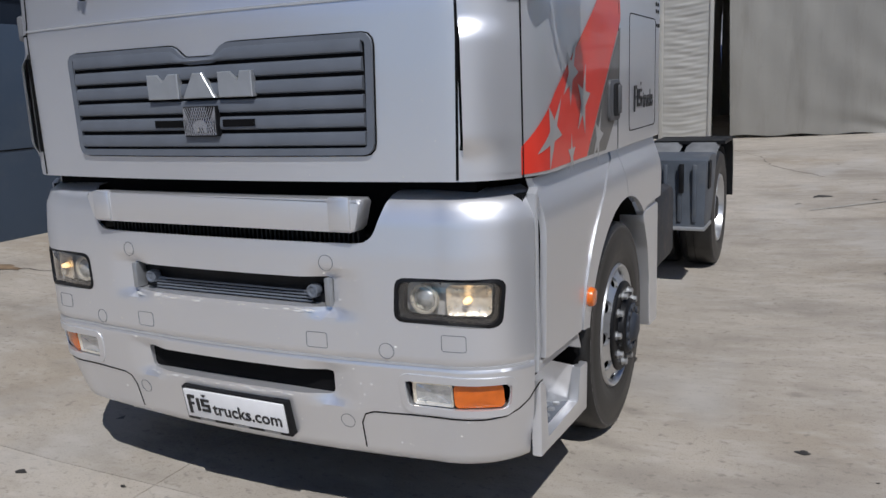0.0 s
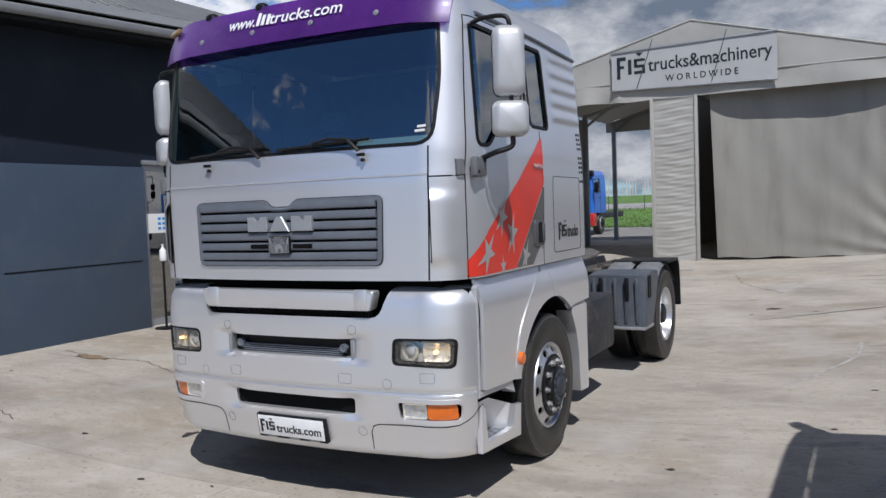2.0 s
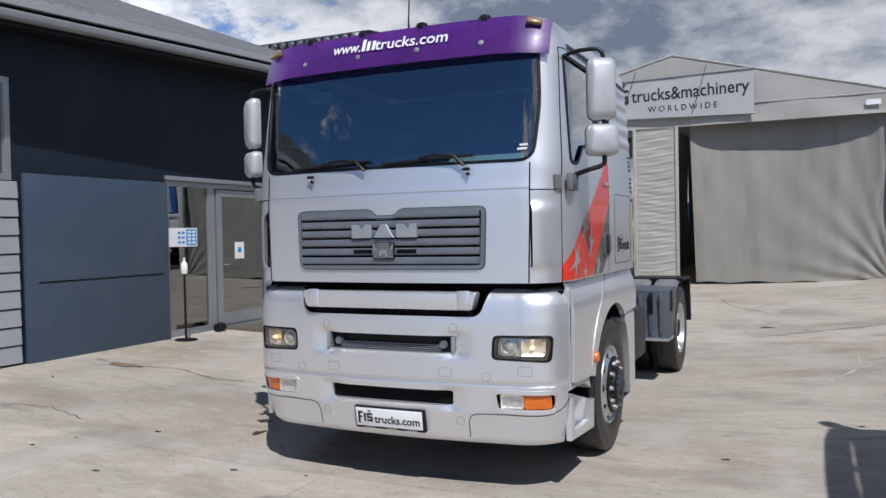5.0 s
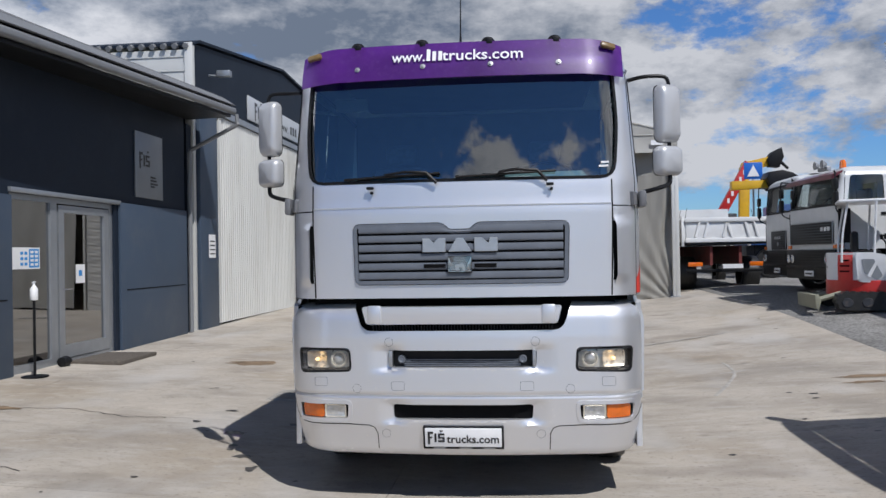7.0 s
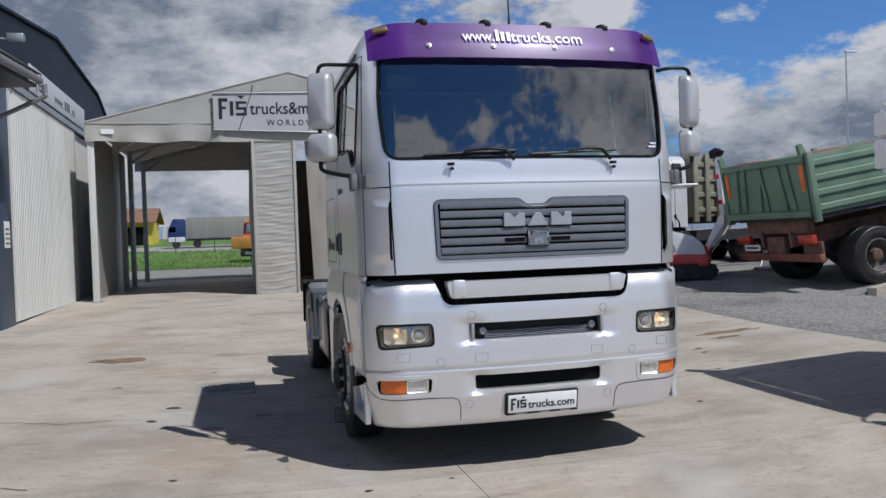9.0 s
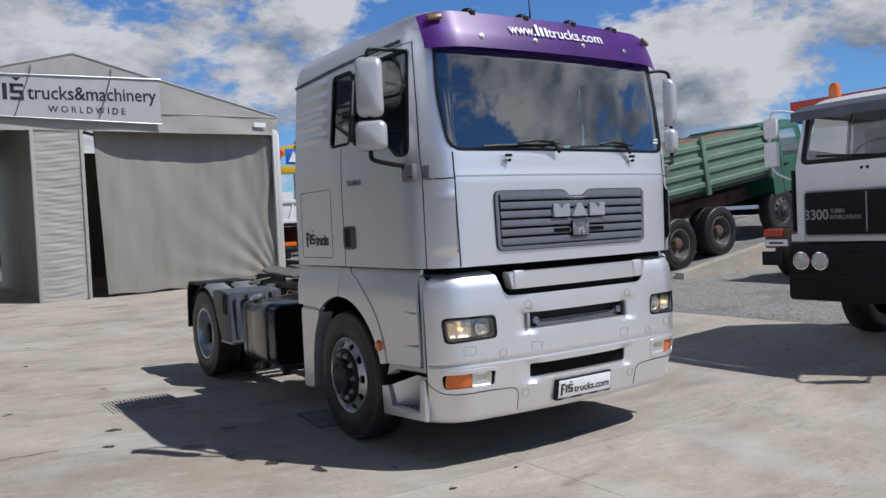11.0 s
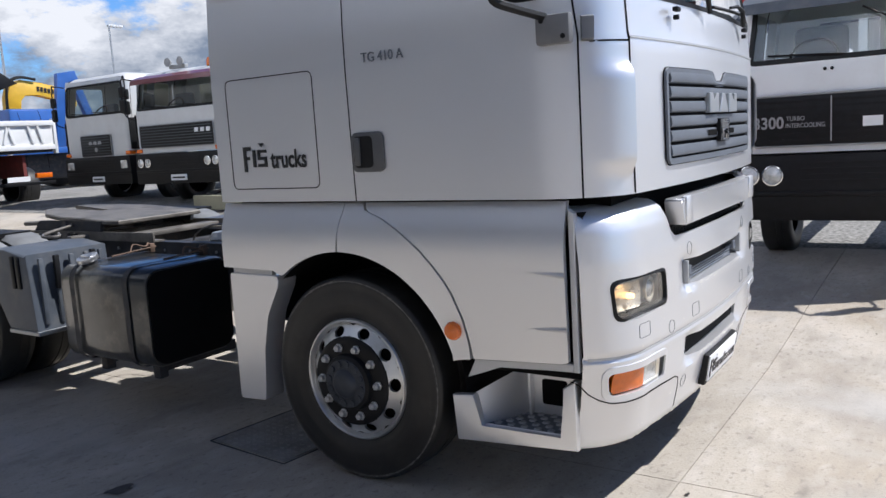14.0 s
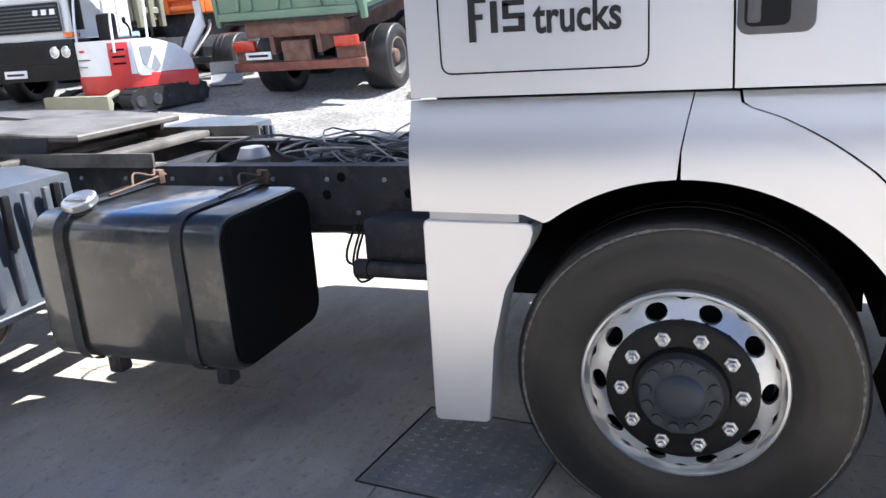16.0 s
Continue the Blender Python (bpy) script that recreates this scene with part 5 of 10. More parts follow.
arc = [(ARCH_C[0] + ARCH_R * math.cos(radians(a)), ARCH_C[1] + ARCH_R * math.sin(radians(a))) for a in range(52, 169, 4)]
for s in (-1, 1):
    side_panel("door_skirt", [(0.286, 1.409)] + SEAMC + [(0.286, 0.738)], s, 0.0, SILVER, label="silver lower door panel with small dents")
    side_panel("fender", [(1.330, 1.409), (1.443, 1.409), (1.458, 1.34), (1.474, 1.26)] + [(1.475, 1.1749)] + [p for p in arc if p[0] < 1.46] + [(0.85, 0.70), (0.757, 0.712)] + [(y + 0.008, z) for y, z in SEAMC[::-1][1:]], s, 0.006, SILVER, label="silver wheel arch panel")
    side_panel("rear_skirt", [(1.478, 1.26), (1.462, 1.34), (1.447, 1.409), (2.285, 1.409), (2.290, 1.07), (1.93, 1.065)] + [p for p in arc if 1.48 < p[0] < 1.9], s, 0.006, SILVER, label="silver panel behind the wheel arch")
    bm = B()
    box(bm, *sorted((s * 1.22, s * 1.245)), 1.95, 2.24, 1.0, 1.09)
    part("bracket", bm, SILVER_WORN, tractor)
    flap_poly = round_poly([(2.268, 0.335), (2.072, 0.345), (2.048, 0.62), (2.0, 0.82), (1.905, 0.985), (1.905, 1.035), (2.262, 1.038)], 0.02, 2)
    bm = B()
    prism(bm, flap_poly, "x", *((s * 1.255, s * 1.12)), 0.004, 1)
    part("mud_guard", bm, SILVER, tractor, "silver mudguard end behind the front wheel", smooth=18)
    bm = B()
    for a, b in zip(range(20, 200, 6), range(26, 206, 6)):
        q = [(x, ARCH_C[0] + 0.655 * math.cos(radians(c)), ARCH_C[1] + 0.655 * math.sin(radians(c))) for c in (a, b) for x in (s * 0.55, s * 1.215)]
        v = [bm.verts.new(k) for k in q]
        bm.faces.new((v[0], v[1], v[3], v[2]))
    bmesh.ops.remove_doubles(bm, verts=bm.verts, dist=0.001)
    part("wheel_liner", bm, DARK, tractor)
    # narrow post between bumper and lower door panel
    bm = B()
    prism(bm, [(0.246, 0.70), (0.272, 0.70), (0.272, 1.38), (0.246, 1.36)], "x", s * 1.20, s * 1.236, 0.004, 1)
    part("corner_post", bm, SILVER_WORN, tractor)
    # near-black block standing for the shade in the gap by the door
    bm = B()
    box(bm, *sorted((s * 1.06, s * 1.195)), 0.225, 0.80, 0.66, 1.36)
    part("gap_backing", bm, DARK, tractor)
    # bottom edge of the door panel over the step
    bm = B()
    prism(bm, [(0.27, 0.735), (0.745, 0.71), (0.79, 0.62), (0.70, 0.655), (0.62, 0.69), (0.27, 0.70)], "x", s * 1.14, s * 1.235, 0.004, 1)
    part("sill", bm, SILVER_WORN, tractor)
    # boarding step
    step = thing("cab_step", "", "")
    step.parent = tractor
    bm = B()
    prism(bm, [(0.268, 0.358), (0.862, 0.318), (0.878, 0.53), (0.76, 0.545), (0.735, 0.395), (0.335, 0.40), (0.325, 0.625), (0.268, 0.66)], "x", s * 1.195, s * 1.237, 0.008)
    part("outer_frame", bm, SILVER, step)
    bm = B()
    box(bm, *sorted((s * 0.94, s * 1.215)), 0.30, 0.76, 0.375, 0.395)
    part("tread", bm, GRILLE, step, "grey perforated tread plate")
    bm = B()
    for i in range(6):
        for j in range(5):
            lathe(bm, [(0.395, 0.019), (0.402, 0.015), (0.402, 0.0)], 6, "z", (s * (0.985 + 0.042 * j), 0.36 + 0.066 * i + (0.03 if j % 2 else 0), 0))
    tread = part("tread_stud", bm, POLE, step)
    tagged(tread, kind="stuff")
    bm = B()
    bk = [(0.31, 0.39), (0.60, 0.39), (0.60, 0.635), (0.31, 0.65)]
    prism(bm, bk, "x", s * 0.95, s * 0.965)
    prism(bm, [(0.60, 0.39), (0.61, 0.39), (0.61, 0.635), (0.60, 0.635)], "x", s * 0.955, s * 1.0)
    v = [bm.verts.new(c) for c in ((s * 0.96, 0.605, 0.385), (s * 1.21, 0.755, 0.385), (s * 1.21, 0.765, 0.548), (s * 0.96, 0.605, 0.64))]
    bm.faces.new(v)
    v = [bm.verts.new(c) for c in ((s * 0.96, 0.31, 0.385), (s * 1.21, 0.325, 0.385), (s * 1.21, 0.32, 0.63), (s * 0.96, 0.31, 0.65))]
    bm.faces.new(v)
    part("back_plate", bm, SILVER, step)
    bm = B()
    prism(bm, rounded(0.43, 0.555, 0.445, 0.565, 0.012), "x", s * 0.962, s * 0.970)
    part("opening", bm, DARK, step)
    # round amber side marker
    bm = B()
    lathe(bm, [(s * 1.255, 0.042), (s * 1.27, 0.042), (s * 1.282, 0.036), (s * 1.286, 0.0)], 20, "x", (0, 0.835, 0.838))
    part("side_marker", bm, AMBER, tractor, "round amber side marker")
    # door handle
    hd = thing("door_handle", "", "")
    hd.parent = tractor
    bm = B()
    prism(bm, rounded(1.155, 1.342, 1.555, 1.738, 0.03), "x", s * 1.246, s * 1.264, 0.006)
    part("housing", bm, mat("handle_grey", (0.085, 0.087, 0.092), 0.5, 0, 0.1, 20) if s < 0 else bpy.data.materials["handle_grey"], hd)
    bm = B()
    prism(bm, rounded(1.215, 1.325, 1.575, 1.72, 0.02), "x", s * 1.263, s * 1.266)
    part("recess", bm, BLACK, hd)
    bm = B()
    box(bm, *sorted((s * 1.26, s * 1.278)), 1.285, 1.318, 1.585, 1.715, 0.008)
    part("grip", bm, bpy.data.materials["handle_grey"], hd)
    # cab tilt hinge bracket and pressed swages behind the window
    bm = B()
    rows = []
    for y in (0.165, 0.169, 0.18, 0.19, 0.205):
        o = 0.026 if y > 0.166 else 0.002
        rows.append([bm.verts.new(at_y(y, z, s, q)) for z, q in ((2.030, 0.0), (2.038, o), (2.122, o), (2.130, 0.0))])
    for a, b in zip(rows, rows[1:]):
        for k in range(3):
            bm.faces.new((a[k], b[k], b[k + 1], a[k + 1]))
    bm.faces.new(rows[0])
    bm.faces.new(rows[-1])
    part("mirror_mount", bm, MOUNT, tractor, "grey mirror bracket with bolts")
    bm = B()
    box(bm, *sorted((s * 1.238, s * 1.285)), 0.212, 0.36, 2.022, 2.138, 0.014)
    arm_mount = part("mirror_mount", bm, MOUNT, tractor, "grey mirror bracket with bolts")
    for y, z in ((0.24, 2.05), (0.33, 2.115)):
        bm = B()
        lathe(bm, [(s * 1.284, 0.011), (s * 1.289, 0.010), (s * 1.290, 0.0)], 8, "x", (0, y, z))
        part("bolt", bm, BLACK, arm_mount)
    bm = B()
    def ripple(u, v):
        y, z = 1.62 + 0.62 * u, 2.44 + 0.55 * v
        end = min(1, u / 0.16)
        lift = 0.007 * (1 - math.cos(2 * math.pi * 5 * v)) * end * end * (3 - 2 * end)
        return at_y(y, z, s, 0.0006 + lift)
    sheet(bm, ripple, 14, 60)
    part("swage", bm, SILVER, tractor, "soft pressed ripples behind the window", smooth=80)
    # pressed-in creases in the lower door panel
    if s < 0:
        for za, zb, ya in ((1.118, 1.111, 0.46), (0.875, 0.885, 0.48)):
            bm = B()
            rows = []
            for i in range(7):
                t = i / 6
                y, z, h = ya + (0.288 - ya) * t, za + (zb - za) * t, 0.002 + 0.011 * t
                rows.append([bm.verts.new((side_x(z + dz, s, o), y, z + dz)) for dz, o in ((-h, 0.0005), (-h * 0.2, 0.0005 + 0.006 * t), (h, 0.0005))])
            for a, b in zip(rows, rows[1:]):
                for i in range(2):
                    bm.faces.new((a[i], a[i + 1], b[i + 1], b[i]))
            part("dent", bm, SILVER, tractor)
    # mirrors
    mir = thing("side_mirror", "", "")
    mir.parent = tractor
    mx, my = s * 1.455, (0.44 if s < 0 else 0.33)
    for z0, z1, dw in ((2.478, 2.885, 0.0), (2.245, 2.452, 0.015)):
        bm = B()
        R = []
        for t, sc in ((0.0, 0.72), (0.015, 0.90), (0.04, 1.0), (0.075, 1.0), (0.094, 0.97), (0.096, 0.90)):
            R.append([bm.verts.new((mx + (px * sc), my - 0.055 + t, (z0 + z1) / 2 + pz * sc)) for px, pz in rounded(-0.092 - dw, 0.092 + dw, -(z1 - z0) / 2, (z1 - z0) / 2, 0.045)])
        n = len(R[0])
        for a, b in zip(R, R[1:]):
            for k in range(n):
                bm.faces.new((a[k], a[(k + 1) % n], b[(k + 1) % n], b[k]))
        bm.faces.new(R[0])
        turn = Matrix.Translation((mx, my, 0)) @ Matrix.Rotation(s * radians(34), 4, "Z") @ Matrix.Translation((-mx, -my, 0))
        bmesh.ops.transform(bm, matrix=turn, verts=bm.verts)
        hs = part("housing", bm, SILVER_WORN, mir, "silver plastic mirror back", smooth=50)
        bm = B()
        bm.faces.new([bm.verts.new((mx + px, my + 0.040, (z0 + z1) / 2 + pz)) for px, pz in rounded(-0.083 - dw, 0.083 + dw, -(z1 - z0) / 2 + 0.015, (z1 - z0) / 2 - 0.015, 0.035)])
        bmesh.ops.transform(bm, matrix=turn, verts=bm.verts)
        part("mirror_glass", bm, MIRROR, hs)
        bm = B()
        frame_ring(bm, [(px, pz) for px, pz in rounded(-0.092 - dw, 0.092 + dw, -(z1 - z0) / 2, (z1 - z0) / 2, 0.045)], [(px, pz) for px, pz in rounded(-0.078 - dw, 0.078 + dw, -(z1 - z0) / 2 + 0.018, (z1 - z0) / 2 - 0.018, 0.035)], lambda a, b: Vector((mx + a, my + 0.041, (z0 + z1) / 2 + b)), lambda a, b: Vector((mx + a, my + 0.044, (z0 + z1) / 2 + b)))
        bmesh.ops.transform(bm, matrix=turn, verts=bm.verts)
        part("rim", bm, BLACK, hs)
    bm = B()
    tube(bm, bend([(s * 1.19, 0.36, 2.93), (s * 1.30, my - 0.01, 2.945), (s * 1.44, my, 2.94), (s * 1.47, my, 2.87)], 5), 0.014, 8)
    tube(bm, [(s * 1.465, my, 2.9), (s * 1.465, my, 2.2)], 0.014, 8)
    tube(bm, bend([(s * 1.465, my, 2.26), (s * 1.46, my, 2.19), (s * 1.38, my - 0.06, 2.155), (s * 1.27, 0.32, 2.13)], 5), 0.016, 8)
    part("arm", bm, BLACK, mir)

# yard's mark on both hatches
for s, y0, d in ((-1, 2.072, "right"), (1, 1.66, "left")):
    bm = B()
    m = facing(s * 1.2535, y0, 1.575, d)
    logo(bm, m, 0.128)
    part("mark", bm, INK, tractor)
    words("trucks", 0.125, INK, tractor, facing(s * 1.2535, y0 - 0.315 if s < 0 else y0 + 0.315, 1.592, d), width=0.245, depth=0.0008, bold=0.0028)
words("TG 410 A", 0.062, GRILLE, tractor, facing(-1.254, 1.135, 2.05, "right"), width=0.235, depth=0.002)
words("TG 410 A", 0.055, POLE, tractor, facing(1.256, 1.265, 2.09, "left"), width=0.19, depth=0.002)


def decal(name, poly, material, off, label=""):
    """A vinyl film on the left door, laid on the skin in short strips."""
    z0, z1 = min(p[1] for p in poly), max(p[1] for p in poly)
    y0, y1 = min(p[0] for p in poly), max(p[0] for p in poly)
    st = 0.02 if y1 - y0 > 0.3 else 0.006
    ny, nz = int((y1 - y0) / st) + 1, int((z1 - z0) / st) + 1
    bm = B()
    g = [[bm.verts.new((y0 + (y1 - y0) * i / ny, z0 + (z1 - z0) * j / nz, 0)) for j in range(nz + 1)] for i in range(ny + 1)]
    for i in range(ny):
        for j in range(nz):
            q = [g[i][j], g[i + 1][j], g[i + 1][j + 1], g[i][j + 1]]
            c = sum((v.co for v in q), Vector()) / 4
            if inside((c.x, c.y), poly):
                bm.faces.new(q)
    bmesh.ops.delete(bm, geom=[v for v in bm.verts if not v.link_faces], context="VERTS")
    for v in {v for e in bm.edges if e.is_boundary for v in e.verts}:
        l, q = nearest((v.co.x, v.co.y), poly)
        v.co = (q.x, q.y, 0)
    for v in bm.verts:
        v.co = at_y(v.co.x, v.co.y, 1, off)
    return part(name, bm, material, tractor, label, smooth=80)


decal("stripe", [(1.372, 2.32), (1.385, 2.30), (1.382, 2.00), (0.83, 1.435), (0.208, 1.43), (0.208, 1.525), (0.42, 1.70), (0.90, 2.0)], RED, 0.0015, "bright red vinyl stripe")
decal("stripe", [(1.382, 1.985), (1.36, 1.62), (1.13, 1.435), (0.84, 1.435)], DUSK, 0.0015, "dark grey vinyl stripe")


def star(cy, cz, r, tilt):
    out = []
    for k in range(10):
        q = r if k % 2 == 0 else r * 0.33
        a, b = q * math.cos(radians(36 * k)) * 1.25, q * math.sin(radians(36 * k)) * 0.72
        c, d = math.cos(radians(tilt + 42)), math.sin(radians(tilt + 42))
        out.append((cy + a * c - b * d, cz + a * d + b * c))
    return out


for cy, cz, r, ti in ((0.62, 1.77, 0.12, 20), (0.78, 1.66, 0.13, 35), (0.40, 1.56, 0.13, 10), (0.62, 1.46, 0.07, 50), (1.0, 1.50, 0.11, 25)):
    decal("star", star(cy, cz, r, ti), STAR, 0.003)
# slotted panel at the cab's rear edge
for k in range(26):
    if k % 5 == 4:
        continue
    for c in range(2):
        bm = B()
        z = 2.93 - 0.037 * k
        y = 2.13 + 0.05 * c + 0.002 * k
        rows = [[bm.verts.new(at_y(min(2.265, yy), zz, 1, o)) for zz in (z, z + 0.02)] for yy, o in ((y, 0.0008), (y + 0.035, 0.0012))]
        bm.faces.new((rows[0][0], rows[1][0], rows[1][1], rows[0][1]))
        part("vent_slot", bm, DARK, tractor)

# ---- cab inside ----
inner = thing("cab_interior", "", "")
inner.parent = tractor
bm = B()
prism(bm, [(0.22, 2.0), (0.22, 2.19), (0.42, 2.225), (0.62, 2.21), (0.72, 2.10), (0.72, 1.5), (0.30, 1.5)], "x", -1.16, 1.16, 0.01)
part("dashboard", bm, DASH, inner)
bm = B()
prism(bm, [(0.35, 2.20), (0.45, 2.31), (0.62, 2.32), (0.70, 2.22)], "x", 0.30, 0.98, 0.02)
part("binnacle", bm, mat("teal_binnacle", (0.16, 0.20, 0.21), 0.6, 0, 0.08, 6), inner)
bm = B()
box(bm, -1.16, 1.16, 2.17, 2.2, 1.45, 3.05)
part("rear_lining", bm, TRIMLIGHT, inner)
bm = B()
box(bm, -1.0, 1.0, 0.75, 2.17, 3.08, 3.10)
part("roof_lining", bm, TRIMLIGHT, inner)
bm = B()
sc, sr = Vector((0.62, 0.80, 2.26)), 0.225
tl = Matrix.Rotation(radians(-40), 4, "X")
tube(bm, [sc + (tl @ Vector((sr * math.cos(radians(a)), 0, sr * math.sin(radians(a))))) for a in range(0, 361, 15)], 0.014, 8, False)
for a in (20, 160, 270):
    tube(bm, [sc, sc + (tl @ Vector((sr * math.cos(radians(a)), 0, sr * math.sin(radians(a)))))], 0.014, 6)
part("steering_wheel", bm, BLACK, inner)
for x in (-0.62, 0.62):
    seat = thing("seat", "", "")
    seat.parent = tractor
    bm = B()
    box(bm, x - 0.25, x + 0.25, 1.0, 1.5, 1.75, 1.92, 0.05)
    part("cushion", bm, SEAT, seat)
    bm = B()
    box(bm, x - 0.24, x + 0.24, 1.42, 1.56, 1.85, 2.48, 0.06)
    part("backrest", bm, SEAT, seat)
    bm = B()
    box(bm, x - 0.14, x + 0.14, 1.46, 1.56, 2.50, 2.68, 0.045)
    part("headrest", bm, SEAT, seat)
bm = B()
box(bm, -0.96, -0.72, 0.50, 0.52, 2.80, 2.90, 0.008)
part("sun_blind", bm, TRIMLIGHT, inner, "grey folded sun blind")
bm = B()
prism(bm, [(0.26, 2.185), (0.34, 2.235), (0.62, 2.225), (0.66, 2.19)], "x", -1.05, 0.22, 0.015)
part("dash_shelf", bm, TRIMLIGHT, inner)
for k, (x, z) in enumerate(((0.985, 2.300), (0.990, 2.326))):
    bm = B()
    p, n = skin_path("x", [(x - 0.035 + 0.01 * k, z), (x + 0.03, z + 0.002)], 0.02)
    ribbon(bm, p, n, 0.014, 0.002)
    part("print", bm, PAPER, tractor)
bm = B()
box(bm, -1.1, 1.1, 1.62, 2.16, 1.72, 1.95, 0.05)
part("bunk", bm, SEAT, inner)

# ---- running gear ----
FY, RY, WR = 1.465, 5.36, 0.525
for s in (-1, 1):
    truck_wheel("front_wheel", tractor, s * 1.075, FY, WR, s)
    truck_wheel("rear_wheel", tractor, s * 1.06, RY, WR, s, True, W=0.29)
    truck_wheel("rear_wheel", tractor, s * 0.725, RY, WR, s, True, W=0.29, nuts=False)
bm = B()
tube(bm, [(-0.9, FY, 0.5), (0.9, FY, 0.5)], 0.06)
part("axle", bm, CHASSIS, tractor)
bm = B()
tube(bm, [(-0.9, RY, WR), (0.9, RY, WR)], 0.09)
lathe(bm, [(-0.22, 0.05), (-0.16, 0.2), (0.0, 0.24), (0.16, 0.2), (0.22, 0.05)], 20, "y", (0, RY - 0.02, WR))
part("axle", bm, CHASSIS, tractor)
for s in (-1, 1):
    bm = B()
    prism(bm, [(s * 0.33, 0.78), (s * 0.42, 0.78), (s * 0.42, 1.05), (s * 0.33, 1.05), (s * 0.33, 1.035), (s * 0.405, 1.035), (s * 0.405, 0.795), (s * 0.33, 0.795)], "y", 0.9, 6.15)
    rail = part("chassis_rail", bm, CHASSIS, tractor, "black steel frame rail")
    bm = B()
    for k in range(26):
        y = 2.35 + 0.14 * k
        lathe(bm, [(s * 0.42, 0.011), (s * 0.428, 0.011), (s * 0.43, 0.0)], 6, "x", (0, y, 0.99 if k % 2 else 0.84))
    tagged(part("bolt", bm, POLE, rail), kind="stuff")
for y in (2.45, 3.4, 4.2, 6.1):
    bm = B()
    box(bm, -0.33, 0.33, y - 0.05, y + 0.05, 0.80, 1.0, 0.01)
    part("cross_member", bm, CHASSIS, tractor)
bm = B()
tube(bm, [(0, 1.6, 0.75), (0, 5.2, 0.62)], 0.07)
part("drive_shaft", bm, CHASSIS, tractor)
bm = B()
box(bm, -0.3, 0.3, 1.9, 2.9, 0.5, 0.95, 0.08)
part("gearbox", bm, CHASSIS, tractor)

# fuel tank with straps
tank = thing("fuel_tank", "", "")
tank.parent = tractor
bm = B()
tp = rounded(-1.20, -0.53, 0.375, 1.0, 0.10, 6)
R = []
for y, d in ((3.10, 0.03), (3.12, 0.0), (3.98, 0.0), (4.0, 0.03)):
    cx, cz = -0.865, 0.6875
    R.append([bm.verts.new((cx + (x - cx) * (1 - d), y, cz + (z - cz) * (1 - d))) for x, z in tp])
n = len(tp)
for a, b in zip(R, R[1:]):
    for k in range(n):
        bm.faces.new((a[k], a[(k + 1) % n], b[(k + 1) % n], b[k]))
bm.faces.new(R[0])
bm.faces.new(R[-1][::-1])
part("tank_body", bm, TANK, tank, "dented black steel fuel tank", smooth=40)
# end face in near-black, its shade put into the colour
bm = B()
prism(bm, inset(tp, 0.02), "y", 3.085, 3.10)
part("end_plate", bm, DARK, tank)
for y in (3.28, 3.84):
    bm = B()
    a, b = rounded(-1.212, -0.518, 0.363, 1.012, 0.11, 6), rounded(-1.20, -0.53, 0.375, 1.0, 0.10, 6)
    for k in range(len(a)):
        q = [(*a[k], y - 0.025), (*a[(k + 1) % len(a)], y - 0.025), (*a[(k + 1) % len(a)], y + 0.025), (*a[k], y + 0.025)]
        bm.faces.new([bm.verts.new((x, yy, z)) for x, z, yy in q])
    bmesh.ops.remove_doubles(bm, verts=bm.verts, dist=0.001)
    part("strap", bm, CHASSIS, tank, smooth=40)
    bm = B()
    box(bm, -1.0, -0.40, y - 0.03, y + 0.03, 0.30, 0.37, 0.006)
    box(bm, -1.05, -0.98, y - 0.035, y + 0.035, 0.26, 0.37, 0.01)
    part("bracket", bm, CHASSIS, tank)
    bm = B()
    tube(bm, [(-0.9, y, 1.018), (-0.55, y - 0.02, 1.04)], 0.006)
    tube(bm, bend([(-0.75, y, 1.02), (-0.70, y + 0.03, 1.07), (-0.64, y - 0.02, 1.05), (-0.6, y, 1.07)], 4), 0.006)
    box(bm, -0.60, -0.56, y - 0.025, y + 0.02, 1.0, 1.065, 0.006)
    part("clamp", bm, mat("rusty_clamp", (0.13, 0.085, 0.06), 0.7, 0.3, 0.4, 20) if y < 3.5 else bpy.data.materials["rusty_clamp"], tank, "rusty tensioning clamp")
cap_tilt = Matrix.Rotation(radians(-18), 3, "Y")
bm = B()
lathe(bm, [(0.96, 0.052), (1.035, 0.052), (1.04, 0.046)], 24, "z", (-1.09, 3.80, -0.012))
bmesh.ops.rotate(bm, verts=bm.verts, cent=(-1.09, 3.80, 1.0), matrix=cap_tilt)
neck = part("filler_neck", bm, CHASSIS, tank)
bm = B()
lathe(bm, [(1.036, 0.050), (1.038, 0.068), (1.043, 0.071), (1.066, 0.070), (1.071, 0.064), (1.066, 0.055), (1.063, 0.0)], 28, "z", (-1.09, 3.80, -0.012))
box(bm, -1.105, -1.075, 3.745, 3.855, 1.048, 1.066, 0.006)
bmesh.ops.rotate(bm, verts=bm.verts, cent=(-1.09, 3.80, 1.0), matrix=cap_tilt)
part("filler_cap", bm, STEEL, neck, "bright filler cap")
# exhaust box and air tank on the other side
bm = B()
box(bm, 0.50, 1.12, 2.75, 3.55, 0.45, 0.98, 0.06)
part("silencer", bm, CHASSIS, tractor)
bm = B()
lathe(bm, [(3.62, 0.05), (3.65, 0.11), (4.25, 0.11), (4.28, 0.05)], 20, "y", (0.72, 0, 0.62))
part("air_tank", bm, CHASSIS, tractor)

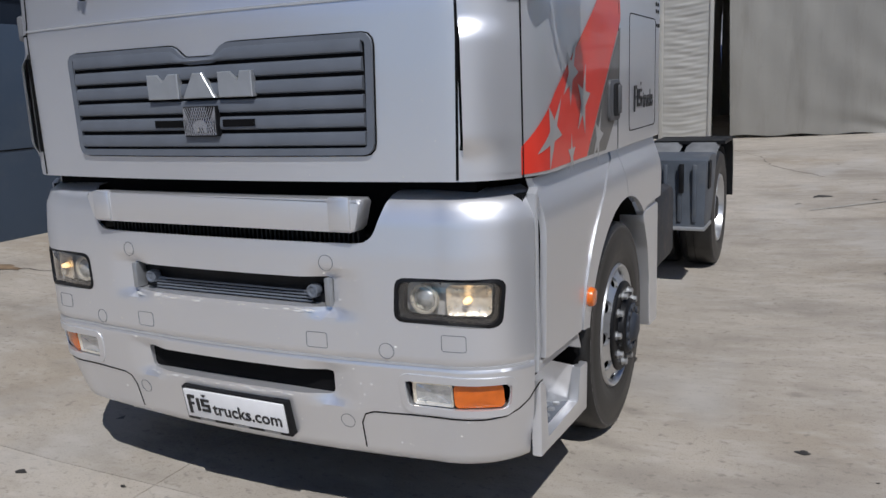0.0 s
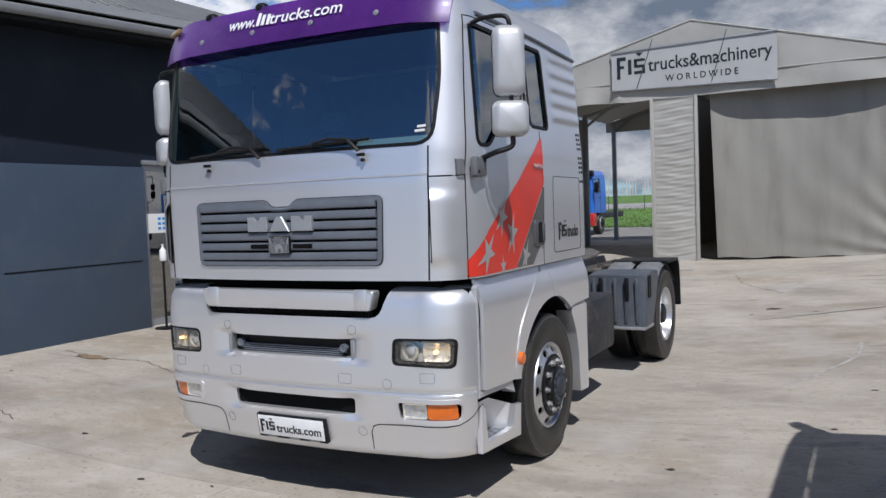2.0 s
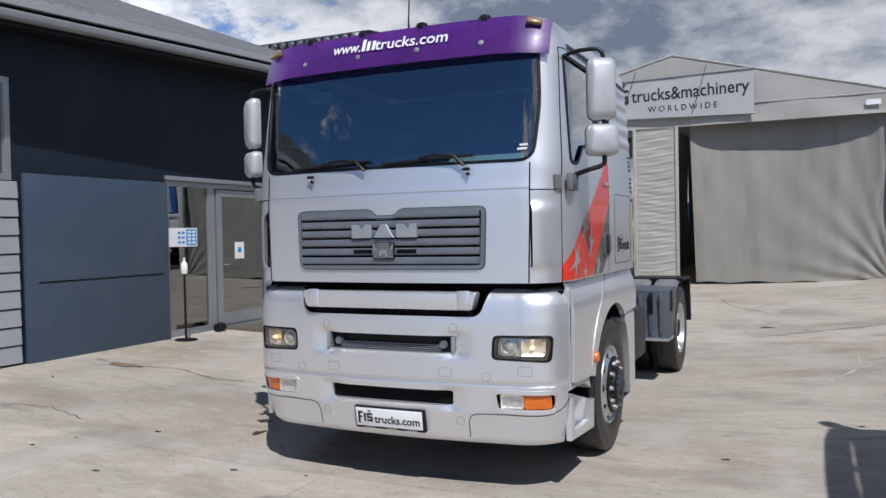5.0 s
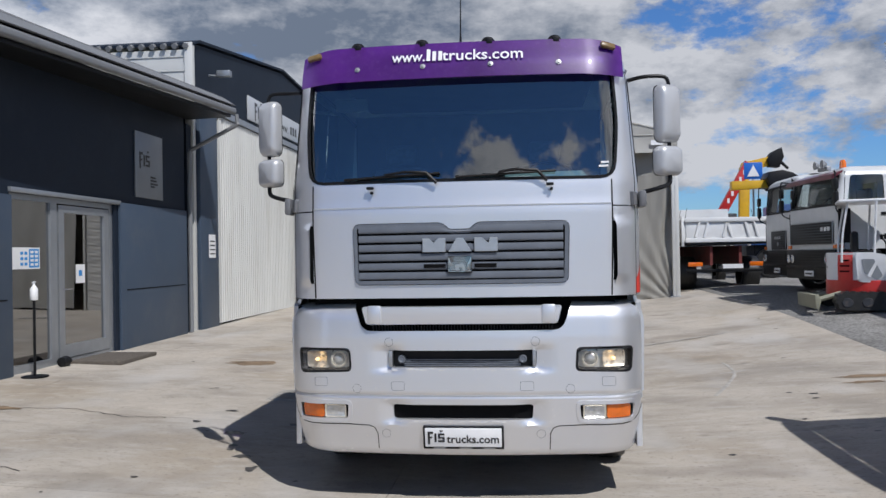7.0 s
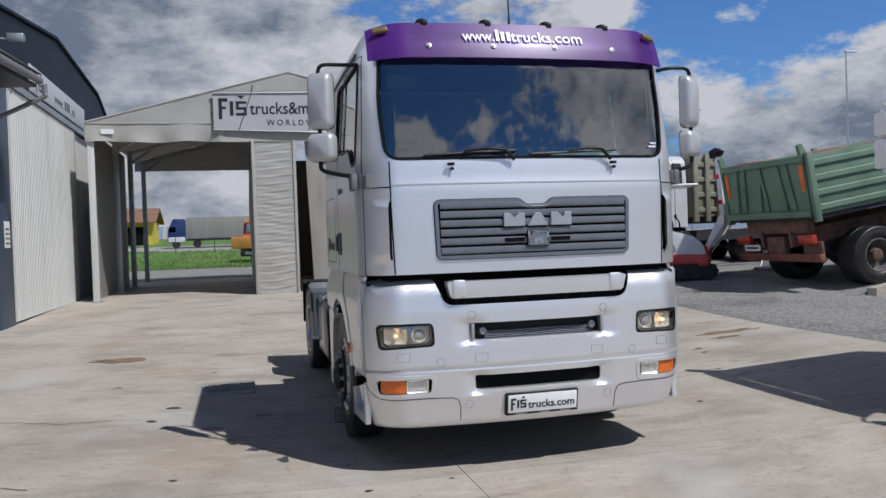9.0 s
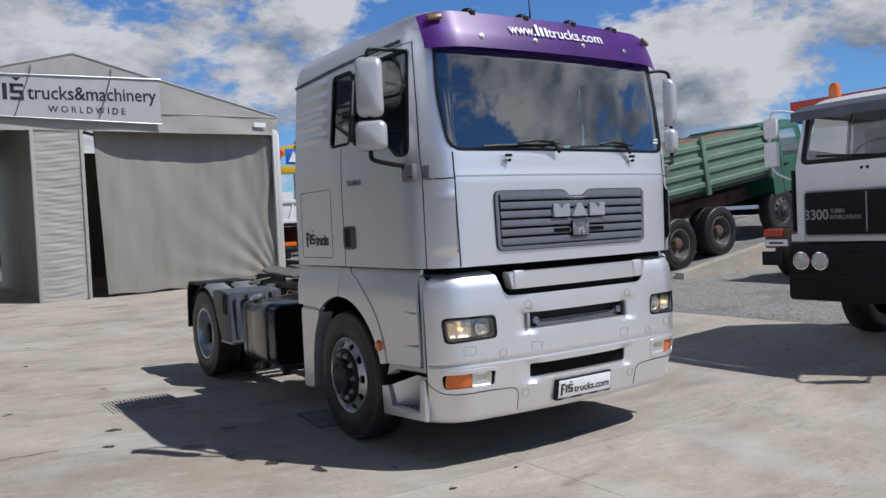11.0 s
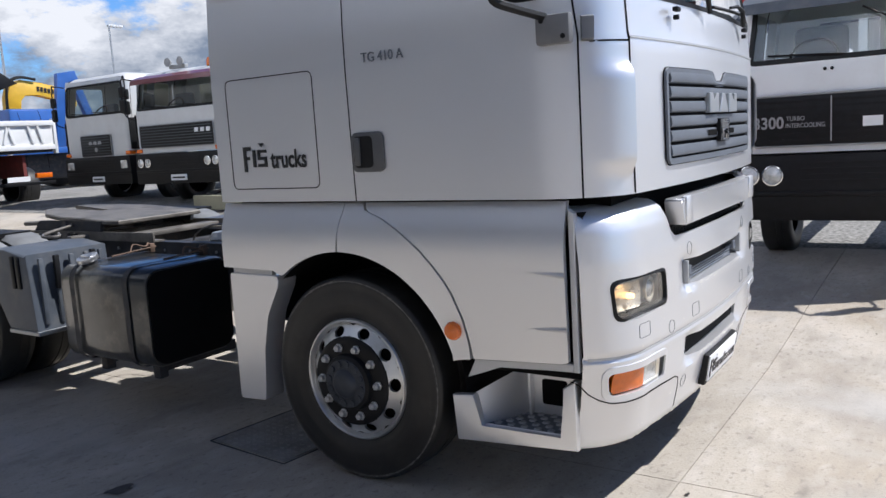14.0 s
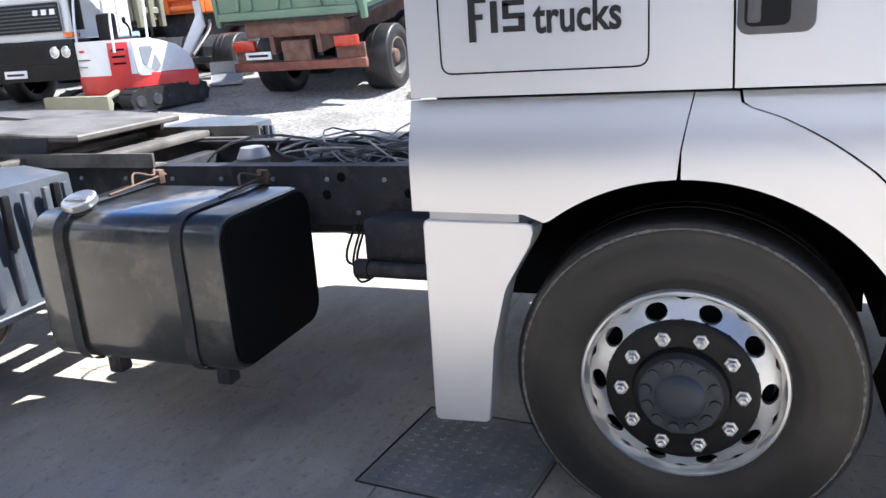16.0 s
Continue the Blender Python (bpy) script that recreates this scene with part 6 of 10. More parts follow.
# air dryer, pipe and loose cables under the frame rail ahead of the tank
bm = B()
box(bm, -0.62, -0.44, 2.32, 2.80, 0.66, 0.86, 0.02)
part("valve_block", bm, CHASSIS, tractor)
bm = B()
lathe(bm, [(0.50, 0.0), (0.505, 0.06), (0.53, 0.072), (0.66, 0.072), (0.68, 0.05)], 20, "z", (-0.52, 2.48, 0))
part("air_dryer", bm, CHASSIS, tractor)
bm = B()
tube(bm, [(-0.66, 2.30, 0.655), (-0.66, 2.78, 0.660)], 0.034, 12)
tube(bm, [(-0.66, 2.76, 0.660), (-0.66, 2.82, 0.660)], 0.043, 12)
part("pipe", bm, CHASSIS, tractor)
for k, (dy, drop) in enumerate(((0.0, 0.16), (0.05, 0.12), (0.02, 0.20))):
    bm = B()
    tube(bm, bend([(-0.46, 2.86 + dy, 0.80), (-0.50, 2.90 + dy, 0.72 - drop * 0.4), (-0.55, 2.84 + dy, 0.76 - drop), (-0.52, 2.76, 0.74 - drop * 0.5), (-0.48, 2.72, 0.80)], 6), 0.006, 5)
    part("cable", bm, BLACK, tractor)
bm = B()
box(bm, -0.432, -0.421, 2.36, 2.58, 0.80, 1.02, 0.004)
part("rail_plate", bm, bpy.data.materials["rusty_clamp"], tractor, "rusty doubling plate on the frame rail")
for y, z in ((2.66, 0.93), (2.98, 1.0), (3.06, 0.92)):
    bm = B()
    lathe(bm, [(-0.4205, 0.022), (-0.4215, 0.022), (-0.4215, 0.0)], 12, "x", (0, y, z))
    part("rail_hole", bm, DARK, tractor)

# rear mudguards: ribbed front box, top cover, rear end
for s in (-1, 1):
    mg = thing("mudguard", "", "")
    mg.parent = tractor
    bm = B()
    x0, x1 = sorted((s * 0.60, s * 1.225))
    prism(bm, [(4.30, 0.52), (4.66, 0.52), (4.80, 0.80), (4.92, 0.98), (4.90, 1.08), (4.62, 1.09), (4.34, 1.06)], "x", x0, x1, 0.02)
    part("front_box", bm, GREYPL, mg, "slate grey ribbed plastic box")
    for k in range(5):
        bm = B()
        x = x0 + 0.08 + k * 0.115
        box(bm, x - 0.018, x + 0.018, 4.285, 4.312, 0.56, 1.03, 0.008)
        part("rib", bm, GREYPL, mg)
    bm = B()
    box(bm, x0 - 0.004, x1 + 0.004, 4.28, 4.66, 0.492, 0.522, 0.006)
    part("edge_strip", bm, POLE, mg)
    for k in (0.25, 0.7):
        bm = B()
        box(bm, s * (0.60 + 0.625 * k) - 0.02, s * (0.60 + 0.625 * k) + 0.02, 4.27, 4.30, 0.80, 1.04, 0.008)
        part("latch", bm, BLACK, mg)
        bm = B()
        box(bm, *sorted((s * 1.222, s * 1.24)), 4.38 + 0.15 * k, 4.42 + 0.15 * k, 0.82, 1.05, 0.006)
        part("latch", bm, BLACK, mg)
    bm = B()
    for wx0, wx1 in ((0.585, 0.87), (0.915, 1.20)):
        rows = []
        for a in range(38, 133, 5):
            cy, cz = RY + 0.60 * math.cos(radians(a)), WR + 0.60 * math.sin(radians(a))
            rows.append([bm.verts.new((s * xx, cy, cz + dz)) for xx, dz in ((wx0, -0.02), (wx0 + 0.04, 0.01), (wx1 - 0.04, 0.01), (wx1, -0.03))])
        for a, b in zip(rows, rows[1:]):
            for k in range(3):
                bm.faces.new((a[k], b[k], b[k + 1], a[k + 1]))
    part("top_cover", bm, mat("dusty_slate", (0.17, 0.175, 0.18), 0.65, 0, 0.2, 8, 0.1, 60) if s < 0 else bpy.data.materials["dusty_slate"], mg, "dusty grey wheel cover", smooth=50)
    bm = B()
    rows = []
    for a in (40, 30, 20, 12):
        rows.append((RY + 0.63 * math.cos(radians(a)), WR + 0.63 * math.sin(radians(a))))
    pts = [(5.30, 1.145), (5.86, 1.145)] + [(5.93, 1.06), (5.965, 0.86), (5.985, 0.56), (5.955, 0.56), (5.93, 0.86), (5.90, 1.03), (5.83, 1.115), (5.30, 1.115)]
    prism(bm, pts, "x", x0, x1 + 0.02 * s)
    part("rear_flap", bm, BLACK, mg)

# fifth wheel coupling and deck clutter
fifth = thing("fifth_wheel", "", "")
fifth.parent = tractor
GREASE = mat("greasy_steel", (0.15, 0.138, 0.122), 0.55, 0.2, 0.35, 6, 0.25, 40, dirt=(0.05, 0.043, 0.036), dirt_amt=0.85, dscale=5)
bm = B()
pl = [(-0.44, 4.55), (-0.40, 4.45), (0.40, 4.45), (0.44, 4.55), (0.46, 5.15), (0.40, 5.45), (0.22, 5.75), (0.10, 5.80), (0.045, 5.2), (-0.045, 5.2), (-0.10, 5.80), (-0.22, 5.75), (-0.40, 5.45), (-0.46, 5.15)]
prism(bm, pl, "z", 1.20, 1.235, 0.008, 1)
bmesh.ops.rotate(bm, verts=bm.verts, cent=(0, 5.1, 1.2), matrix=Matrix.Rotation(radians(3), 3, "X"))
part("top_plate", bm, GREASE, fifth, "greasy steel coupling plate")
for s in (-1, 1):
    bm = B()
    prism(bm, [(4.85, 1.05), (5.35, 1.05), (5.2, 1.19), (5.0, 1.19)], "x", s * 0.36, s * 0.42)
    part("pedestal", bm, CHASSIS, fifth)
for s in (-1, 1):
    bm = B()
    prism(bm, [(s * 0.12, 5.74), (s * 0.22, 5.72), (s * 0.30, 5.98), (s * 0.22, 6.02)], "z", 1.13, 1.165, 0.008, 1)
    part("ramp_plate", bm, GREASE, fifth)
    bm = B()
    tube(bm, [(s * 0.30, 5.08, 1.165), (s * 0.47, 5.08, 1.165)], 0.035, 12)
    part("pivot_pin", bm, CHASSIS, fifth)
    for y in (4.90, 5.00, 5.16, 5.28):
        bm = B()
        lathe(bm, [(1.062, 0.022), (1.085, 0.022), (1.087, 0.014), (1.11, 0.014), (1.112, 0.0)], 6, "z", (s * 0.49, y, 0))
        part("bolt", bm, GREASE, fifth)
    bm = B()
    prism(bm, [(4.62, 1.11), (5.55, 1.11), (5.45, 1.20), (4.60, 1.20)], "x", s * 0.425, s * 0.455)
    part("plate_skirt", bm, CHASSIS, fifth)
bm = B()
prism(bm, rounded(-0.10, 0.10, 4.98, 5.26, 0.07), "z", 1.16, 1.212)
part("locking_jaw", bm, CHASSIS, fifth, "greasy dark locking jaw")
bm = B()
box(bm, -0.62, 0.62, 4.75, 4.82, 1.06, 1.10, 0.01)
box(bm, -0.62, 0.62, 5.40, 5.47, 1.06, 1.10, 0.01)
part("mounting_bar", bm, GREASE, fifth)
bm = B()
tube(bm, bend([(-0.40, 5.0, 1.17), (-0.6, 4.95, 1.15), (-0.75, 4.9, 1.13), (-0.8, 4.8, 1.12), (-0.72, 4.75, 1.12), (-0.66, 4.85, 1.13)], 5), 0.012)
part("release_handle", bm, GREASE, fifth)
for s in (-1, 1):
    bm = B()
    prism(bm, [(s * 0.47, 1.052), (s * 0.37, 1.052), (s * 0.37, 1.062), (s * 0.455, 1.062), (s * 0.455, 1.12), (s * 0.47, 1.12)], "y", 3.95, 5.95)
    part("sub_frame", bm, GREASE, tractor, "grimy steel angle along the frame")
bm = B()
box(bm, -0.45, 0.45, 4.28, 4.42, 1.06, 1.10, 0.01)
part("cross_plate", bm, GREASE, tractor)
HOSE = mat("hose_grey", (0.10, 0.10, 0.105), 0.5, 0, 0.3, 20)
for k in range(24):
    # loose coils sagging between the rails
    bm = B()
    cx, cy = rng.uniform(-0.14, 0.14), rng.uniform(2.65, 3.45)
    ra, rb, ph = rng.uniform(0.10, 0.26), rng.uniform(0.18, 0.50), rng.uniform(0, 6.28)
    sweep, lift = rng.uniform(2.6, 5.6), rng.uniform(1.00, 1.08)
    hump = 0.10 if k % 5 == 0 else 0.04
    pts = []
    for q in range(15):
        a = ph + sweep * q / 14
        pts.append((max(-0.34, min(0.34, cx + ra * math.cos(a))), cy + rb * math.sin(a), lift + hump * math.sin(a * 1.7 + k)))
    tube(bm, pts, 0.0065 if k % 2 else 0.0045, 6)
    part("air_hose", bm, HOSE if k % 2 else POLE, tractor, smooth=60)
bm = B()
lathe(bm, [(0.98, 0.07), (1.04, 0.085), (1.09, 0.06), (1.10, 0.0)], 16, "z", (-0.12, 3.62, 0))
part("valve", bm, POLE, tractor)


# ---- office building beside the yard ----
WX = -6.40  # wall face
building = thing("office_wall", "anthracite office building with glass entrance and deep eaves", "building", kind="structure")


def plate_with_hole(bm, y0, y1, z0, z1, holes, x0, x1):
    """A wall slab from x0 to x1 with openings given as (y0, y1, z0, z1), none overlapping."""
    cuts_y = sorted({y0, y1, *[h[0] for h in holes], *[h[1] for h in holes]})
    cuts_z = sorted({z0, z1, *[h[2] for h in holes], *[h[3] for h in holes]})
    for a, b in zip(cuts_y, cuts_y[1:]):
        for c, d in zip(cuts_z, cuts_z[1:]):
            my, mz = (a + b) / 2, (c + d) / 2
            if not any(h[0] < my < h[1] and h[2] < mz < h[3] for h in holes):
                box(bm, x0, x1, a, b, c, d)
    bmesh.ops.remove_doubles(bm, verts=bm.verts, dist=0.0005)
    return bm


bm = B()
plate_with_hole(bm, -14.0, 10.15, -0.2, 4.80, [(4.60, 7.35, -0.2, 2.66), (0.45, 1.95, 2.52, 3.8)], WX - 0.25, WX)
for v in bm.verts:
    if v.co.z > 4.7:
        v.co.z = 4.70 + 0.031 * (max(v.co.y, -2.0) - 10.3)
part("wall", bm, SLATE, building, "dark anthracite rendered wall")
bm = B()
prism(bm, [(-14, -0.2), (WX - 0.25, -0.2), (WX - 0.25, 4.95), (-9.0, 5.98), (-14, 4.82)], "y", 9.95, 10.15)
part("wall", bm, SLATE, building)
bm = B()
box(bm, -14, -13.8, -14, 10.15, -0.2, 4.75)
part("wall", bm, SLATE, building)
for y0, y1, z1 in ((2.10, 4.58, 2.62), (7.47, 10.12, 2.70)):
    bm = B()
    prism(bm, [(y0, 0.0), (y1, 0.0), (y1, z1), (y0, z1)], "x", WX + 0.003, WX + 0.055, 0.006)
    part("panel", bm, SLATE2, building, "smooth slate-blue cladding panel")
    bm = B()
    box(bm, WX + 0.055, WX + 0.062, y0 + 0.18, y1 - 0.12, 1.21, 1.225)
    part("panel_gap", bm, DARK, building)
# pale boarded bay and window
BOARDS = mat("pale_boards", (0.33, 0.34, 0.36), 0.5, 0, 0.05, 3)
# boards run on unseen past the bay, added to brighten the tractor's side
for k in range(10):
    bm = B()
    z = 0.22 + 0.23 * k
    prism(bm, [(WX + 0.004, z), (WX + 0.05, z + 0.01), (WX + 0.035, z + 0.215), (WX + 0.004, z + 0.222)], "y", -13.9, 2.02)
    part("board", bm, BOARDS, building)
bm = B()
plate_with_hole(bm, 0.45, 1.95, 2.52, 3.8, [(0.53, 1.87, 2.60, 3.72)], WX - 0.06, WX + 0.03)
window = part("window_frame", bm, ALU, building)
bm = B()
box(bm, WX - 0.03, WX - 0.02, 0.53, 1.87, 2.60, 3.72)
DOORGLASS = glass("door_glass", (0.30, 0.36, 0.38))
for node in DOORGLASS.node_tree.nodes:
    if node.type == "MATH":
        node.inputs[1].default_value, node.inputs[2].default_value = 2.4, 0.22
part("pane", bm, DOORGLASS, window)
# room behind the glass; its dimness is put into the surface colour
INNER = mat("shade_toned_interior", (0.035, 0.036, 0.038), 0.9, 0, 0.2, 2)
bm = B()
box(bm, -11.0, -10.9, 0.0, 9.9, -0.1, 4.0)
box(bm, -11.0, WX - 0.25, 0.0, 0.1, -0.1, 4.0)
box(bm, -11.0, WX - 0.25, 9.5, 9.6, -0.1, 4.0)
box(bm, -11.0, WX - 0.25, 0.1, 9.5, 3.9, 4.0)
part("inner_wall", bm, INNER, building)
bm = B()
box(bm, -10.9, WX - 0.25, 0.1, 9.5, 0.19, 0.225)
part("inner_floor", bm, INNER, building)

# roof with eaves, edge strip and gutter; the eave falls and recedes towards the street
def eave(bm):
    for v in bm.verts:
        w = max(0.0, min(1.0, (v.co.x - (-9.0)) / (3.60)))
        d = max(v.co.y, -2.0) - 10.3
        v.co.x += 0.046 * d * w
        v.co.z += 0.035 * d * w
    return bm


def along(profile):
    """A profile of (x, z) drawn along the eave in short lengths."""
    bm = B()
    for y0, y1 in zip((-14.2, -2.0, 4.0), (-2.0, 4.0, 10.32)):
        prism(bm, profile, "y", y0, y1)
    return eave(bm)


part("roof", along([(-5.60, 4.985), (-9.0, 6.19), (-14.2, 4.99), (-14.2, 4.84), (-9.0, 6.04), (-5.60, 4.84)]), ROOFG, building, "grey profiled sheet roof")
bm = B()
for k in range(118):
    y = -13.9 + k * 0.205
    prism(bm, [(-5.66, 5.004), (-9.0, 6.19), (-9.0, 6.214), (-5.66, 5.028)], "y", y, y + 0.05)
part("roof_rib", eave(bm), ROOFG, building)
part("edge_strip", along([(-5.37, 4.835), (-5.62, 5.0), (-5.66, 5.003), (-5.60, 4.86), (-5.40, 4.825)]), GUTTER, building, "smooth grey sheet along the roof edge")
part("shadow_gap", along([(-5.47, 4.77), (-5.44, 4.77), (-5.44, 4.825), (-5.47, 4.825)]), DARK, building)
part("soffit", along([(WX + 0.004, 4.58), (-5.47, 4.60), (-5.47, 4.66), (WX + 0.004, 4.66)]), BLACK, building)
part("gutter", along(rounded(-5.47, -5.355, 4.655, 4.785, 0.045)), GUTTER, building, "grey metal gutter")
bm = B()
tube(bm, bend([(-5.32, 10.25, 4.64), (-5.32, 10.25, 4.46), (-5.38, 10.26, 4.40), (-6.25, 10.29, 3.98), (-6.33, 10.29, 3.93), (-6.335, 10.29, 3.80)], 4), 0.042)
tube(bm, [(-6.34, 10.28, 3.9), (-6.34, 10.28, 0.25)], 0.045)
part("downpipe", bm, GUTTER, building)

# glass entrance
entrance = thing("glass_entrance", "grey aluminium glass double door of the office", "door", kind="structure")
bm = B()
plate_with_hole(bm, 4.60, 7.35, 0.19, 2.66, [(4.70, 5.60, 0.30, 2.58), (5.80, 6.05, 0.19, 0.2), (5.76, 7.25, 0.26, 2.58)], WX - 0.12, WX - 0.04)
part("door_frame", bm, ALU, entrance)
bm = B()
box(bm, WX - 0.05, WX + 0.05, 4.58, 7.5, 2.662, 2.73, 0.01)
part("lintel", bm, ALU, entrance)
bm = B()
box(bm, WX - 0.085, WX - 0.075, 4.70, 5.60, 0.30, 2.58)
part("pane", bm, DOORGLASS, entrance)
leaf = None
bm = B()
plate_with_hole(bm, 5.79, 7.22, 0.27, 2.56, [(5.93, 7.08, 0.46, 2.45)], WX - 0.11, WX - 0.03)
leaf = part("door_leaf", bm, ALU, entrance)
bm = B()
box(bm, WX - 0.075, WX - 0.065, 5.93, 7.08, 0.46, 2.45)
part("pane", bm, DOORGLASS, leaf)
bm = B()
tube(bm, [(WX - 0.03, 5.88, 1.3), (WX + 0.04, 5.88, 1.3), (WX + 0.04, 6.02, 1.3)], 0.011)
part("door_handle", bm, CHROME, leaf)
notice = thing("notice_poster", "blue and white information sheet on the glass", "poster")
bm = B()
box(bm, WX - 0.03, WX - 0.026, 4.60, 5.31, 1.62, 1.92)
part("sheet", bm, PAPER, notice)
bm = B()
box(bm, WX - 0.026, WX - 0.024, 5.06, 5.29, 1.64, 1.90)
part("print", bm, BLUE_INFO, notice)
for r in range(3):
    for c in range(2):
        bm = B()
        box(bm, WX - 0.026, WX - 0.023, 4.87 + c * 0.09, 4.93 + c * 0.09, 1.67 + r * 0.075, 1.71 + r * 0.075)
        part("print", bm, BLUE_INFO, notice)
for r in range(4):
    for c in range(2):
        bm = B()
        box(bm, WX - 0.0235, WX - 0.022, 5.09 + c * 0.1, 5.16 + c * 0.1, 1.665 + r * 0.058, 1.70 + r * 0.058)
        part("print", bm, PAPER, notice)
paper = thing("paper_notice", "small white paper taped inside the door glass", "notice")
bm = B()
box(bm, WX - 0.06, WX - 0.058, 6.28, 6.53, 1.38, 1.67)
part("sheet", bm, PAPER, paper)
bm = B()
box(bm, WX - 0.058, WX - 0.0565, 6.36, 6.45, 1.49, 1.58)
part("print", bm, BLUE_INFO, paper)
sign = thing("wall_sign", "pale metal company sign board on the dark wall", "sign")
bm = B()
box(bm, WX + 0.006, WX + 0.03, 8.05, 9.12, 2.84, 4.02, 0.004)
part("board", bm, mat("sign_grey", (0.24, 0.26, 0.28), 0.4, 0.3, 0.06, 3), sign)
bm = B()
logo(bm, facing(WX + 0.034, 8.20, 3.36, "left") @ pose(0, 0, 0), 0.30)
part("mark", bm, INK, sign)
bm = B()
for z, l in ((3.22, 0.20), (3.16, 0.24), (3.10, 0.28), (3.05, 0.16)):
    box(bm, WX + 0.03, WX + 0.033, 8.62, 8.62 + l, z, z + 0.03)
part("print", bm, INK, sign)

stand = thing("sanitiser_stand", "black floor stand with a white pump bottle by the entrance", "stand")
sy, sx = 4.60, -6.06
g0 = gz(sx, sy)
bm = B()
lathe(bm, [(g0, 0.17), (g0 + 0.015, 0.17), (g0 + 0.02, 0.15), (g0 + 0.02, 0.0)], 28, "z", (sx, sy, 0))
part("base", bm, BLACK, stand)
bm = B()
tube(bm, [(sx, sy, g0 + 0.02), (sx, sy, g0 + 1.02)], 0.018)
part("post", bm, BLACK, stand)
bm = B()
lathe(bm, [(g0 + 1.02, 0.045), (g0 + 1.03, 0.05), (g0 + 1.17, 0.05), (g0 + 1.2, 0.03), (g0 + 1.22, 0.016), (g0 + 1.25, 0.016), (g0 + 1.26, 0.03), (g0 + 1.27, 0.0)], 20, "z", (sx, sy, 0))
part("bottle", bm, PLATE, stand, "white pump bottle")
dmat = thing("door_mat", "flat dark brown fibre door mat on concrete", "mat")
bm = B()
za = gz(-5.95, 6.4)
box(bm, -6.36, -5.52, 5.85, 7.0, za - 0.02, za + 0.045, 0.008)
part("fibre", bm, WOODY, dmat)
stop = thing("door_stop", "small black object at the foot of the door", "door stop")
bm = B()
lathe(bm, [(-0.11, 0.03), (-0.1, 0.07), (0.02, 0.08), (0.1, 0.05), (0.12, 0.0)], 14, "y", (-6.25, 5.62, gz(-6.25, 5.6) + 0.07))
part("body", bm, BLACK, stop)

# ---- workshop hall ----
hall = thing("hall_wall", "tall grey workshop hall with a sliding sheet-metal door", "building", kind="structure")
bm = B()
prism(bm, [(10.32, -0.2), (24.5, -0.2), (24.5, 6.2), (23.0, 6.65), (16.9, 7.0), (10.95, 6.28), (10.66, 6.18), (10.66, 4.5), (10.32, 4.5)], "x", WX - 0.3, WX - 0.02)
part("wall", bm, SLATE, hall, "dark gable wall")
bm = B()
box(bm, WX - 0.018, WX + 0.09, 10.75, 11.70, 0.0, 5.0, 0.01)
part("pillar", bm, SLATE2, hall)
bm = B()
box(bm, WX - 0.018, WX + 0.12, 11.5, 20.4, 4.92, 5.06)
part("rail", bm, ALU, hall, "sliding door rail")


def corrugated(bm, y0, y1, z0, z1, x, pitch=0.135, depth=0.028):
    n = int((y1 - y0) / pitch)
    p = (y1 - y0) / n
    row = []
    for k in range(n):
        y = y0 + k * p
        row += [(x, y), (x, y + p * 0.36), (x + depth, y + p * 0.5), (x + depth, y + p * 0.86)]
    row.append((x, y1))
    a, b = [bm.verts.new((q[0], q[1], z0)) for q in row], [bm.verts.new((q[0], q[1], z1)) for q in row]
    for i in range(len(row) - 1):
        bm.faces.new((a[i], a[i + 1], b[i + 1], b[i]))
    return bm


sliding = thing("sliding_door", "cream corrugated sheet-metal sliding door, closed", "door", kind="structure")
bm = B()
corrugated(bm, 11.85, 18.2, 0.30, 4.90, WX + 0.06)
part("door_sheet", bm, SHEET, sliding, smooth=20)
bm = B()
box(bm, WX + 0.03, WX + 0.09, 18.2, 18.32, 0.3, 4.9)
box(bm, WX + 0.03, WX + 0.09, 11.78, 11.85, 0.3, 4.9)
part("door_frame", bm, SHEET, sliding)
second = thing("sliding_door", "cream corrugated sheet-metal sliding door leaf", "door", kind="structure")
bm = B()
corrugated(bm, 18.4, 21.4, 0.32, 4.88, WX + 0.0)
part("door_sheet", bm, SHEET, second, smooth=20)
sgn = thing("hall_sign", "long pale sign board with company mark under the gable", "sign")
bm = B()
box(bm, WX - 0.015, WX + 0.03, 13.95, 20.3, 5.20, 5.80, 0.004)
part("board", bm, mat("sign_pale", (0.50, 0.52, 0.54), 0.4, 0.1, 0.05, 2), sgn)
bm = B()
logo(bm, facing(WX + 0.034, 14.4, 5.24, "left"), 0.46)
part("mark", bm, INK, sgn)
words("www.", 0.34, INK, sgn, facing(WX + 0.033, 16.8, 5.34, "left"), width=1.0)
bm = B()
for k in range(3):
    box(bm, WX + 0.03, WX + 0.036, 17.5 + k * 0.24, 17.64 + k * 0.24, 5.34, 5.58)
part("mark", bm, INK, sgn)
words(".si", 0.34, INK, sgn, facing(WX + 0.033, 18.55, 5.34, "left"), width=0.5)
# roof edge and gable trim of the hall
bm = B()
pr = [(10.58, 6.18), (10.95, 6.32), (16.9, 7.06), (23.0, 6.72), (24.6, 6.25)]
prism(bm, pr + [(y, z + 0.06) for y, z in pr[::-1]], "x", -20, WX + 0.04)
part("roof", bm, SLATE, hall, "grey sheet roof")
bm = B()
for k in range(9):
    z = 4.75 + 0.15 * k
    prism(bm, [(WX - 0.03, z), (WX - 0.03, z + 0.15), (-14, z + 0.15), (-14, z)], "y", 10.595 + 0.02 * (k % 2), 10.655)
part("cladding", bm, SHEET, hall, "pale ribbed cladding above the office roof")
bm = B()
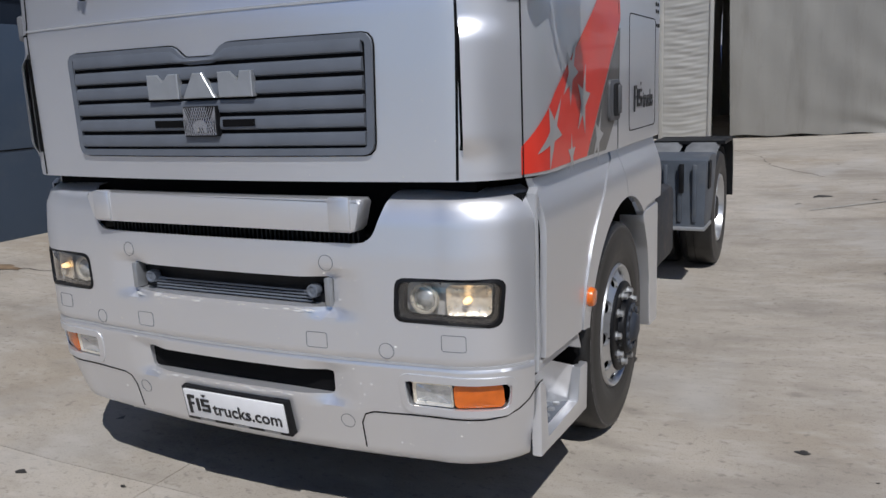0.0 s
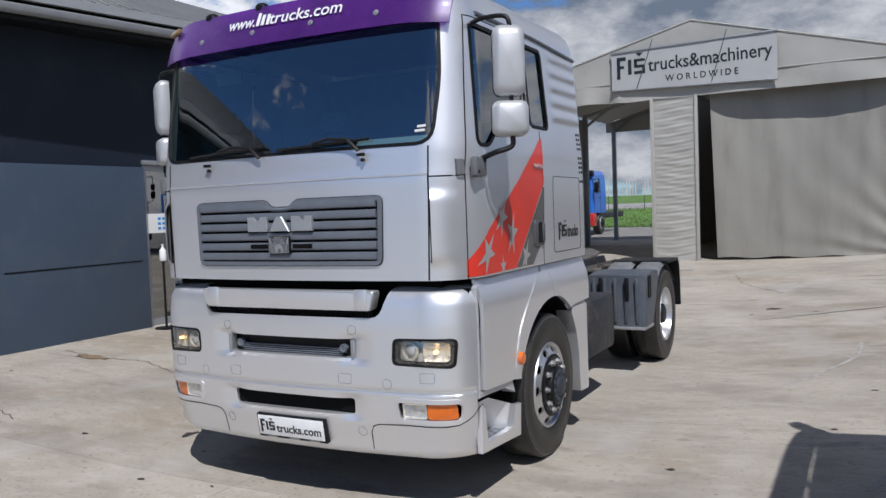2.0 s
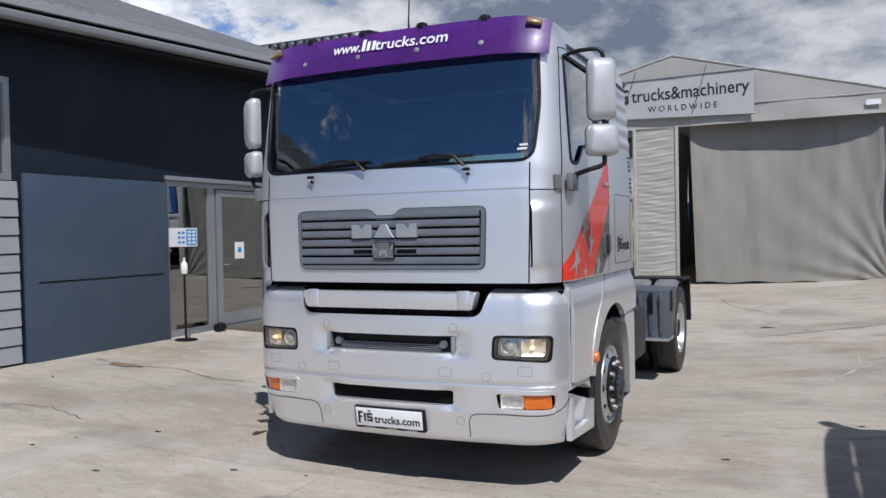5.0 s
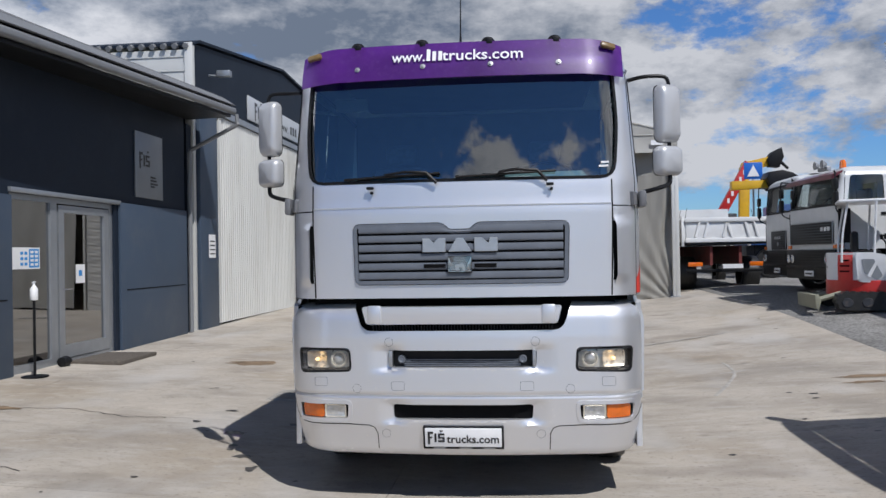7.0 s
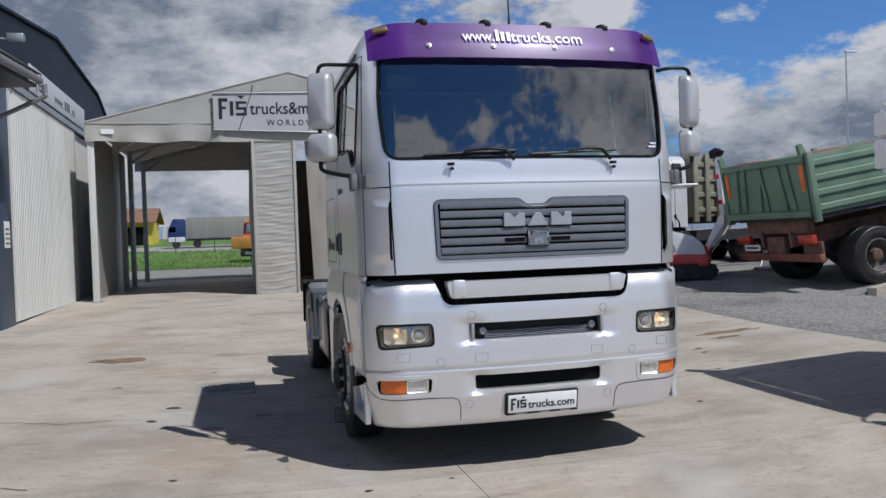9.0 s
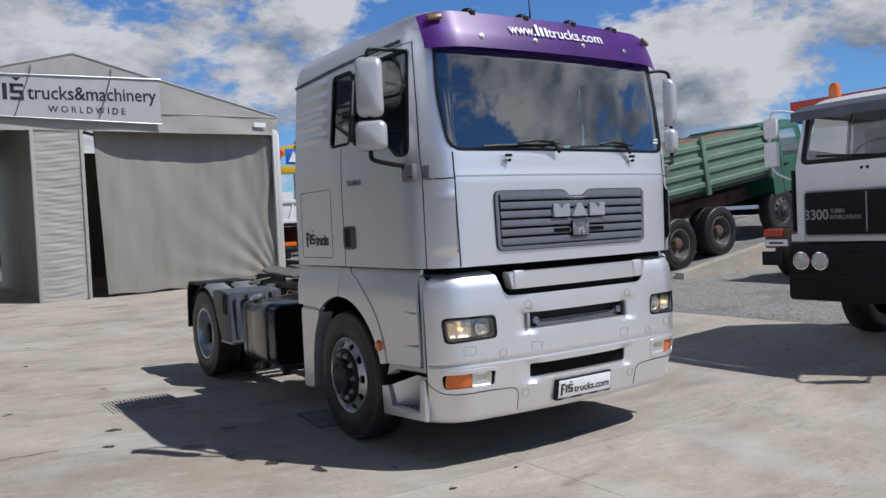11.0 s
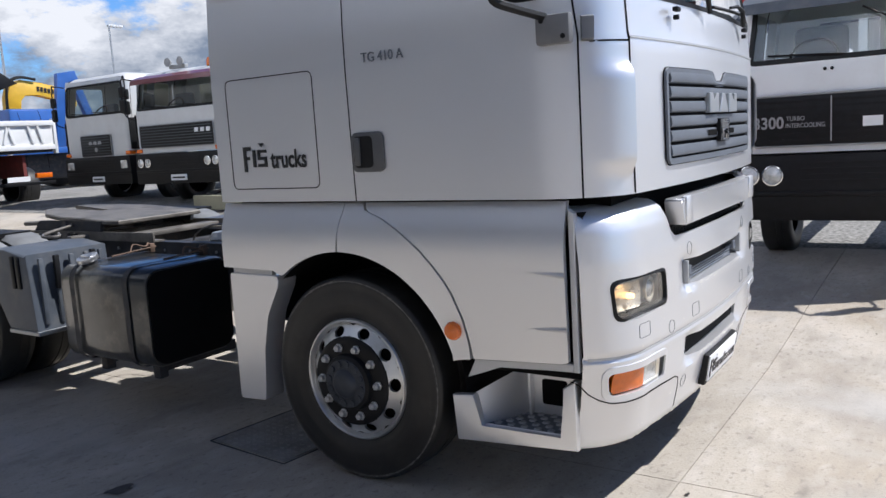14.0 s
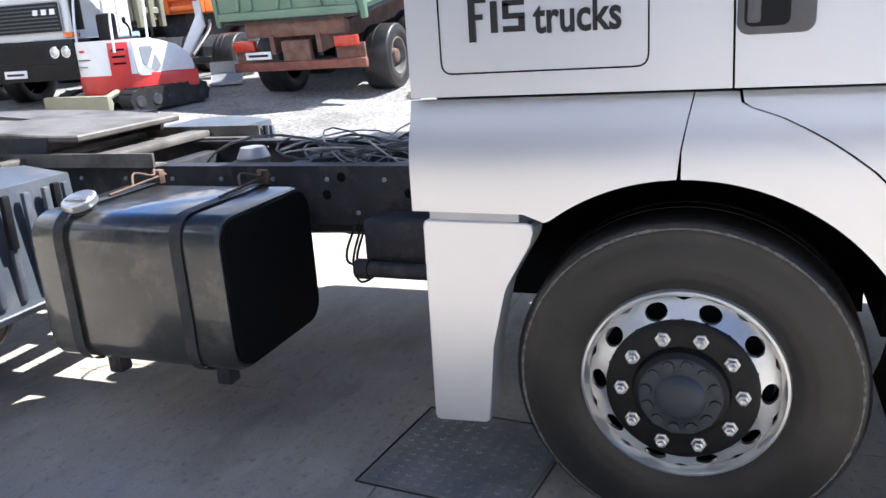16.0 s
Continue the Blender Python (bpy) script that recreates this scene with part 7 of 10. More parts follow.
box(bm, WX - 0.14, WX + 0.03, 10.55, 10.68, 0.2, 6.24, 0.008)
part("corner_trim", bm, SHEET, hall)
for k in range(14):
    bm = B()
    x = WX - 0.10 - 0.24 * k
    tube(bm, [(x, 10.50, 6.15), (x, 10.75, 6.24)], 0.06, 8)
    part("roof_corrugation", bm, ROOFG, hall)
cam_box = thing("security_camera", "small grey security camera on the hall wall", "camera")
bm = B()
tube(bm, [(WX, 11.5, 5.75), (WX + 0.25, 11.5, 5.72)], 0.025)
box(bm, WX + 0.2, WX + 0.5, 11.42, 11.58, 5.70, 5.84, 0.02)
part("body", bm, ALU, cam_box)
small = thing("wall_notice", "small white notice plate on the hall pillar", "notice")
bm = B()
box(bm, WX + 0.092, WX + 0.10, 11.15, 11.5, 1.75, 2.25)
part("plate", bm, PAPER, small)
bm = B()
for k in range(4):
    box(bm, WX + 0.1, WX + 0.102, 11.2, 11.45, 1.82 + k * 0.09, 1.85 + k * 0.09)
part("print", bm, INK, small)

# ---- storage tent ----
TY, TB = 16.9, 27.0
TXL, TXR, TXA = -5.80, 4.60, -0.60
tent = thing("storage_tent", "large cream canvas storage tent with open front bay and hanging curtains", "tent", kind="structure")


def roof_z(x):
    return 6.28 - (6.28 - 4.92) * abs(x - TXA) / (TXA - TXL if x < TXA else TXR - TXA)


bm = B()
def tent_roof(u, v):
    x = TXL + u * (TXR - TXL)
    sag = 0.05 * math.sin(math.pi * ((v * 4) % 1)) * math.sin(math.pi * u) ** 2
    return (x, TY + v * (TB - TY), roof_z(x) - sag)
sheet(bm, tent_roof, 26, 16, 0.01)
part("roof", bm, CANVAS, tent, "sagging cream canvas roof")
bm = B()
def gable(u, v):
    x = TXL + u * (TXR - TXL)
    top, bot = roof_z(x) + 0.02, 4.42 + 0.02 * math.sin(u * 31) * (1 if v == 0 and u < 0.4 else 0)
    fold = 0.02 * math.sin(u * 23 + v * 5) + (0.07 * math.sin(u * 60) * (1 - v) ** 3 if u < 0.33 else 0)
    return (x, TY - 0.06 - fold * (1 - v), bot + v * (top - bot))
sheet(bm, gable, 90, 12, 0.012)
part("gable", bm, CANVAS, tent, "cream canvas gable with a drooping valance", smooth=50)
bm = B()
tube(bm, [(TXL, TY - 0.07, 4.93), (TXA, TY - 0.07, 6.30), (TXR, TY - 0.07, 4.93)], 0.028)
part("hem", bm, CANVAS, tent)
bm = B()
tube(bm, [(TXL + 0.02, TY - 0.075, 4.90), (TXA, TY - 0.085, 4.905), (TXR - 0.02, TY - 0.075, 4.90)], 0.016, 6)
part("valance_seam", bm, CANVAS, tent)
for x, y in [(TXL + 0.12, TY), (TXL + 0.25, 20.3), (TXL + 0.25, 23.6), (TXL + 0.3, TB), (TXR - 0.1, TY), (TXR - 0.1, TB)]:
    bm = B()
    box(bm, x - 0.08, x + 0.08, y - 0.06, y + 0.06, gz(x, y), roof_z(x) - 0.05, 0.01)
    post = part("post", bm, POLE if y > TY else SHEET, tent)
    bm = B()
    box(bm, x - 0.16, x + 0.16, y - 0.14, y + 0.14, gz(x, y) - 0.02, gz(x, y) + 0.02)
    part("foot_plate", bm, POLE, post)
for y in (20.3, 23.6, TB):
    bm = B()
    tube(bm, [(TXL + 0.25, y, 4.5), (TXL + 1.1, y, roof_z(TXL + 1.1) - 0.12)], 0.05)
    tube(bm, [(TXL + 0.2, y, 4.85), (TXA, y, 6.15), (TXR - 0.2, y, 4.85)], 0.06)
    part("truss", bm, POLE, tent)
# rear valance, dark side wall, right wall
bm = B()
sheet(bm, lambda u, v: (TXL + u * (TXA + 0.2 - TXL), TB + 0.03 * math.sin(u * 20), 4.55 + v * (roof_z(TXL + u * (TXA + 0.2 - TXL)) - 4.55)), 20, 4, 0.01)
part("gable", bm, CANVAS, tent)
bm = B()
sheet(bm, lambda u, v: (-1.62 + 0.03 * math.sin(v * 9), TY + 0.15 + u * 10, gz(0, 17 + u * 10) + v * 4.9), 20, 6, 0.01)
part("curtain", bm, CANVAS_G, tent)
bm = B()
sheet(bm, lambda u, v: (TXR - 0.02 + 0.05 * math.sin(u * 30) * (1 - v), TY + u * 10.1, gz(5, 17) + v * (4.92 - gz(5, 17))), 40, 8, 0.01)
part("curtain", bm, CANVAS_G, tent)
bm = B()
sheet(bm, lambda u, v: (-1.6 + u * 6.2, TB, 0.3 + v * 4.6), 10, 4, 0.01)
part("curtain", bm, CANVAS_G, tent)
bm = B()
sheet(bm, lambda u, v: (TXL + 0.02, TY + 0.1 + u * 7, 0.3 + v * 4.5), 10, 4, 0.01)
part("curtain", bm, CANVAS_G, tent)


def flap(u, v):
    # wrinkled door strip
    x = -1.58 + u * 1.05
    e = 1 - abs(2 * u - 1) ** 4
    w = 0.006 * math.sin(v * 150 + 2.2 * math.sin(u * 4 + v * 9)) + 0.006 * math.sin(v * 61 + u * 5) + 0.004 * math.sin(v * 263 - u * 7)
    return (x, TY - 0.03 - w * e, 0.30 + v * 4.2 - 0.05 * math.sin(math.pi * u) * (1 - v))


bm = B()
sheet(bm, flap, 10, 260, 0.008)
part("curtain", bm, CANVAS, tent, "ruffled cream canvas strip")
for x in (-1.62, -0.52):
    bm = B()
    box(bm, x - 0.04, x + 0.04, TY - 0.08, TY + 0.02, 0.24, 4.45, 0.01)
    part("post", bm, CANVAS, tent)


def big_curtain(u, v):
    x = -0.22 + 0.14 * (1 - v) + u * (4.62 + 0.15 * v)
    f = 0.003 * math.sin(u * 61 + v) + 0.007 * math.sin(u * 17 + 2 + 0.8 * math.sin(v * 3)) + 0.008 * math.sin(u * 83 + 2 * math.sin(u * 9)) * max(0, v - 0.55) + 0.004 * math.sin(v * 17 + u * 31)
    # folds drawn towards the tied lower corner, ruffles along the side hem
    a, b = (1 - u) * 4.7, v * 4.3 + 0.12
    r, phi = math.hypot(a, b), math.atan2(b, a)
    crumple = 0.040 * math.sin(24 * phi + 1.5 * math.sin(5 * phi)) * min(1, r / 0.5) * math.exp(-(r / 2.2) ** 2) * (0.7 + 0.3 * math.sin(9 * phi + 1))
    crumple += max(0, 1 - a / 0.8) ** 1.3 * (0.06 * math.sin(6.5 * v + 9 * a) + 0.035 * math.sin(15 * v + 14 * a + 1)) * min(1, v * 3)
    sag = 0.02 * math.sin(u * 25) * (1 - v)
    back = (0.06 + 0.34 * max(0, math.sin(math.pi * min(1, u * 1.08))) ** 0.7) * v ** 1.3
    return (x, TY + 0.10 + back - f - crumple, 0.34 + sag + u * 0.06 + v * 4.3)


bm = B()
sheet(bm, big_curtain, 200, 80, 0.008)
part("curtain", bm, CANVAS_G, tent, "stained grey canvas curtain with loose folds", smooth=60)
bm = B()
box(bm, TXR - 0.10, TXR + 0.01, TY - 0.07, TY + 0.02, 0.42, 4.45, 0.01)
part("post", bm, SHEET, tent)
bm = B()
for x in (TXL + 0.55, TXR - 0.55):
    box(bm, x - 0.16, x + 0.16, TY - 0.13, TY - 0.12, 4.62, 4.75)
part("label_plate", bm, PLATE, tent)
banner = thing("banner", "white vinyl banner with dark lettering on the tent gable", "banner")
bm = B()
def ban(u, v):
    x = -2.6 + u * 4.0
    z0, z1 = 4.72 - 0.10 * u, 5.66 + 0.07 * u
    return (x, TY - 0.16 - 0.004 * math.sin(u * 15 + v * 4), z0 + v * (z1 - z0))
sheet(bm, ban, 40, 8, 0.006)
part("sheet", bm, mat("banner_vinyl", (0.42, 0.42, 0.415), 0.45, 0, 0.05, 2), banner, smooth=50)
bm = B()
tube(bm, [(-2.62, TY - 0.17, 5.68), (1.42, TY - 0.17, 5.76)], 0.03)
tube(bm, [(-2.62, TY - 0.17, 4.72), (1.42, TY - 0.17, 4.62)], 0.02)
part("rail", bm, ALU, banner)
bm = B()
logo(bm, facing(-2.46, TY - 0.170, 5.00, "front"), 0.56)
part("mark", bm, INK, banner)
words("trucks&machinery", 0.46, INK, banner, facing(-0.18, TY - 0.170, 5.16, "front") @ pose(0, 0, 0, 0, 0, 1.0), width=2.95, bold=0.005)
words("W O R L D W I D E", 0.22, INK, banner, facing(-0.35, TY - 0.170, 4.84, "front"), width=1.75, bold=0.002)

for x0, x1 in ((-1.55, -1.95), (0.25, -0.1)):
    bm = B()
    tube(bm, bend([(x0, TY - 0.10, 5.95), (x0 - 0.05, TY - 0.20, 5.70), (x1, TY - 0.20, 4.72)], 5), 0.012, 6)
    part("cord", bm, GREYPL, banner)


# ---- drain covers ----
CLID = mat("worn_cover", (0.25, 0.24, 0.225), 0.8, 0, 0.2, 6, 0.2, 80, dirt=(0.16, 0.15, 0.14), dirt_amt=0.6, dscale=4)
BARS = mat("dusty_galvanised_bars", (0.38, 0.365, 0.335), 0.75, 0.1, 0.15, 10)
SILT = mat("drain_silt", (0.25, 0.235, 0.21), 0.95, 0, 0.3, 12)


def ground_plate(name, label, corners, studs, rows):
    """An iron cover set in the yard, given by its corners."""
    t = thing(name, label, "drain cover")
    P = [Vector((x, y, gz(x, y) + 0.004)) for x, y in corners]
    def q(u, v):
        return P[0].lerp(P[1], u).lerp(P[3].lerp(P[2], u), v)
    bm = B()
    vs = [bm.verts.new(q(u, v) + Vector((0, 0, dz))) for dz in (-0.02, 0.003) for u, v in ((0, 0), (1, 0), (1, 1), (0, 1))]
    for f in ((4, 5, 6, 7), (0, 1, 5, 4), (1, 2, 6, 5), (2, 3, 7, 6), (3, 0, 4, 7)):
        bm.faces.new([vs[i] for i in f])
    part("plate", bm, CLID, t)
    bm = B()
    for i in range(studs):
        for j in range(rows):
            c = q((i + 0.7) / (studs + 0.4), (j + 0.7) / (rows + 0.4)) + Vector((0, 0, 0.003))
            lathe(bm, [(0, 0.016), (0.005, 0.012), (0.005, 0)], 6, "z", c)
    tagged(part("stud", bm, CLID, t), kind="stuff")
    bm = B()
    ring = [q(u, v) for u, v in ((-0.03, -0.03), (1.03, -0.03), (1.03, 1.03), (-0.03, 1.03))]
    for a, b in zip(ring, ring[1:] + ring[:1]):
        tube(bm, [a - Vector((0, 0, 0.003)), b - Vector((0, 0, 0.003))], 0.004, 5)
    part("rim", bm, CHASSIS, t)
    return t


ground_plate("manhole_cover", "square studded iron manhole cover flush in the concrete", [(-1.24, 2.0), (-0.66, 1.93), (-0.60, 2.55), (-1.18, 2.62)], 12, 10)


def grate(label, x0, x1, y0, y1, n):
    t = thing("drain_grate", label, "drain")
    z = max(gz(x0, y0), gz(x1, y1), gz(x0, y1), gz(x1, y0)) + 0.004
    bm = B()
    box(bm, x0, x1, y0, y1, z - 0.08, z - 0.012)
    part("pit", bm, SILT, t)
    for k in range(n + 1):
        bm = B()
        x = x0 + (x1 - x0) * k / n
        box(bm, x - 0.008, x + 0.008, y0, y1, z - 0.04, z + 0.002)
        part("bar", bm, BARS, t)
    for k in range(5):
        bm = B()
        y = y0 + (y1 - y0) * k / 4
        box(bm, x0, x1, y - 0.006, y + 0.006, z - 0.03, z + 0.001)
        part("cross_bar", bm, BARS, t)
    return t


grate("iron bar drain grate set in the yard concrete", -2.60, -1.95, 3.70, 4.35, 18)
grate("long iron drain grate near the tent", -0.95, -0.2, 14.2, 14.5, 14)

# oil spots, tyre smears and cracks in the yard
OIL = mat("dried_oil", (0.055, 0.050, 0.045), 0.45, 0, 0.3, 12)
bm = B()
for cx, cy, r in ((-2.0, 1.2, 0.06), (-1.75, 0.85, 0.09), (-1.55, 0.75, 0.05), (-2.35, 2.0, 0.08), (-1.9, 2.5, 0.06), (-2.75, 3.0, 0.05), (-1.7, 1.6, 0.05), (1.9, 1.5, 0.03), (2.1, 1.35, 0.025), (-1.45, 0.55, 0.10), (-1.62, 0.42, 0.06), (-2.2, 1.55, 0.035), (2.0, 8.9, 0.10), (-2.9, 2.4, 0.04)):
    pts = []
    for k in range(14):
        a = 2 * math.pi * k / 14
        rr = r * rng.uniform(0.6, 1.2)
        x, y = cx + rr * math.cos(a) * 1.3, cy + rr * math.sin(a)
        pts.append(bm.verts.new((x, y, gz(x, y) + 0.0025)))
    bm.faces.new(pts)
for k in range(260):
    cx, cy, r = rng.uniform(-6.0, 5.0), rng.uniform(-5.0, 15.0), 0.006 + 0.03 * rng.random() ** 3
    if abs(cx) < 1.3 and 0.3 < cy < 6:
        continue
    pts = []
    for j in range(7):
        a = 2 * math.pi * j / 7
        rr = r * rng.uniform(0.5, 1.2)
        x, y = cx + rr * math.cos(a) * 1.5, cy + rr * math.sin(a)
        pts.append(bm.verts.new((x, y, gz(x, y) + 0.0025)))
    bm.faces.new(pts)
single("oil_stain", bm, OIL, "dark dried oil drips on the concrete", "stain", kind="stuff")
RUSTY = mat("brown_stain", (0.20, 0.14, 0.085), 0.8, 0, 0.4, 6)
bm = B()
for cx, cy, lx, ly in ((-3.75, 6.45, 0.42, 0.28), (-5.2, 2.6, 0.3, 0.1), (4.6, 4.6, 0.5, 0.12), (4.3, 4.2, 0.25, 0.08)):
    pts = []
    for k in range(20):
        a = 2 * math.pi * k / 20
        rr = rng.uniform(0.55, 1.15)
        x, y = cx + lx * rr * math.cos(a), cy + ly * rr * math.sin(a)
        pts.append(bm.verts.new((x, y, gz(x, y) + 0.004)))
    bm.faces.new(pts)
single("rust_stain", bm, RUSTY, "brown soil and rust stains on the concrete", "stain", kind="stuff")
PALE = mat("pale_scrape", (0.37, 0.35, 0.315), 0.9, 0, 0.2, 8)
bm = B()
for pts in ([(2.55, 3.9), (2.9, 4.7), (3.15, 5.45), (3.2, 6.3)], [(2.95, 5.4), (3.3, 5.5)], [(3.3, 1.2), (3.6, 2.0)], [(1.9, 8.0), (4.0, 9.2)]):
    P = bend([(x, y, gz(x, y) + 0.003) for x, y in pts], 8)
    ribbon(bm, P, [Vector((0, 0, 1))] * len(P), 0.045, 0.0008)
single("scrape_mark", bm, PALE, "pale scrape marks across the concrete", "mark", kind="stuff")
CRACK = mat("dark_crack", (0.10, 0.09, 0.08), 0.95, 0, 0.2, 8)
bm = B()
for pts in ([(-5.9, 2.75), (-5.0, 2.62), (-4.4, 2.72), (-3.7, 2.45), (-3.2, 2.5)], [(-6.0, 0.55), (-5.0, 0.42), (-4.1, 0.6), (-3.4, 0.38)], [(2.0, 10.5), (1.2, 11.8), (0.9, 13.2), (0.2, 14.5)], [(-3.0, 9.0), (-2.0, 8.6), (-1.0, 8.9)], [(3.4, -0.6), (2.8, -1.6), (2.9, -2.6)]):
    w = []
    for a, b in zip(pts, pts[1:]):
        for k in range(8):
            t = k / 8
            x, y = a[0] + (b[0] - a[0]) * t + rng.uniform(-0.03, 0.03), a[1] + (b[1] - a[1]) * t + rng.uniform(-0.03, 0.03)
            w.append(Vector((x, y, gz(x, y) + 0.002)))
    ribbon(bm, w, [Vector((0, 0, 1))] * len(w), 0.010, 0.001)
single("crack", bm, CRACK, "hairline cracks in the concrete", "crack", kind="stuff")


# ---- other lorries ----
def simple_cab(parent, P, rear, rad, screen, sidewin, material, tint, lining=True):
    """A box-shaped lorry cab: rings (height, half width, front), screen outline in (x, z), side windows in (y, z)."""
    def ring(z):
        for a, b in zip(P, P[1:]):
            if z <= b[0]:
                t = max(0, (z - a[0]) / (b[0] - a[0]))
                return a[1] + t * (b[1] - a[1]), a[2] + t * (b[2] - a[2])
        return P[-1][1:]
    def S(u, z):
        w, f = ring(z)
        s, a = (1 if u >= 0 else -1), abs(u)
        if a <= 1:
            return Vector((s * a * (w - rad), f, z))
        if a <= 2:
            t = (a - 1) * math.pi / 2
            return Vector((s * (w - rad + rad * math.sin(t)), f + rad * (1 - math.cos(t)), z))
        return Vector((s * w, f + rad + (a - 2) * (rear - f - rad), z))
    us = sorted([s * k / 16 for s in (-1, 1) for k in range(1, 17)] + [0.0] + [s * (1 + k / 4) for s in (-1, 1) for k in range(1, 5)] + [s * (2 + k / 24) for s in (-1, 1) for k in range(1, 25)])
    z0, z1 = P[0][0], P[-1][0]
    zs = sorted({p[0] for p in P} | {z0 + (z1 - z0) * k / 34 for k in range(35)})
    bm = B()
    g = [[bm.verts.new(S(u, z)) for z in zs] for u in us]
    for i in range(len(us) - 1):
        for j in range(len(zs) - 1):
            q = [g[i][j], g[i + 1][j], g[i + 1][j + 1], g[i][j + 1]]
            c = sum((v.co for v in q), Vector()) / 4
            um = abs(us[i] + us[i + 1]) / 2
            if um < 1.6 and inside((c.x, c.z), screen) or um >= 1.6 and any(inside((c.y, c.z), w) for w in sidewin):
                continue
            bm.faces.new(q)
    bmesh.ops.delete(bm, geom=[v for v in bm.verts if not v.link_faces], context="VERTS")
    for v in {v for e in bm.edges if e.is_boundary for v in e.verts}:
        if not (z0 + 0.1 < v.co.z < z1 - 0.02):
            continue
        w, f = ring(v.co.z)
        if v.co.y < f + rad * 0.8:
            l, q = nearest((v.co.x, v.co.z), screen)
            if l < 0.09:
                w2, f2 = ring(q.y)
                v.co = Vector((q.x, f2 + max(0, rad - math.sqrt(max(0, rad * rad - max(0, abs(q.x) - w2 + rad) ** 2))), q.y))
        else:
            for wn_ in sidewin:
                l, q = nearest((v.co.y, v.co.z), wn_)
                if l < 0.07:
                    v.co = Vector((math.copysign(ring(q.y)[0], v.co.x), q.x, q.y))
    top = sorted([v for v in bm.verts if abs(v.co.z - z1) < 1e-4], key=lambda v: math.atan2(v.co.x, -(v.co.y - (rear + P[-1][2]) / 2)))
    bm.faces.new(top)
    A = [bm.verts.new((-ring(z)[0], rear, z)) for z in zs]
    C = [bm.verts.new((ring(z)[0], rear, z)) for z in zs]
    # rear wall with a window
    sz0, sz1 = min(p[1] for p in screen), max(p[1] for p in screen)
    for j in range(len(zs) - 1):
        if sz0 + 0.06 < (zs[j] + zs[j + 1]) / 2 < sz1 - 0.06:
            for a, b, x0, x1 in ((A, None, -1, -0.72), (None, None, -0.12, 0.12), (None, C, 0.72, 1)):
                lo = [a[j], a[j + 1]] if a else [bm.verts.new((x0, rear, zs[j])), bm.verts.new((x0, rear, zs[j + 1]))]
                hi = [b[j], b[j + 1]] if b else [bm.verts.new((x1, rear, zs[j])), bm.verts.new((x1, rear, zs[j + 1]))]
                bm.faces.new((lo[0], hi[0], hi[1], lo[1]))
        else:
            bm.faces.new((A[j], C[j], C[j + 1], A[j + 1]))
    bmesh.ops.remove_doubles(bm, verts=bm.verts, dist=0.001)
    part("cab_shell", bm, material, parent, smooth=32)
    for s in (-1, 1):
        # door joints and handle
        for y in (0.14, min(1.12, rear - 0.32)):
            bm = B()
            tube(bm, [(s * (ring(z)[0] + 0.001), y + 0.10 * max(0, z - sz0) * (y < 0.5), z) for z in [z0 + (z1 - 0.12 - z0) * k / 10 for k in range(11)]], 0.006, 5)
            part("door_gap", bm, DARK, parent)
        bm = B()
        yh = min(1.02, rear - 0.42)
        box(bm, *sorted((s * (ring(sz0 - 0.2)[0] - 0.005), s * (ring(sz0 - 0.2)[0] + 0.02))), yh - 0.16, yh, sz0 - 0.22, sz0 - 0.17, 0.006)
        part("door_handle", bm, BLACK, parent)
    bm = B()
    ws = Vector((-0.58, ring(sz0)[1] + 0.55, sz0 + 0.05))
    wr = Matrix.Rotation(radians(-35), 4, "X")
    tube(bm, [ws + (wr @ Vector((0.22 * math.cos(radians(a)), 0, 0.22 * math.sin(radians(a))))) for a in range(0, 361, 20)], 0.014, 6, False)
    part("steering_wheel", bm, BLACK, parent)
    bm = B()
    patch(bm, inset(screen, -0.01), lambda x, z: Vector((x, ring(z)[1] + 0.012 + max(0, rad - math.sqrt(max(0, rad * rad - max(0, abs(x) - ring(z)[0] + rad) ** 2))), z)))
    ob = part("windscreen", bm, tint, parent)
    ob.visible_shadow = False
    p3 = [Vector((x, ring(z)[1] + max(0, rad - math.sqrt(max(0, rad * rad - max(0, abs(x) - ring(z)[0] + rad) ** 2))), z)) for x, z in screen]
    bm = B()
    ribbon(bm, p3 + p3[:1], [Vector((0, -1, 0.15)).normalized()] * (len(p3) + 1), 0.05, 0.008)
    part("screen_seal", bm, BLACK, parent)
    for s in (-1, 1):
        for w in sidewin:
            bm = B()
            patch(bm, w, lambda y, z: Vector((s * (ring(z)[0] - 0.012), y, z)))
            ob = part("side_window", bm, tint, parent)
            ob.visible_shadow = False
    bm = B()
    w, f = ring(z0 + 0.3)
    box(bm, -w + 0.06, w - 0.06, f + 0.25, rear - 0.1, z0 + 0.02, z0 + 0.5, 0.02)
    part("dashboard", bm, DASH, parent)
    for x in (-0.55, 0.6):
        bm = B()
        box(bm, x - 0.25, x + 0.25, f + 0.75, f + 0.9, z0 + 0.5, z0 + 1.22, 0.06)
        part("seat_back", bm, SEAT, parent)
    return S


OLD_SCREEN = glass("old_windscreen", (0.78, 0.85, 0.85))
for node in OLD_SCREEN.node_tree.nodes:
    if node.type == "MATH":
        node.inputs[1].default_value, node.inputs[2].default_value = 1.1, 0.02
MAROON = mat("maroon_visor", (0.13, 0.02, 0.03), 0.3, 0, 0.1, 4, coat=0.3)
LIGHTGREY = mat("light_grey_paint", (0.58, 0.59, 0.59), 0.4, 0, 0.05, 3, coat=0.2, dirt=(0.4, 0.37, 0.33), dirt_amt=0.3)


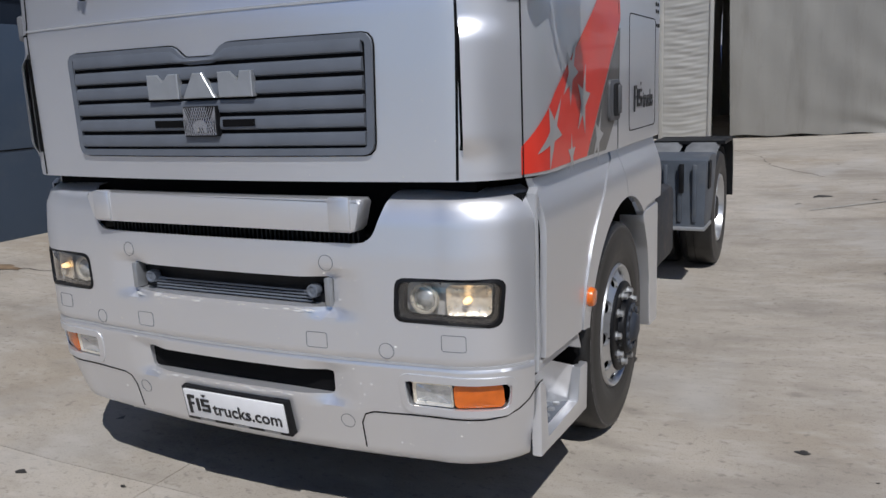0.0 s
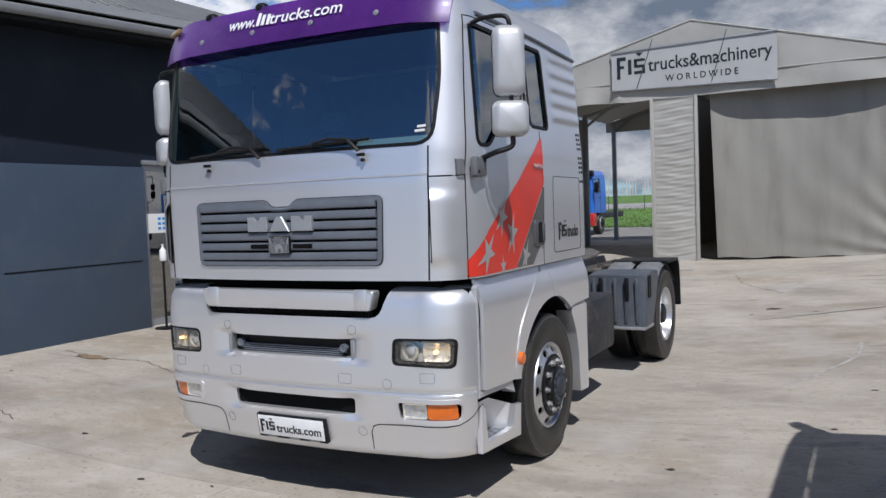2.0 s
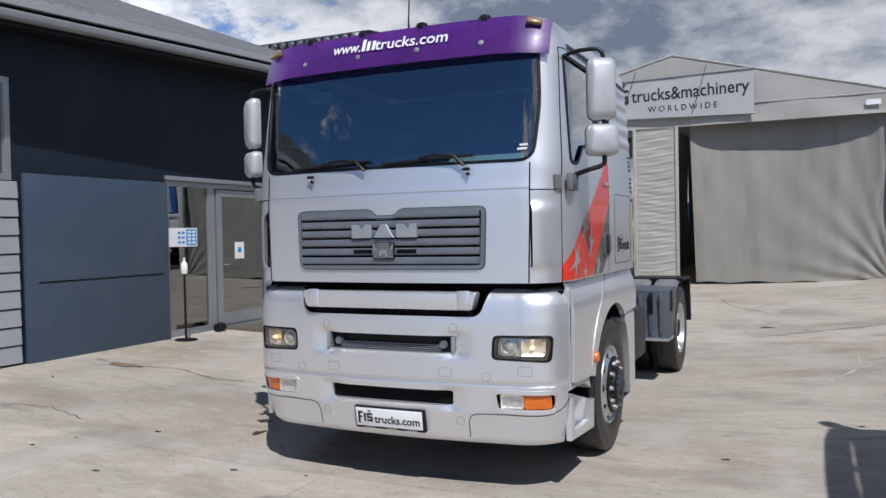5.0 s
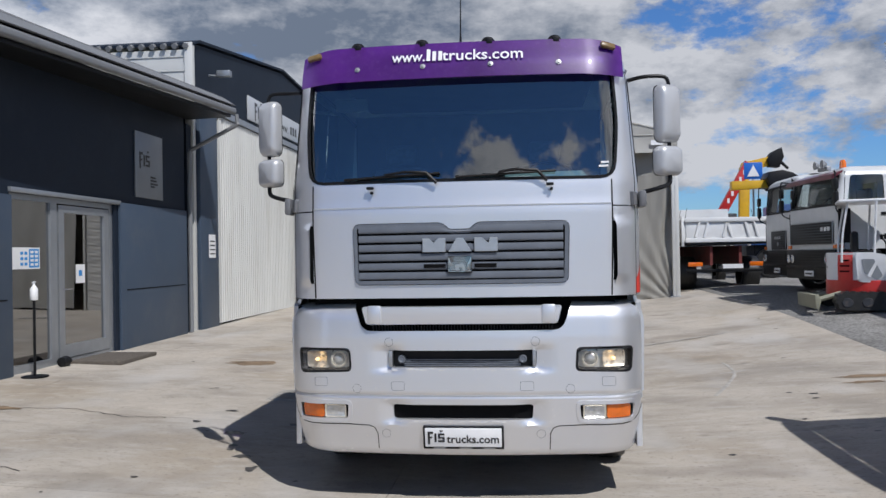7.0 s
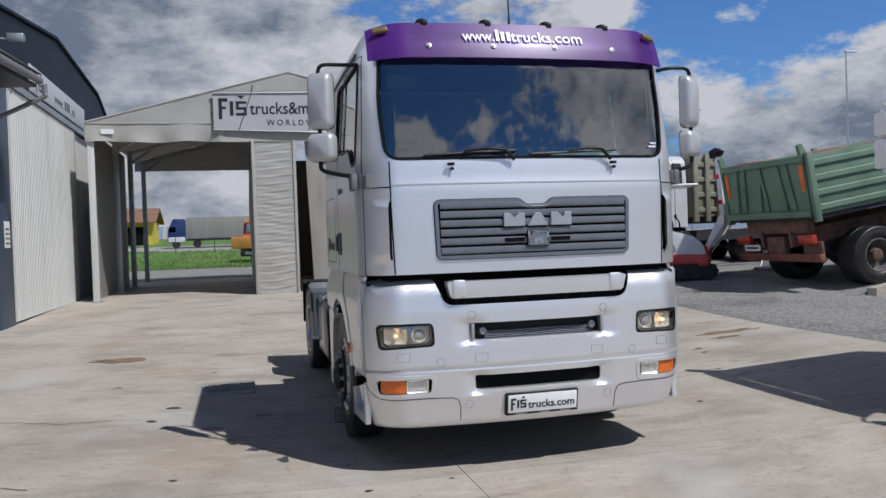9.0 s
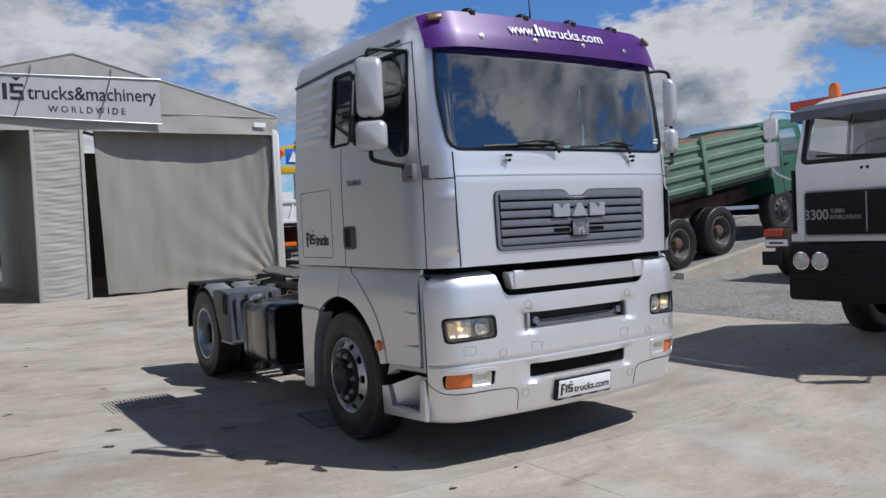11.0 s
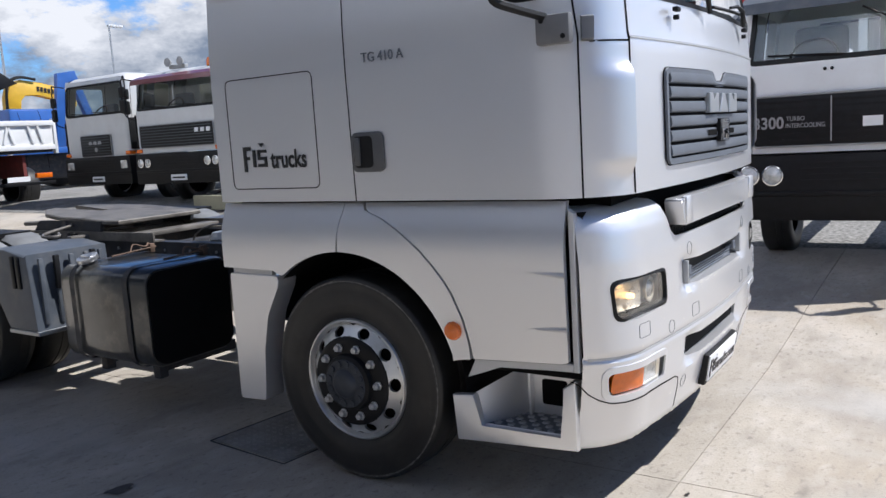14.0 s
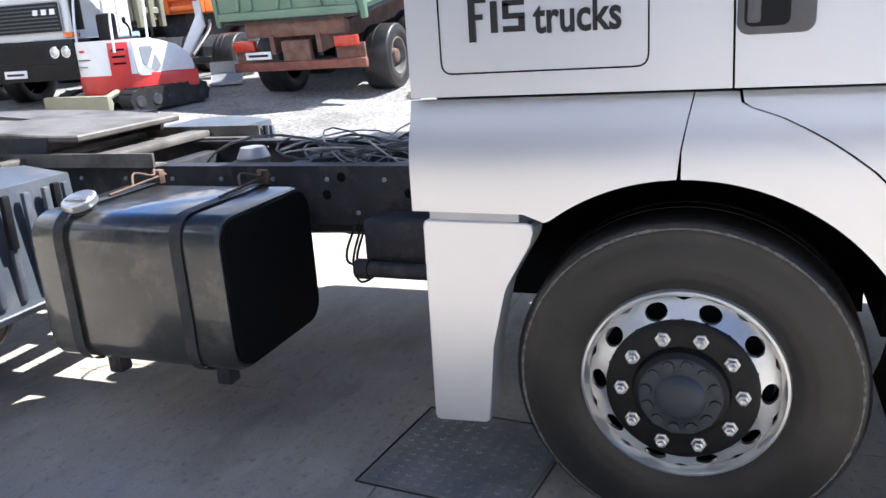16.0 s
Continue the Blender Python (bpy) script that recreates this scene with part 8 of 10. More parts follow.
def round_lamp(parent, x, y, z, r):
    lamp = thing("headlight", "", "")
    lamp.parent = parent
    bm = B()
    lathe(bm, [(y + 0.03, r * 1.12), (y - 0.015, r * 1.12), (y - 0.018, r), (y - 0.005, r * 0.96)], 24, "y", (x, 0, z))
    part("rim", bm, CHROME, lamp)
    bm = B()
    lathe(bm, [(y - 0.004, r * 0.97), (y - 0.02, r * 0.7), (y - 0.028, 0.0)], 24, "y", (x, 0, z))
    part("lens", bm, LENS, lamp)


def old_lorry(label, at, kind):
    t = thing("lorry", label, "truck", group="parked lorries", at=at)
    if kind == "near":
        zb, zsc0, zsc1, zr = 1.14, 2.00, 2.53, 2.72
        P = ((zb, 1.19, 0.0), (1.95, 1.19, 0.0), (2.53, 1.13, 0.10), (2.60, 1.10, 0.13), (2.68, 1.0, 0.24), (2.72, 0.8, 0.45))
        scr = round_poly([(-1.06, zsc0), (1.06, zsc0), (1.02, zsc1), (-1.02, zsc1)], 0.05)
        paint = WHITE
    elif kind == "second":
        zb, zsc0, zsc1, zr = 1.13, 2.02, 2.60, 2.80
        P = ((zb, 1.19, 0.0), (1.97, 1.19, 0.0), (2.60, 1.14, 0.12), (2.68, 1.10, 0.16), (2.76, 1.0, 0.26), (2.80, 0.8, 0.45))
        scr = round_poly([(-1.08, zsc0), (1.08, zsc0), (1.04, zsc1), (-1.04, zsc1)], 0.05)
        paint = LIGHTGREY
    else:
        zb, zsc0, zsc1, zr = 1.12, 2.06, 2.72, 2.92
        P = ((zb, 1.17, 0.0), (2.0, 1.17, 0.0), (2.74, 1.13, 0.06), (2.84, 1.08, 0.10), (2.92, 0.95, 0.22))
        scr = round_poly([(-1.07, zsc0), (1.07, zsc0), (1.04, zsc1), (-1.04, zsc1)], 0.12)
        paint = LIGHTGREY
    if kind == "second":
        side = [round_poly([(0.20, 2.02), (0.94, 2.02), (0.94, zsc1), (0.30, zsc1)], 0.05), round_poly([(1.06, 2.06), (1.34, 2.06), (1.34, zsc1), (1.06, zsc1)], 0.05)]
    else:
        side = [round_poly([(0.28, 2.05), (1.05, 2.05), (1.05, zsc1), (0.38, zsc1)], 0.05)]
    if kind == "near":
        side.append(round_poly([(1.18, 2.08), (1.62, 2.08), (1.62, zsc1), (1.18, zsc1)], 0.05))
    simple_cab(t, P, 1.45 if kind == "second" else 1.85, 0.10, scr, side, paint, OLD_SCREEN)
    # dark grille panel with rim
    gw, gz0, gz1 = (1.02, 1.21, 1.67) if kind == "near" else (1.04, 1.24, 1.68) if kind == "second" else (0.56, 1.14, 1.60)
    gr = thing("grille", "", "")
    gr.parent = t
    bm = B()
    prism(bm, rounded(-gw, gw, gz0, gz1, 0.03), "y", -0.035, 0.0, 0.008)
    part("panel", bm, BLACK, gr)
    bm = B()
    rr = rounded(-gw - 0.008, gw + 0.008, gz0 - 0.008, gz1 + 0.008, 0.035)
    tube(bm, [(x, -0.03, z) for x, z in rr + rr[:1]], 0.010, 6)
    part("rim", bm, POLE, gr)
    for k in range(7):
        bm = B()
        z = gz0 + 0.05 + (gz1 - gz0 - 0.1) * k / 6
        box(bm, -gw + 0.04, gw - 0.04, -0.043, -0.036, z - 0.010, z + 0.010)
        part("slat", bm, BLACK if kind == "near" else DASH, gr)
    if kind == "near":
        bm = B()
        box(bm, -0.345, -0.335, -0.05, -0.034, gz0 + 0.03, gz1 - 0.02)
        part("divider", bm, POLE, gr)
        words("3300", 0.155, POLE, gr, pose(-0.885, -0.048, 1.375, 90, 0, 0), width=0.27, depth=0.002, bold=0.003)
        words("TURBO", 0.062, POLE, gr, pose(-0.645, -0.048, 1.440, 90, 0, 0), width=0.16, depth=0.002)
        words("INTERCOOLING", 0.062, POLE, gr, pose(-0.56, -0.048, 1.375, 90, 0, 0), width=0.34, depth=0.002)
        bm = B()
        box(bm, -0.08, 0.08, -0.05, -0.035, 1.36, 1.45)
        part("badge", bm, PLATE, gr)
    elif kind == "second":
        for k in range(3):
            bm = B()
            x = 0.55 + 0.16 * k
            prism(bm, [(x, 1.50), (x + 0.09, 1.50), (x + 0.10, 1.58), (x + 0.01, 1.58)], "y", -0.055, -0.04)
            part("badge_block", bm, PLATE, gr)
    else:
        for k in range(3):
            bm = B()
            x = -0.24 + 0.17 * k
            prism(bm, [(x, 1.40), (x + 0.13, 1.40), (x + 0.11, 1.47), (x + 0.02, 1.47)], "y", -0.055, -0.04)
            part("badge_block", bm, POLE, gr)
        bm = B()
        lathe(bm, [(-0.055, 0.05), (-0.04, 0.05)], 12, "y", (0.02, 0, 1.28))
        part("badge", bm, POLE, gr)
    # bumper
    bm = B()
    prism(bm, round_poly([(-1.22, 0.50), (1.22, 0.50), (1.22, 0.80), (1.20, 1.12), (-1.20, 1.12), (-1.22, 0.80)], 0.03), "y", -0.06, 0.35, 0.02)
    bump = part("bumper", bm, BLACK, t, "black steel bumper")
    for k in range(4):
        bm = B()
        box(bm, -0.62, 0.62, -0.068, -0.058, 0.86 + 0.055 * k, 0.885 + 0.055 * k)
        part("slat", bm, BLACK, bump)
    bm = B()
    box(bm, -1.215, 1.215, -0.075, -0.055, 0.73, 0.78, 0.008)
    part("ridge", bm, BLACK, bump)
    if kind != "third":
        for x in (-1.06, -0.845, 0.845, 1.06):
            round_lamp(t, x, -0.062, 0.93, 0.088 if kind == "near" else 0.08)
    else:
        for x in (-1.0, 1.0):
            bm = B()
            box(bm, x - 0.12, x + 0.12, -0.085, -0.05, 0.84, 1.02, 0.02)
            part("headlight", bm, LENS, t)
    if kind != "near":
        bm = B()
        box(bm, -0.20, 0.24, -0.085, -0.066, 0.56, 0.68, 0.004)
        pl_ = part("number_plate", bm, PLATE, t)
        bm = B()
        box(bm, -0.15, 0.19, -0.088, -0.084, 0.60, 0.635)
        part("print", bm, INK, pl_)
    # visor, air ducts, mirrors, wipers, indicator
    bm = B()
    zv = zsc1
    if kind != "third":
        rows = []
        for k in range(13):
            x = -1.14 + 2.28 * k / 12
            b = 0.05 * (abs(x) / 1.14) ** 4
            rows.append([bm.verts.new((x, y + b, z)) for y, z in ((-0.12, zv - 0.08), (-0.10, zv + 0.02), (0.12, zv + 0.10), (0.10, zv + 0.06))])
        for a, b in zip(rows, rows[1:]):
            for i in range(4):
                bm.faces.new((a[i], b[i], b[(i + 1) % 4], a[(i + 1) % 4]))
        bm.faces.new(rows[0])
        bm.faces.new(rows[-1])
        part("sun_visor", bm, GREYPL if kind == "near" else MAROON, t)
    for s in (-1, 1):
        bm = B()
        box(bm, *sorted((s * 1.185, s * 1.215)), 0.02, 0.26, 1.25, 1.93, 0.01)
        part("air_duct", bm, BLACK, t)
        mir = thing("side_mirror", "", "")
        mir.parent = t
        bm = B()
        tube(bm, bend([(s * 1.10, 0.05, zsc1 + 0.02), (s * 1.28, -0.08, zsc1 + 0.06), (s * 1.36, -0.10, zsc1), (s * 1.36, -0.10, 2.0), (s * 1.25, 0.0, 1.85), (s * 1.17, 0.1, 1.82)], 5), 0.014, 6)
        part("arm", bm, WHITE if kind == "near" else BLACK, mir)
        for z0_, z1_ in ((2.30, 2.52), (1.98, 2.26)):
            bm = B()
            box(bm, s * 1.36 - 0.085, s * 1.36 + 0.085, -0.13, -0.06, z0_, z1_, 0.025)
            part("housing", bm, PLATE if kind == "near" else BLACK, mir)
        bm = B()
        box(bm, s * 1.12 - 0.08, s * 1.12 + 0.08, -0.03, 0.12, 1.14, 1.22, 0.01)
        if kind != "near":
            part("indicator", bm, AMBER, t)
        else:
            part("corner_step", bm, WHITE, t)
    for x0, x1 in ((-0.1, 0.62), (-0.9, -0.25)):
        bm = B()
        tube(bm, [(x1, -0.01, zsc0 + 0.02), ((x0 + x1) / 2, -0.01, zsc0 + (0.22 if kind == "near" and x1 > 0 else 0.04)), (x0, 0.02, zsc0 + (0.42 if kind == "near" and x1 > 0 else 0.06))], 0.010, 5)
        part("wiper", bm, BLACK, t)
    if kind == "near":
        for x in (-0.34, -0.40):
            bm = B()
            lathe(bm, [(-0.012, 0.0), (-0.010, 0.016), (0.01, 0.016)], 10, "y", (x, 0, 1.90))
            part("washer_jet", bm, BLACK, t)
    if kind in ("near", "second"):
        bx0 = -0.86 if kind == "near" else 0.75
        bm = B()
        lathe(bm, [(zr - 0.06, 0.075), (zr - 0.03, 0.075), (zr - 0.03, 0.065)], 16, "z", (bx0, 0.34, 0))
        bc = part("beacon_base", bm, BLACK, t)
        bm = B()
        lathe(bm, [(zr - 0.03, 0.066), (zr + 0.09, 0.062), (zr + 0.135, 0.04), (zr + 0.145, 0.0)], 18, "z", (bx0, 0.34, 0))
        part("beacon", bm, AMBER, bc, "orange warning beacon")
    if kind == "second":
        bm = B()
        box(bm, -0.35, 0.1, 0.3, 0.4, zr, zr + 0.08, 0.01)
        for x in (-0.3, 0.05):
            lathe(bm, [(0.22, 0.09), (0.25, 0.08), (0.32, 0.03)], 14, "y", (x, 0, zr + 0.13))
        part("roof_horn", bm, POLE, t)
    for s in (-1, 1):
        truck_wheel("front_wheel", t, s * 1.0, 1.30, 0.52, s, R=0.52, W=0.30, nuts=False)
        truck_wheel("rear_wheel", t, s * 0.95, 5.1, 0.52, s, True, R=0.52, W=0.5, nuts=False)
        bm = B()
        box(bm, *sorted((s * 0.36, s * 0.44)), 0.4, 7.2, 0.78, 1.02)
        part("chassis_rail", bm, CHASSIS, t)
    bm = B()
    tube(bm, [(-0.95, 1.30, 0.5), (0.95, 1.30, 0.5)], 0.06)
    part("axle", bm, CHASSIS, t)
    bm = B()
    tube(bm, [(-0.9, 5.1, 0.5), (0.9, 5.1, 0.5)], 0.08)
    part("axle", bm, CHASSIS, t)
    bm = B()
    box(bm, -0.5, 0.5, 0.5, 1.9, 0.62, 1.12, 0.05)
    part("engine", bm, DARK, t)
    return t


def tipper_body(t, y0, y1, z0, z1, w, material, rear_first=False):
    """An open dump body with ribbed sides, parts of lorry t."""
    for s in (-1, 1):
        bm = B()
        box(bm, *sorted((s * w, s * (w - 0.05))), y0, y1, z0, z1, 0.008)
        sd = part("body_side", bm, material, t)
        n = 4
        for k in range(n):
            bm = B()
            z = z0 + (z1 - z0) * (k + 0.45) / n
            prism(bm, [(y0 + 0.08, z - 0.06), (y1 - 0.08, z - 0.06), (y1 - 0.08, z + 0.06), (y0 + 0.08, z + 0.06)], "x", s * w, s * (w + 0.045), 0.02, 1)
            part("rib", bm, material, sd)
        for y in (y0 + 0.03, (y0 + y1) / 2, y1 - 0.03):
            bm = B()
            box(bm, *sorted((s * w, s * (w + 0.08))), y - 0.06, y + 0.06, z0 - 0.12, z1 + 0.06, 0.01)
            part("post", bm, material, sd)
    for y, gate in ((y0, rear_first), (y1, not rear_first)):
        bm = B()
        box(bm, -w + 0.05, w - 0.05, y - 0.03, y + 0.03, z0, z1, 0.008)
        gt = part("tailgate" if gate else "headboard", bm, material, t)
        if gate:
            ya, yb = (y - 0.075, y - 0.03) if rear_first else (y + 0.03, y + 0.075)
            for x in (-0.86, -0.62, -0.1, 0.14, 0.62, 0.86):
                bm = B()
                lean = 0.12 * (1 if x < 0.12 else -1)
                prism(bm, [(x - 0.035, z0 + 0.12), (x + 0.035, z0 + 0.12), (x + 0.035 + lean, z1 - 0.10), (x - 0.035 + lean, z1 - 0.10)], "y", ya, yb, 0.012, 1)
                part("rib", bm, material, gt)
            for za, zb in ((z0 - 0.02, z0 + 0.10), (z1 - 0.10, z1 + 0.02)):
                bm = B()
                box(bm, -w + 0.02, w - 0.02, ya - 0.01, yb, za, zb, 0.012)
                part("rail", bm, material, gt)
    bm = B()
    box(bm, -w + 0.05, w - 0.05, y0, y1, z0 - 0.08, z0 + 0.02)
    part("body_floor", bm, CHASSIS, t)


def tail(t, y, lamps=True, plate_on=True, bar=0.72):
    """Rear lamps, under-run bar and plate, parts of lorry t."""
    bm = B()
    box(bm, -1.2, 1.2, y - 0.06, y + 0.04, bar - 0.08, bar + 0.06, 0.012)
    part("underrun_bar", bm, mat("rust_red_steel", (0.20, 0.07, 0.05), 0.7, 0.1, 0.35, 5) if "rust_red_steel" not in bpy.data.materials else bpy.data.materials["rust_red_steel"], t)
    for s in (-1, 1):
        bm = B()
        box(bm, s * 0.92 - 0.2, s * 0.92 + 0.2, y - 0.02, y + 0.07, 0.98, 1.14, 0.012)
        part("tail_lamp", bm, mat("red_lens", (0.45, 0.04, 0.02), 0.25, 0, 0.15, 20, coat=0.4) if "red_lens" not in bpy.data.materials else bpy.data.materials["red_lens"], t)
    bm = B()
    box(bm, 0.45, 0.92, y + 0.04, y + 0.06, 0.84, 0.96)
    p_ = part("number_plate", bm, PLATE, t)
    bm = B()
    box(bm, 0.5, 0.87, y + 0.06, y + 0.063, 0.88, 0.92)
    part("print", bm, INK, p_)


old_lorry("white lorry with black grille panel and round headlights, parked on gravel", pose(4.06, -0.32, 0.20, 0, 0, -90), "near")
BEIGE = mat("faded_beige_paint", (0.24, 0.235, 0.17), 0.6, 0, 0.12, 3, dirt=(0.2, 0.17, 0.13), dirt_amt=0.5)
daf2 = old_lorry("pale grey lorry with maroon visor and beige dump body", pose(6.50, 12.30, 0.58, 0, 0, -86), "second")
tipper_body(daf2, 1.62, 2.32, 1.35, 2.75, 1.2, BEIGE)
man2 = old_lorry("old pale grey lorry with small dark grille", pose(6.8, 15.45, 0.58, 0, 0, -90), "third")
tipper_body(man2, 2.2, 6.5, 1.3, 2.0, 1.2, GREYPL)

# green dump lorry on the ramp
GREEN = mat("faded_green_paint", (0.13, 0.215, 0.15), 0.55, 0, 0.2, 2.5, dirt=(0.17, 0.15, 0.11), dirt_amt=0.6, dscale=2.5)
OXIDE = mat("dusty_oxide_red", (0.15, 0.075, 0.055), 0.8, 0, 0.35, 6, dirt=(0.22, 0.19, 0.15), dirt_amt=0.6, dscale=5)
GREEN2 = mat("green_cab_paint", (0.016, 0.105, 0.065), 0.35, 0, 0.08, 3, coat=0.3)
DUSTY = mat("dusty_tyre", (0.14, 0.13, 0.12), 0.9, 0, 0.2, 8, 0.1, 60)
green = thing("dump_lorry", "green three-axle dump lorry with rusty load bed, standing on a ramp", "truck", group="parked lorries")
simple_cab(green, ((0.95, 1.2, 0.0), (1.75, 1.2, 0.0), (2.45, 1.14, 0.10), (2.55, 1.08, 0.16), (2.62, 0.95, 0.3)), 1.5, 0.10, round_poly([(-1.05, 1.8), (1.05, 1.8), (1.02, 2.4), (-1.02, 2.4)], 0.08), [round_poly([(0.3, 1.8), (1.0, 1.8), (1.0, 2.4), (0.4, 2.4)], 0.05)], GREEN2, OLD_SCREEN)
tipper_body(green, 1.65, 6.25, 1.5, 2.57, 1.25, GREEN)
bm = B()
sheet(bm, lambda u, v: (-1.18 + 2.36 * u, 1.7 + 4.5 * v, 2.47 + 0.10 * math.sin(u * 3.1) + 0.03 * math.sin(v * 17 + u * 5)), 12, 24)
part("load", bm, mat("rusty_soil", (0.19, 0.11, 0.075), 0.95, 0, 0.4, 5, 0.5, 30), green, "rust-brown load")
ORANGE_R = mat("orange_reflector", (0.75, 0.16, 0.03), 0.4, 0, 0.2, 12)
for s in (-1, 1):
    bm = B()
    box(bm, s * 1.12 - 0.05, s * 1.12 + 0.05, 6.28, 6.295, 1.95, 2.42)
    part("reflector", bm, ORANGE_R, green)
    truck_wheel("front_wheel", green, s * 1.02, 1.25, 0.54, s, R=0.54, W=0.3, nuts=False, steel=DUSTY, hubmat=CHASSIS)
    for y in (3.65, 5.02):
        truck_wheel("rear_wheel", green, s * 1.0, y, 0.54, s, True, R=0.54, W=0.5, nuts=False, steel=DUSTY, hubmat=bpy.data.materials["rusty_clamp"])
    bm = B()
    box(bm, *sorted((s * 0.38, s * 0.46)), 0.5, 6.2, 0.9, 1.2)
    part("chassis_rail", bm, OXIDE, green)
bm = B()
box(bm, 0.7, 1.2, 1.95, 2.95, 0.62, 1.15, 0.04)
part("fuel_tank", bm, LIGHTGREY, green)
for y in (1.25, 3.65, 5.02):
    bm = B()
    tube(bm, [(-0.9, y, 0.54), (0.9, y, 0.54)], 0.07)
    part("axle", bm, CHASSIS, green)
bm = B()
box(bm, -1.22, 1.22, -0.06, 0.3, 0.55, 1.1, 0.03)
part("bumper", bm, BLACK, green)
tail(green, 6.2)
for s in (-1, 1):
    bm = B()
    box(bm, s * 0.92 - 0.25, s * 0.92 + 0.25, 6.10, 6.14, 0.62, 1.0)
    part("mud_flap", bm, OXIDE, green)
    bm = B()
    prism(bm, [(6.2, 2.5), (6.32, 2.55), (6.36, 2.78), (6.28, 2.80), (6.22, 2.66)], "x", s * 1.16, s * 1.24)
    part("gate_hook", bm, GREEN, green)
bm = B()
box(bm, -0.9, 0.9, 6.0, 6.16, 1.16, 1.46, 0.02)
part("rear_beam", bm, OXIDE, green)
bm = B()
box(bm, -0.25, 0.25, 6.1, 6.22, 0.78, 1.1, 0.02)
part("coupling", bm, OXIDE, green)
green.matrix_world = Matrix.Translation((7.90, 8.03, 0.31)) @ Matrix.Rotation(radians(-9), 4, "Y") @ pose(6.45, 0, 0, 0, 0, 90)

ramp_c = thing("ramp", "sloped concrete ramp with a low side wall", "ramp", kind="structure")
bm = B()
prism(bm, [(8.0, 0.2), (26.0, 0.2), (26.0, 2.0), (18.3, 1.98), (8.3, 0.395), (8.0, 0.30)], "y", 6.42, 9.6)
part("ramp_body", bm, GRAVEL, ramp_c)
bm = B()
prism(bm, [(8.6, 0.2), (26.0, 0.2), (26.0, 2.1), (18.3, 2.06), (8.6, 0.52)], "y", 6.2, 6.42)
part("side_wall", bm, CONCRETE, ramp_c)

# white dump lorry seen from the rear
wt_ = thing("dump_lorry", "white dump lorry with slatted tailgate, seen from behind", "truck", group="parked lorries")
tipper_body(wt_, -0.1, 4.2, 1.42, 2.08, 1.16, WHITE, rear_first=True)
for s in (-1, 1):
    truck_wheel("rear_wheel", wt_, s * 0.9, 1.2, 0.5, s, True, R=0.5, W=0.5, nuts=False)
    truck_wheel("front_wheel", wt_, s * 0.95, 5.0, 0.5, s, R=0.5, nuts=False)
    bm = B()
    box(bm, *sorted((s * 0.36, s * 0.44)), 0.0, 6.0, 0.75, 1.3)
    part("chassis_rail", bm, mat("oxide_red", (0.16, 0.035, 0.03), 0.6, 0, 0.3, 6) if s < 0 else bpy.data.materials["oxide_red"], wt_)
    bm = B()
    box(bm, s * 0.85 - 0.2, s * 0.85 + 0.2, -0.05, 0.05, 0.72, 0.84, 0.01)
    part("tail_lamp", bm, AMBER, wt_)
bm = B()
box(bm, -1.1, 1.1, -0.08, 0.0, 0.56, 0.64, 0.01)
part("underrun_bar", bm, BLACK, wt_)
bm = B()
box(bm, -0.1, 0.45, -0.09, -0.07, 0.66, 0.78)
part("number_plate", bm, PLATE, wt_)
bm = B()
prism(bm, [(-1.1, 2.1), (1.1, 2.1), (1.1, 2.55), (-1.1, 2.55)], "y", 4.15, 4.22)
part("rack", bm, WHITE, wt_)
simple_cab(wt_, ((0.95, 1.1, 0.0), (1.7, 1.1, 0.0), (2.35, 1.04, 0.08), (2.5, 0.9, 0.25)), 1.6, 0.1, round_poly([(-0.95, 1.75), (0.95, 1.75), (0.92, 2.3), (-0.92, 2.3)], 0.06), [round_poly([(0.3, 1.75), (1.0, 1.75), (1.0, 2.3), (0.36, 2.3)], 0.05)], WHITE, OLD_SCREEN)
for o in list(wt_.children):
    if o.name.startswith(("cab_shell", "windscreen", "screen_seal", "side_window", "dashboard", "seat_back")):
        o.matrix_local = pose(0, 6.1, 0, 0, 0, 180)
wt_.matrix_world = pose(6.10, 18.0, 0.56)

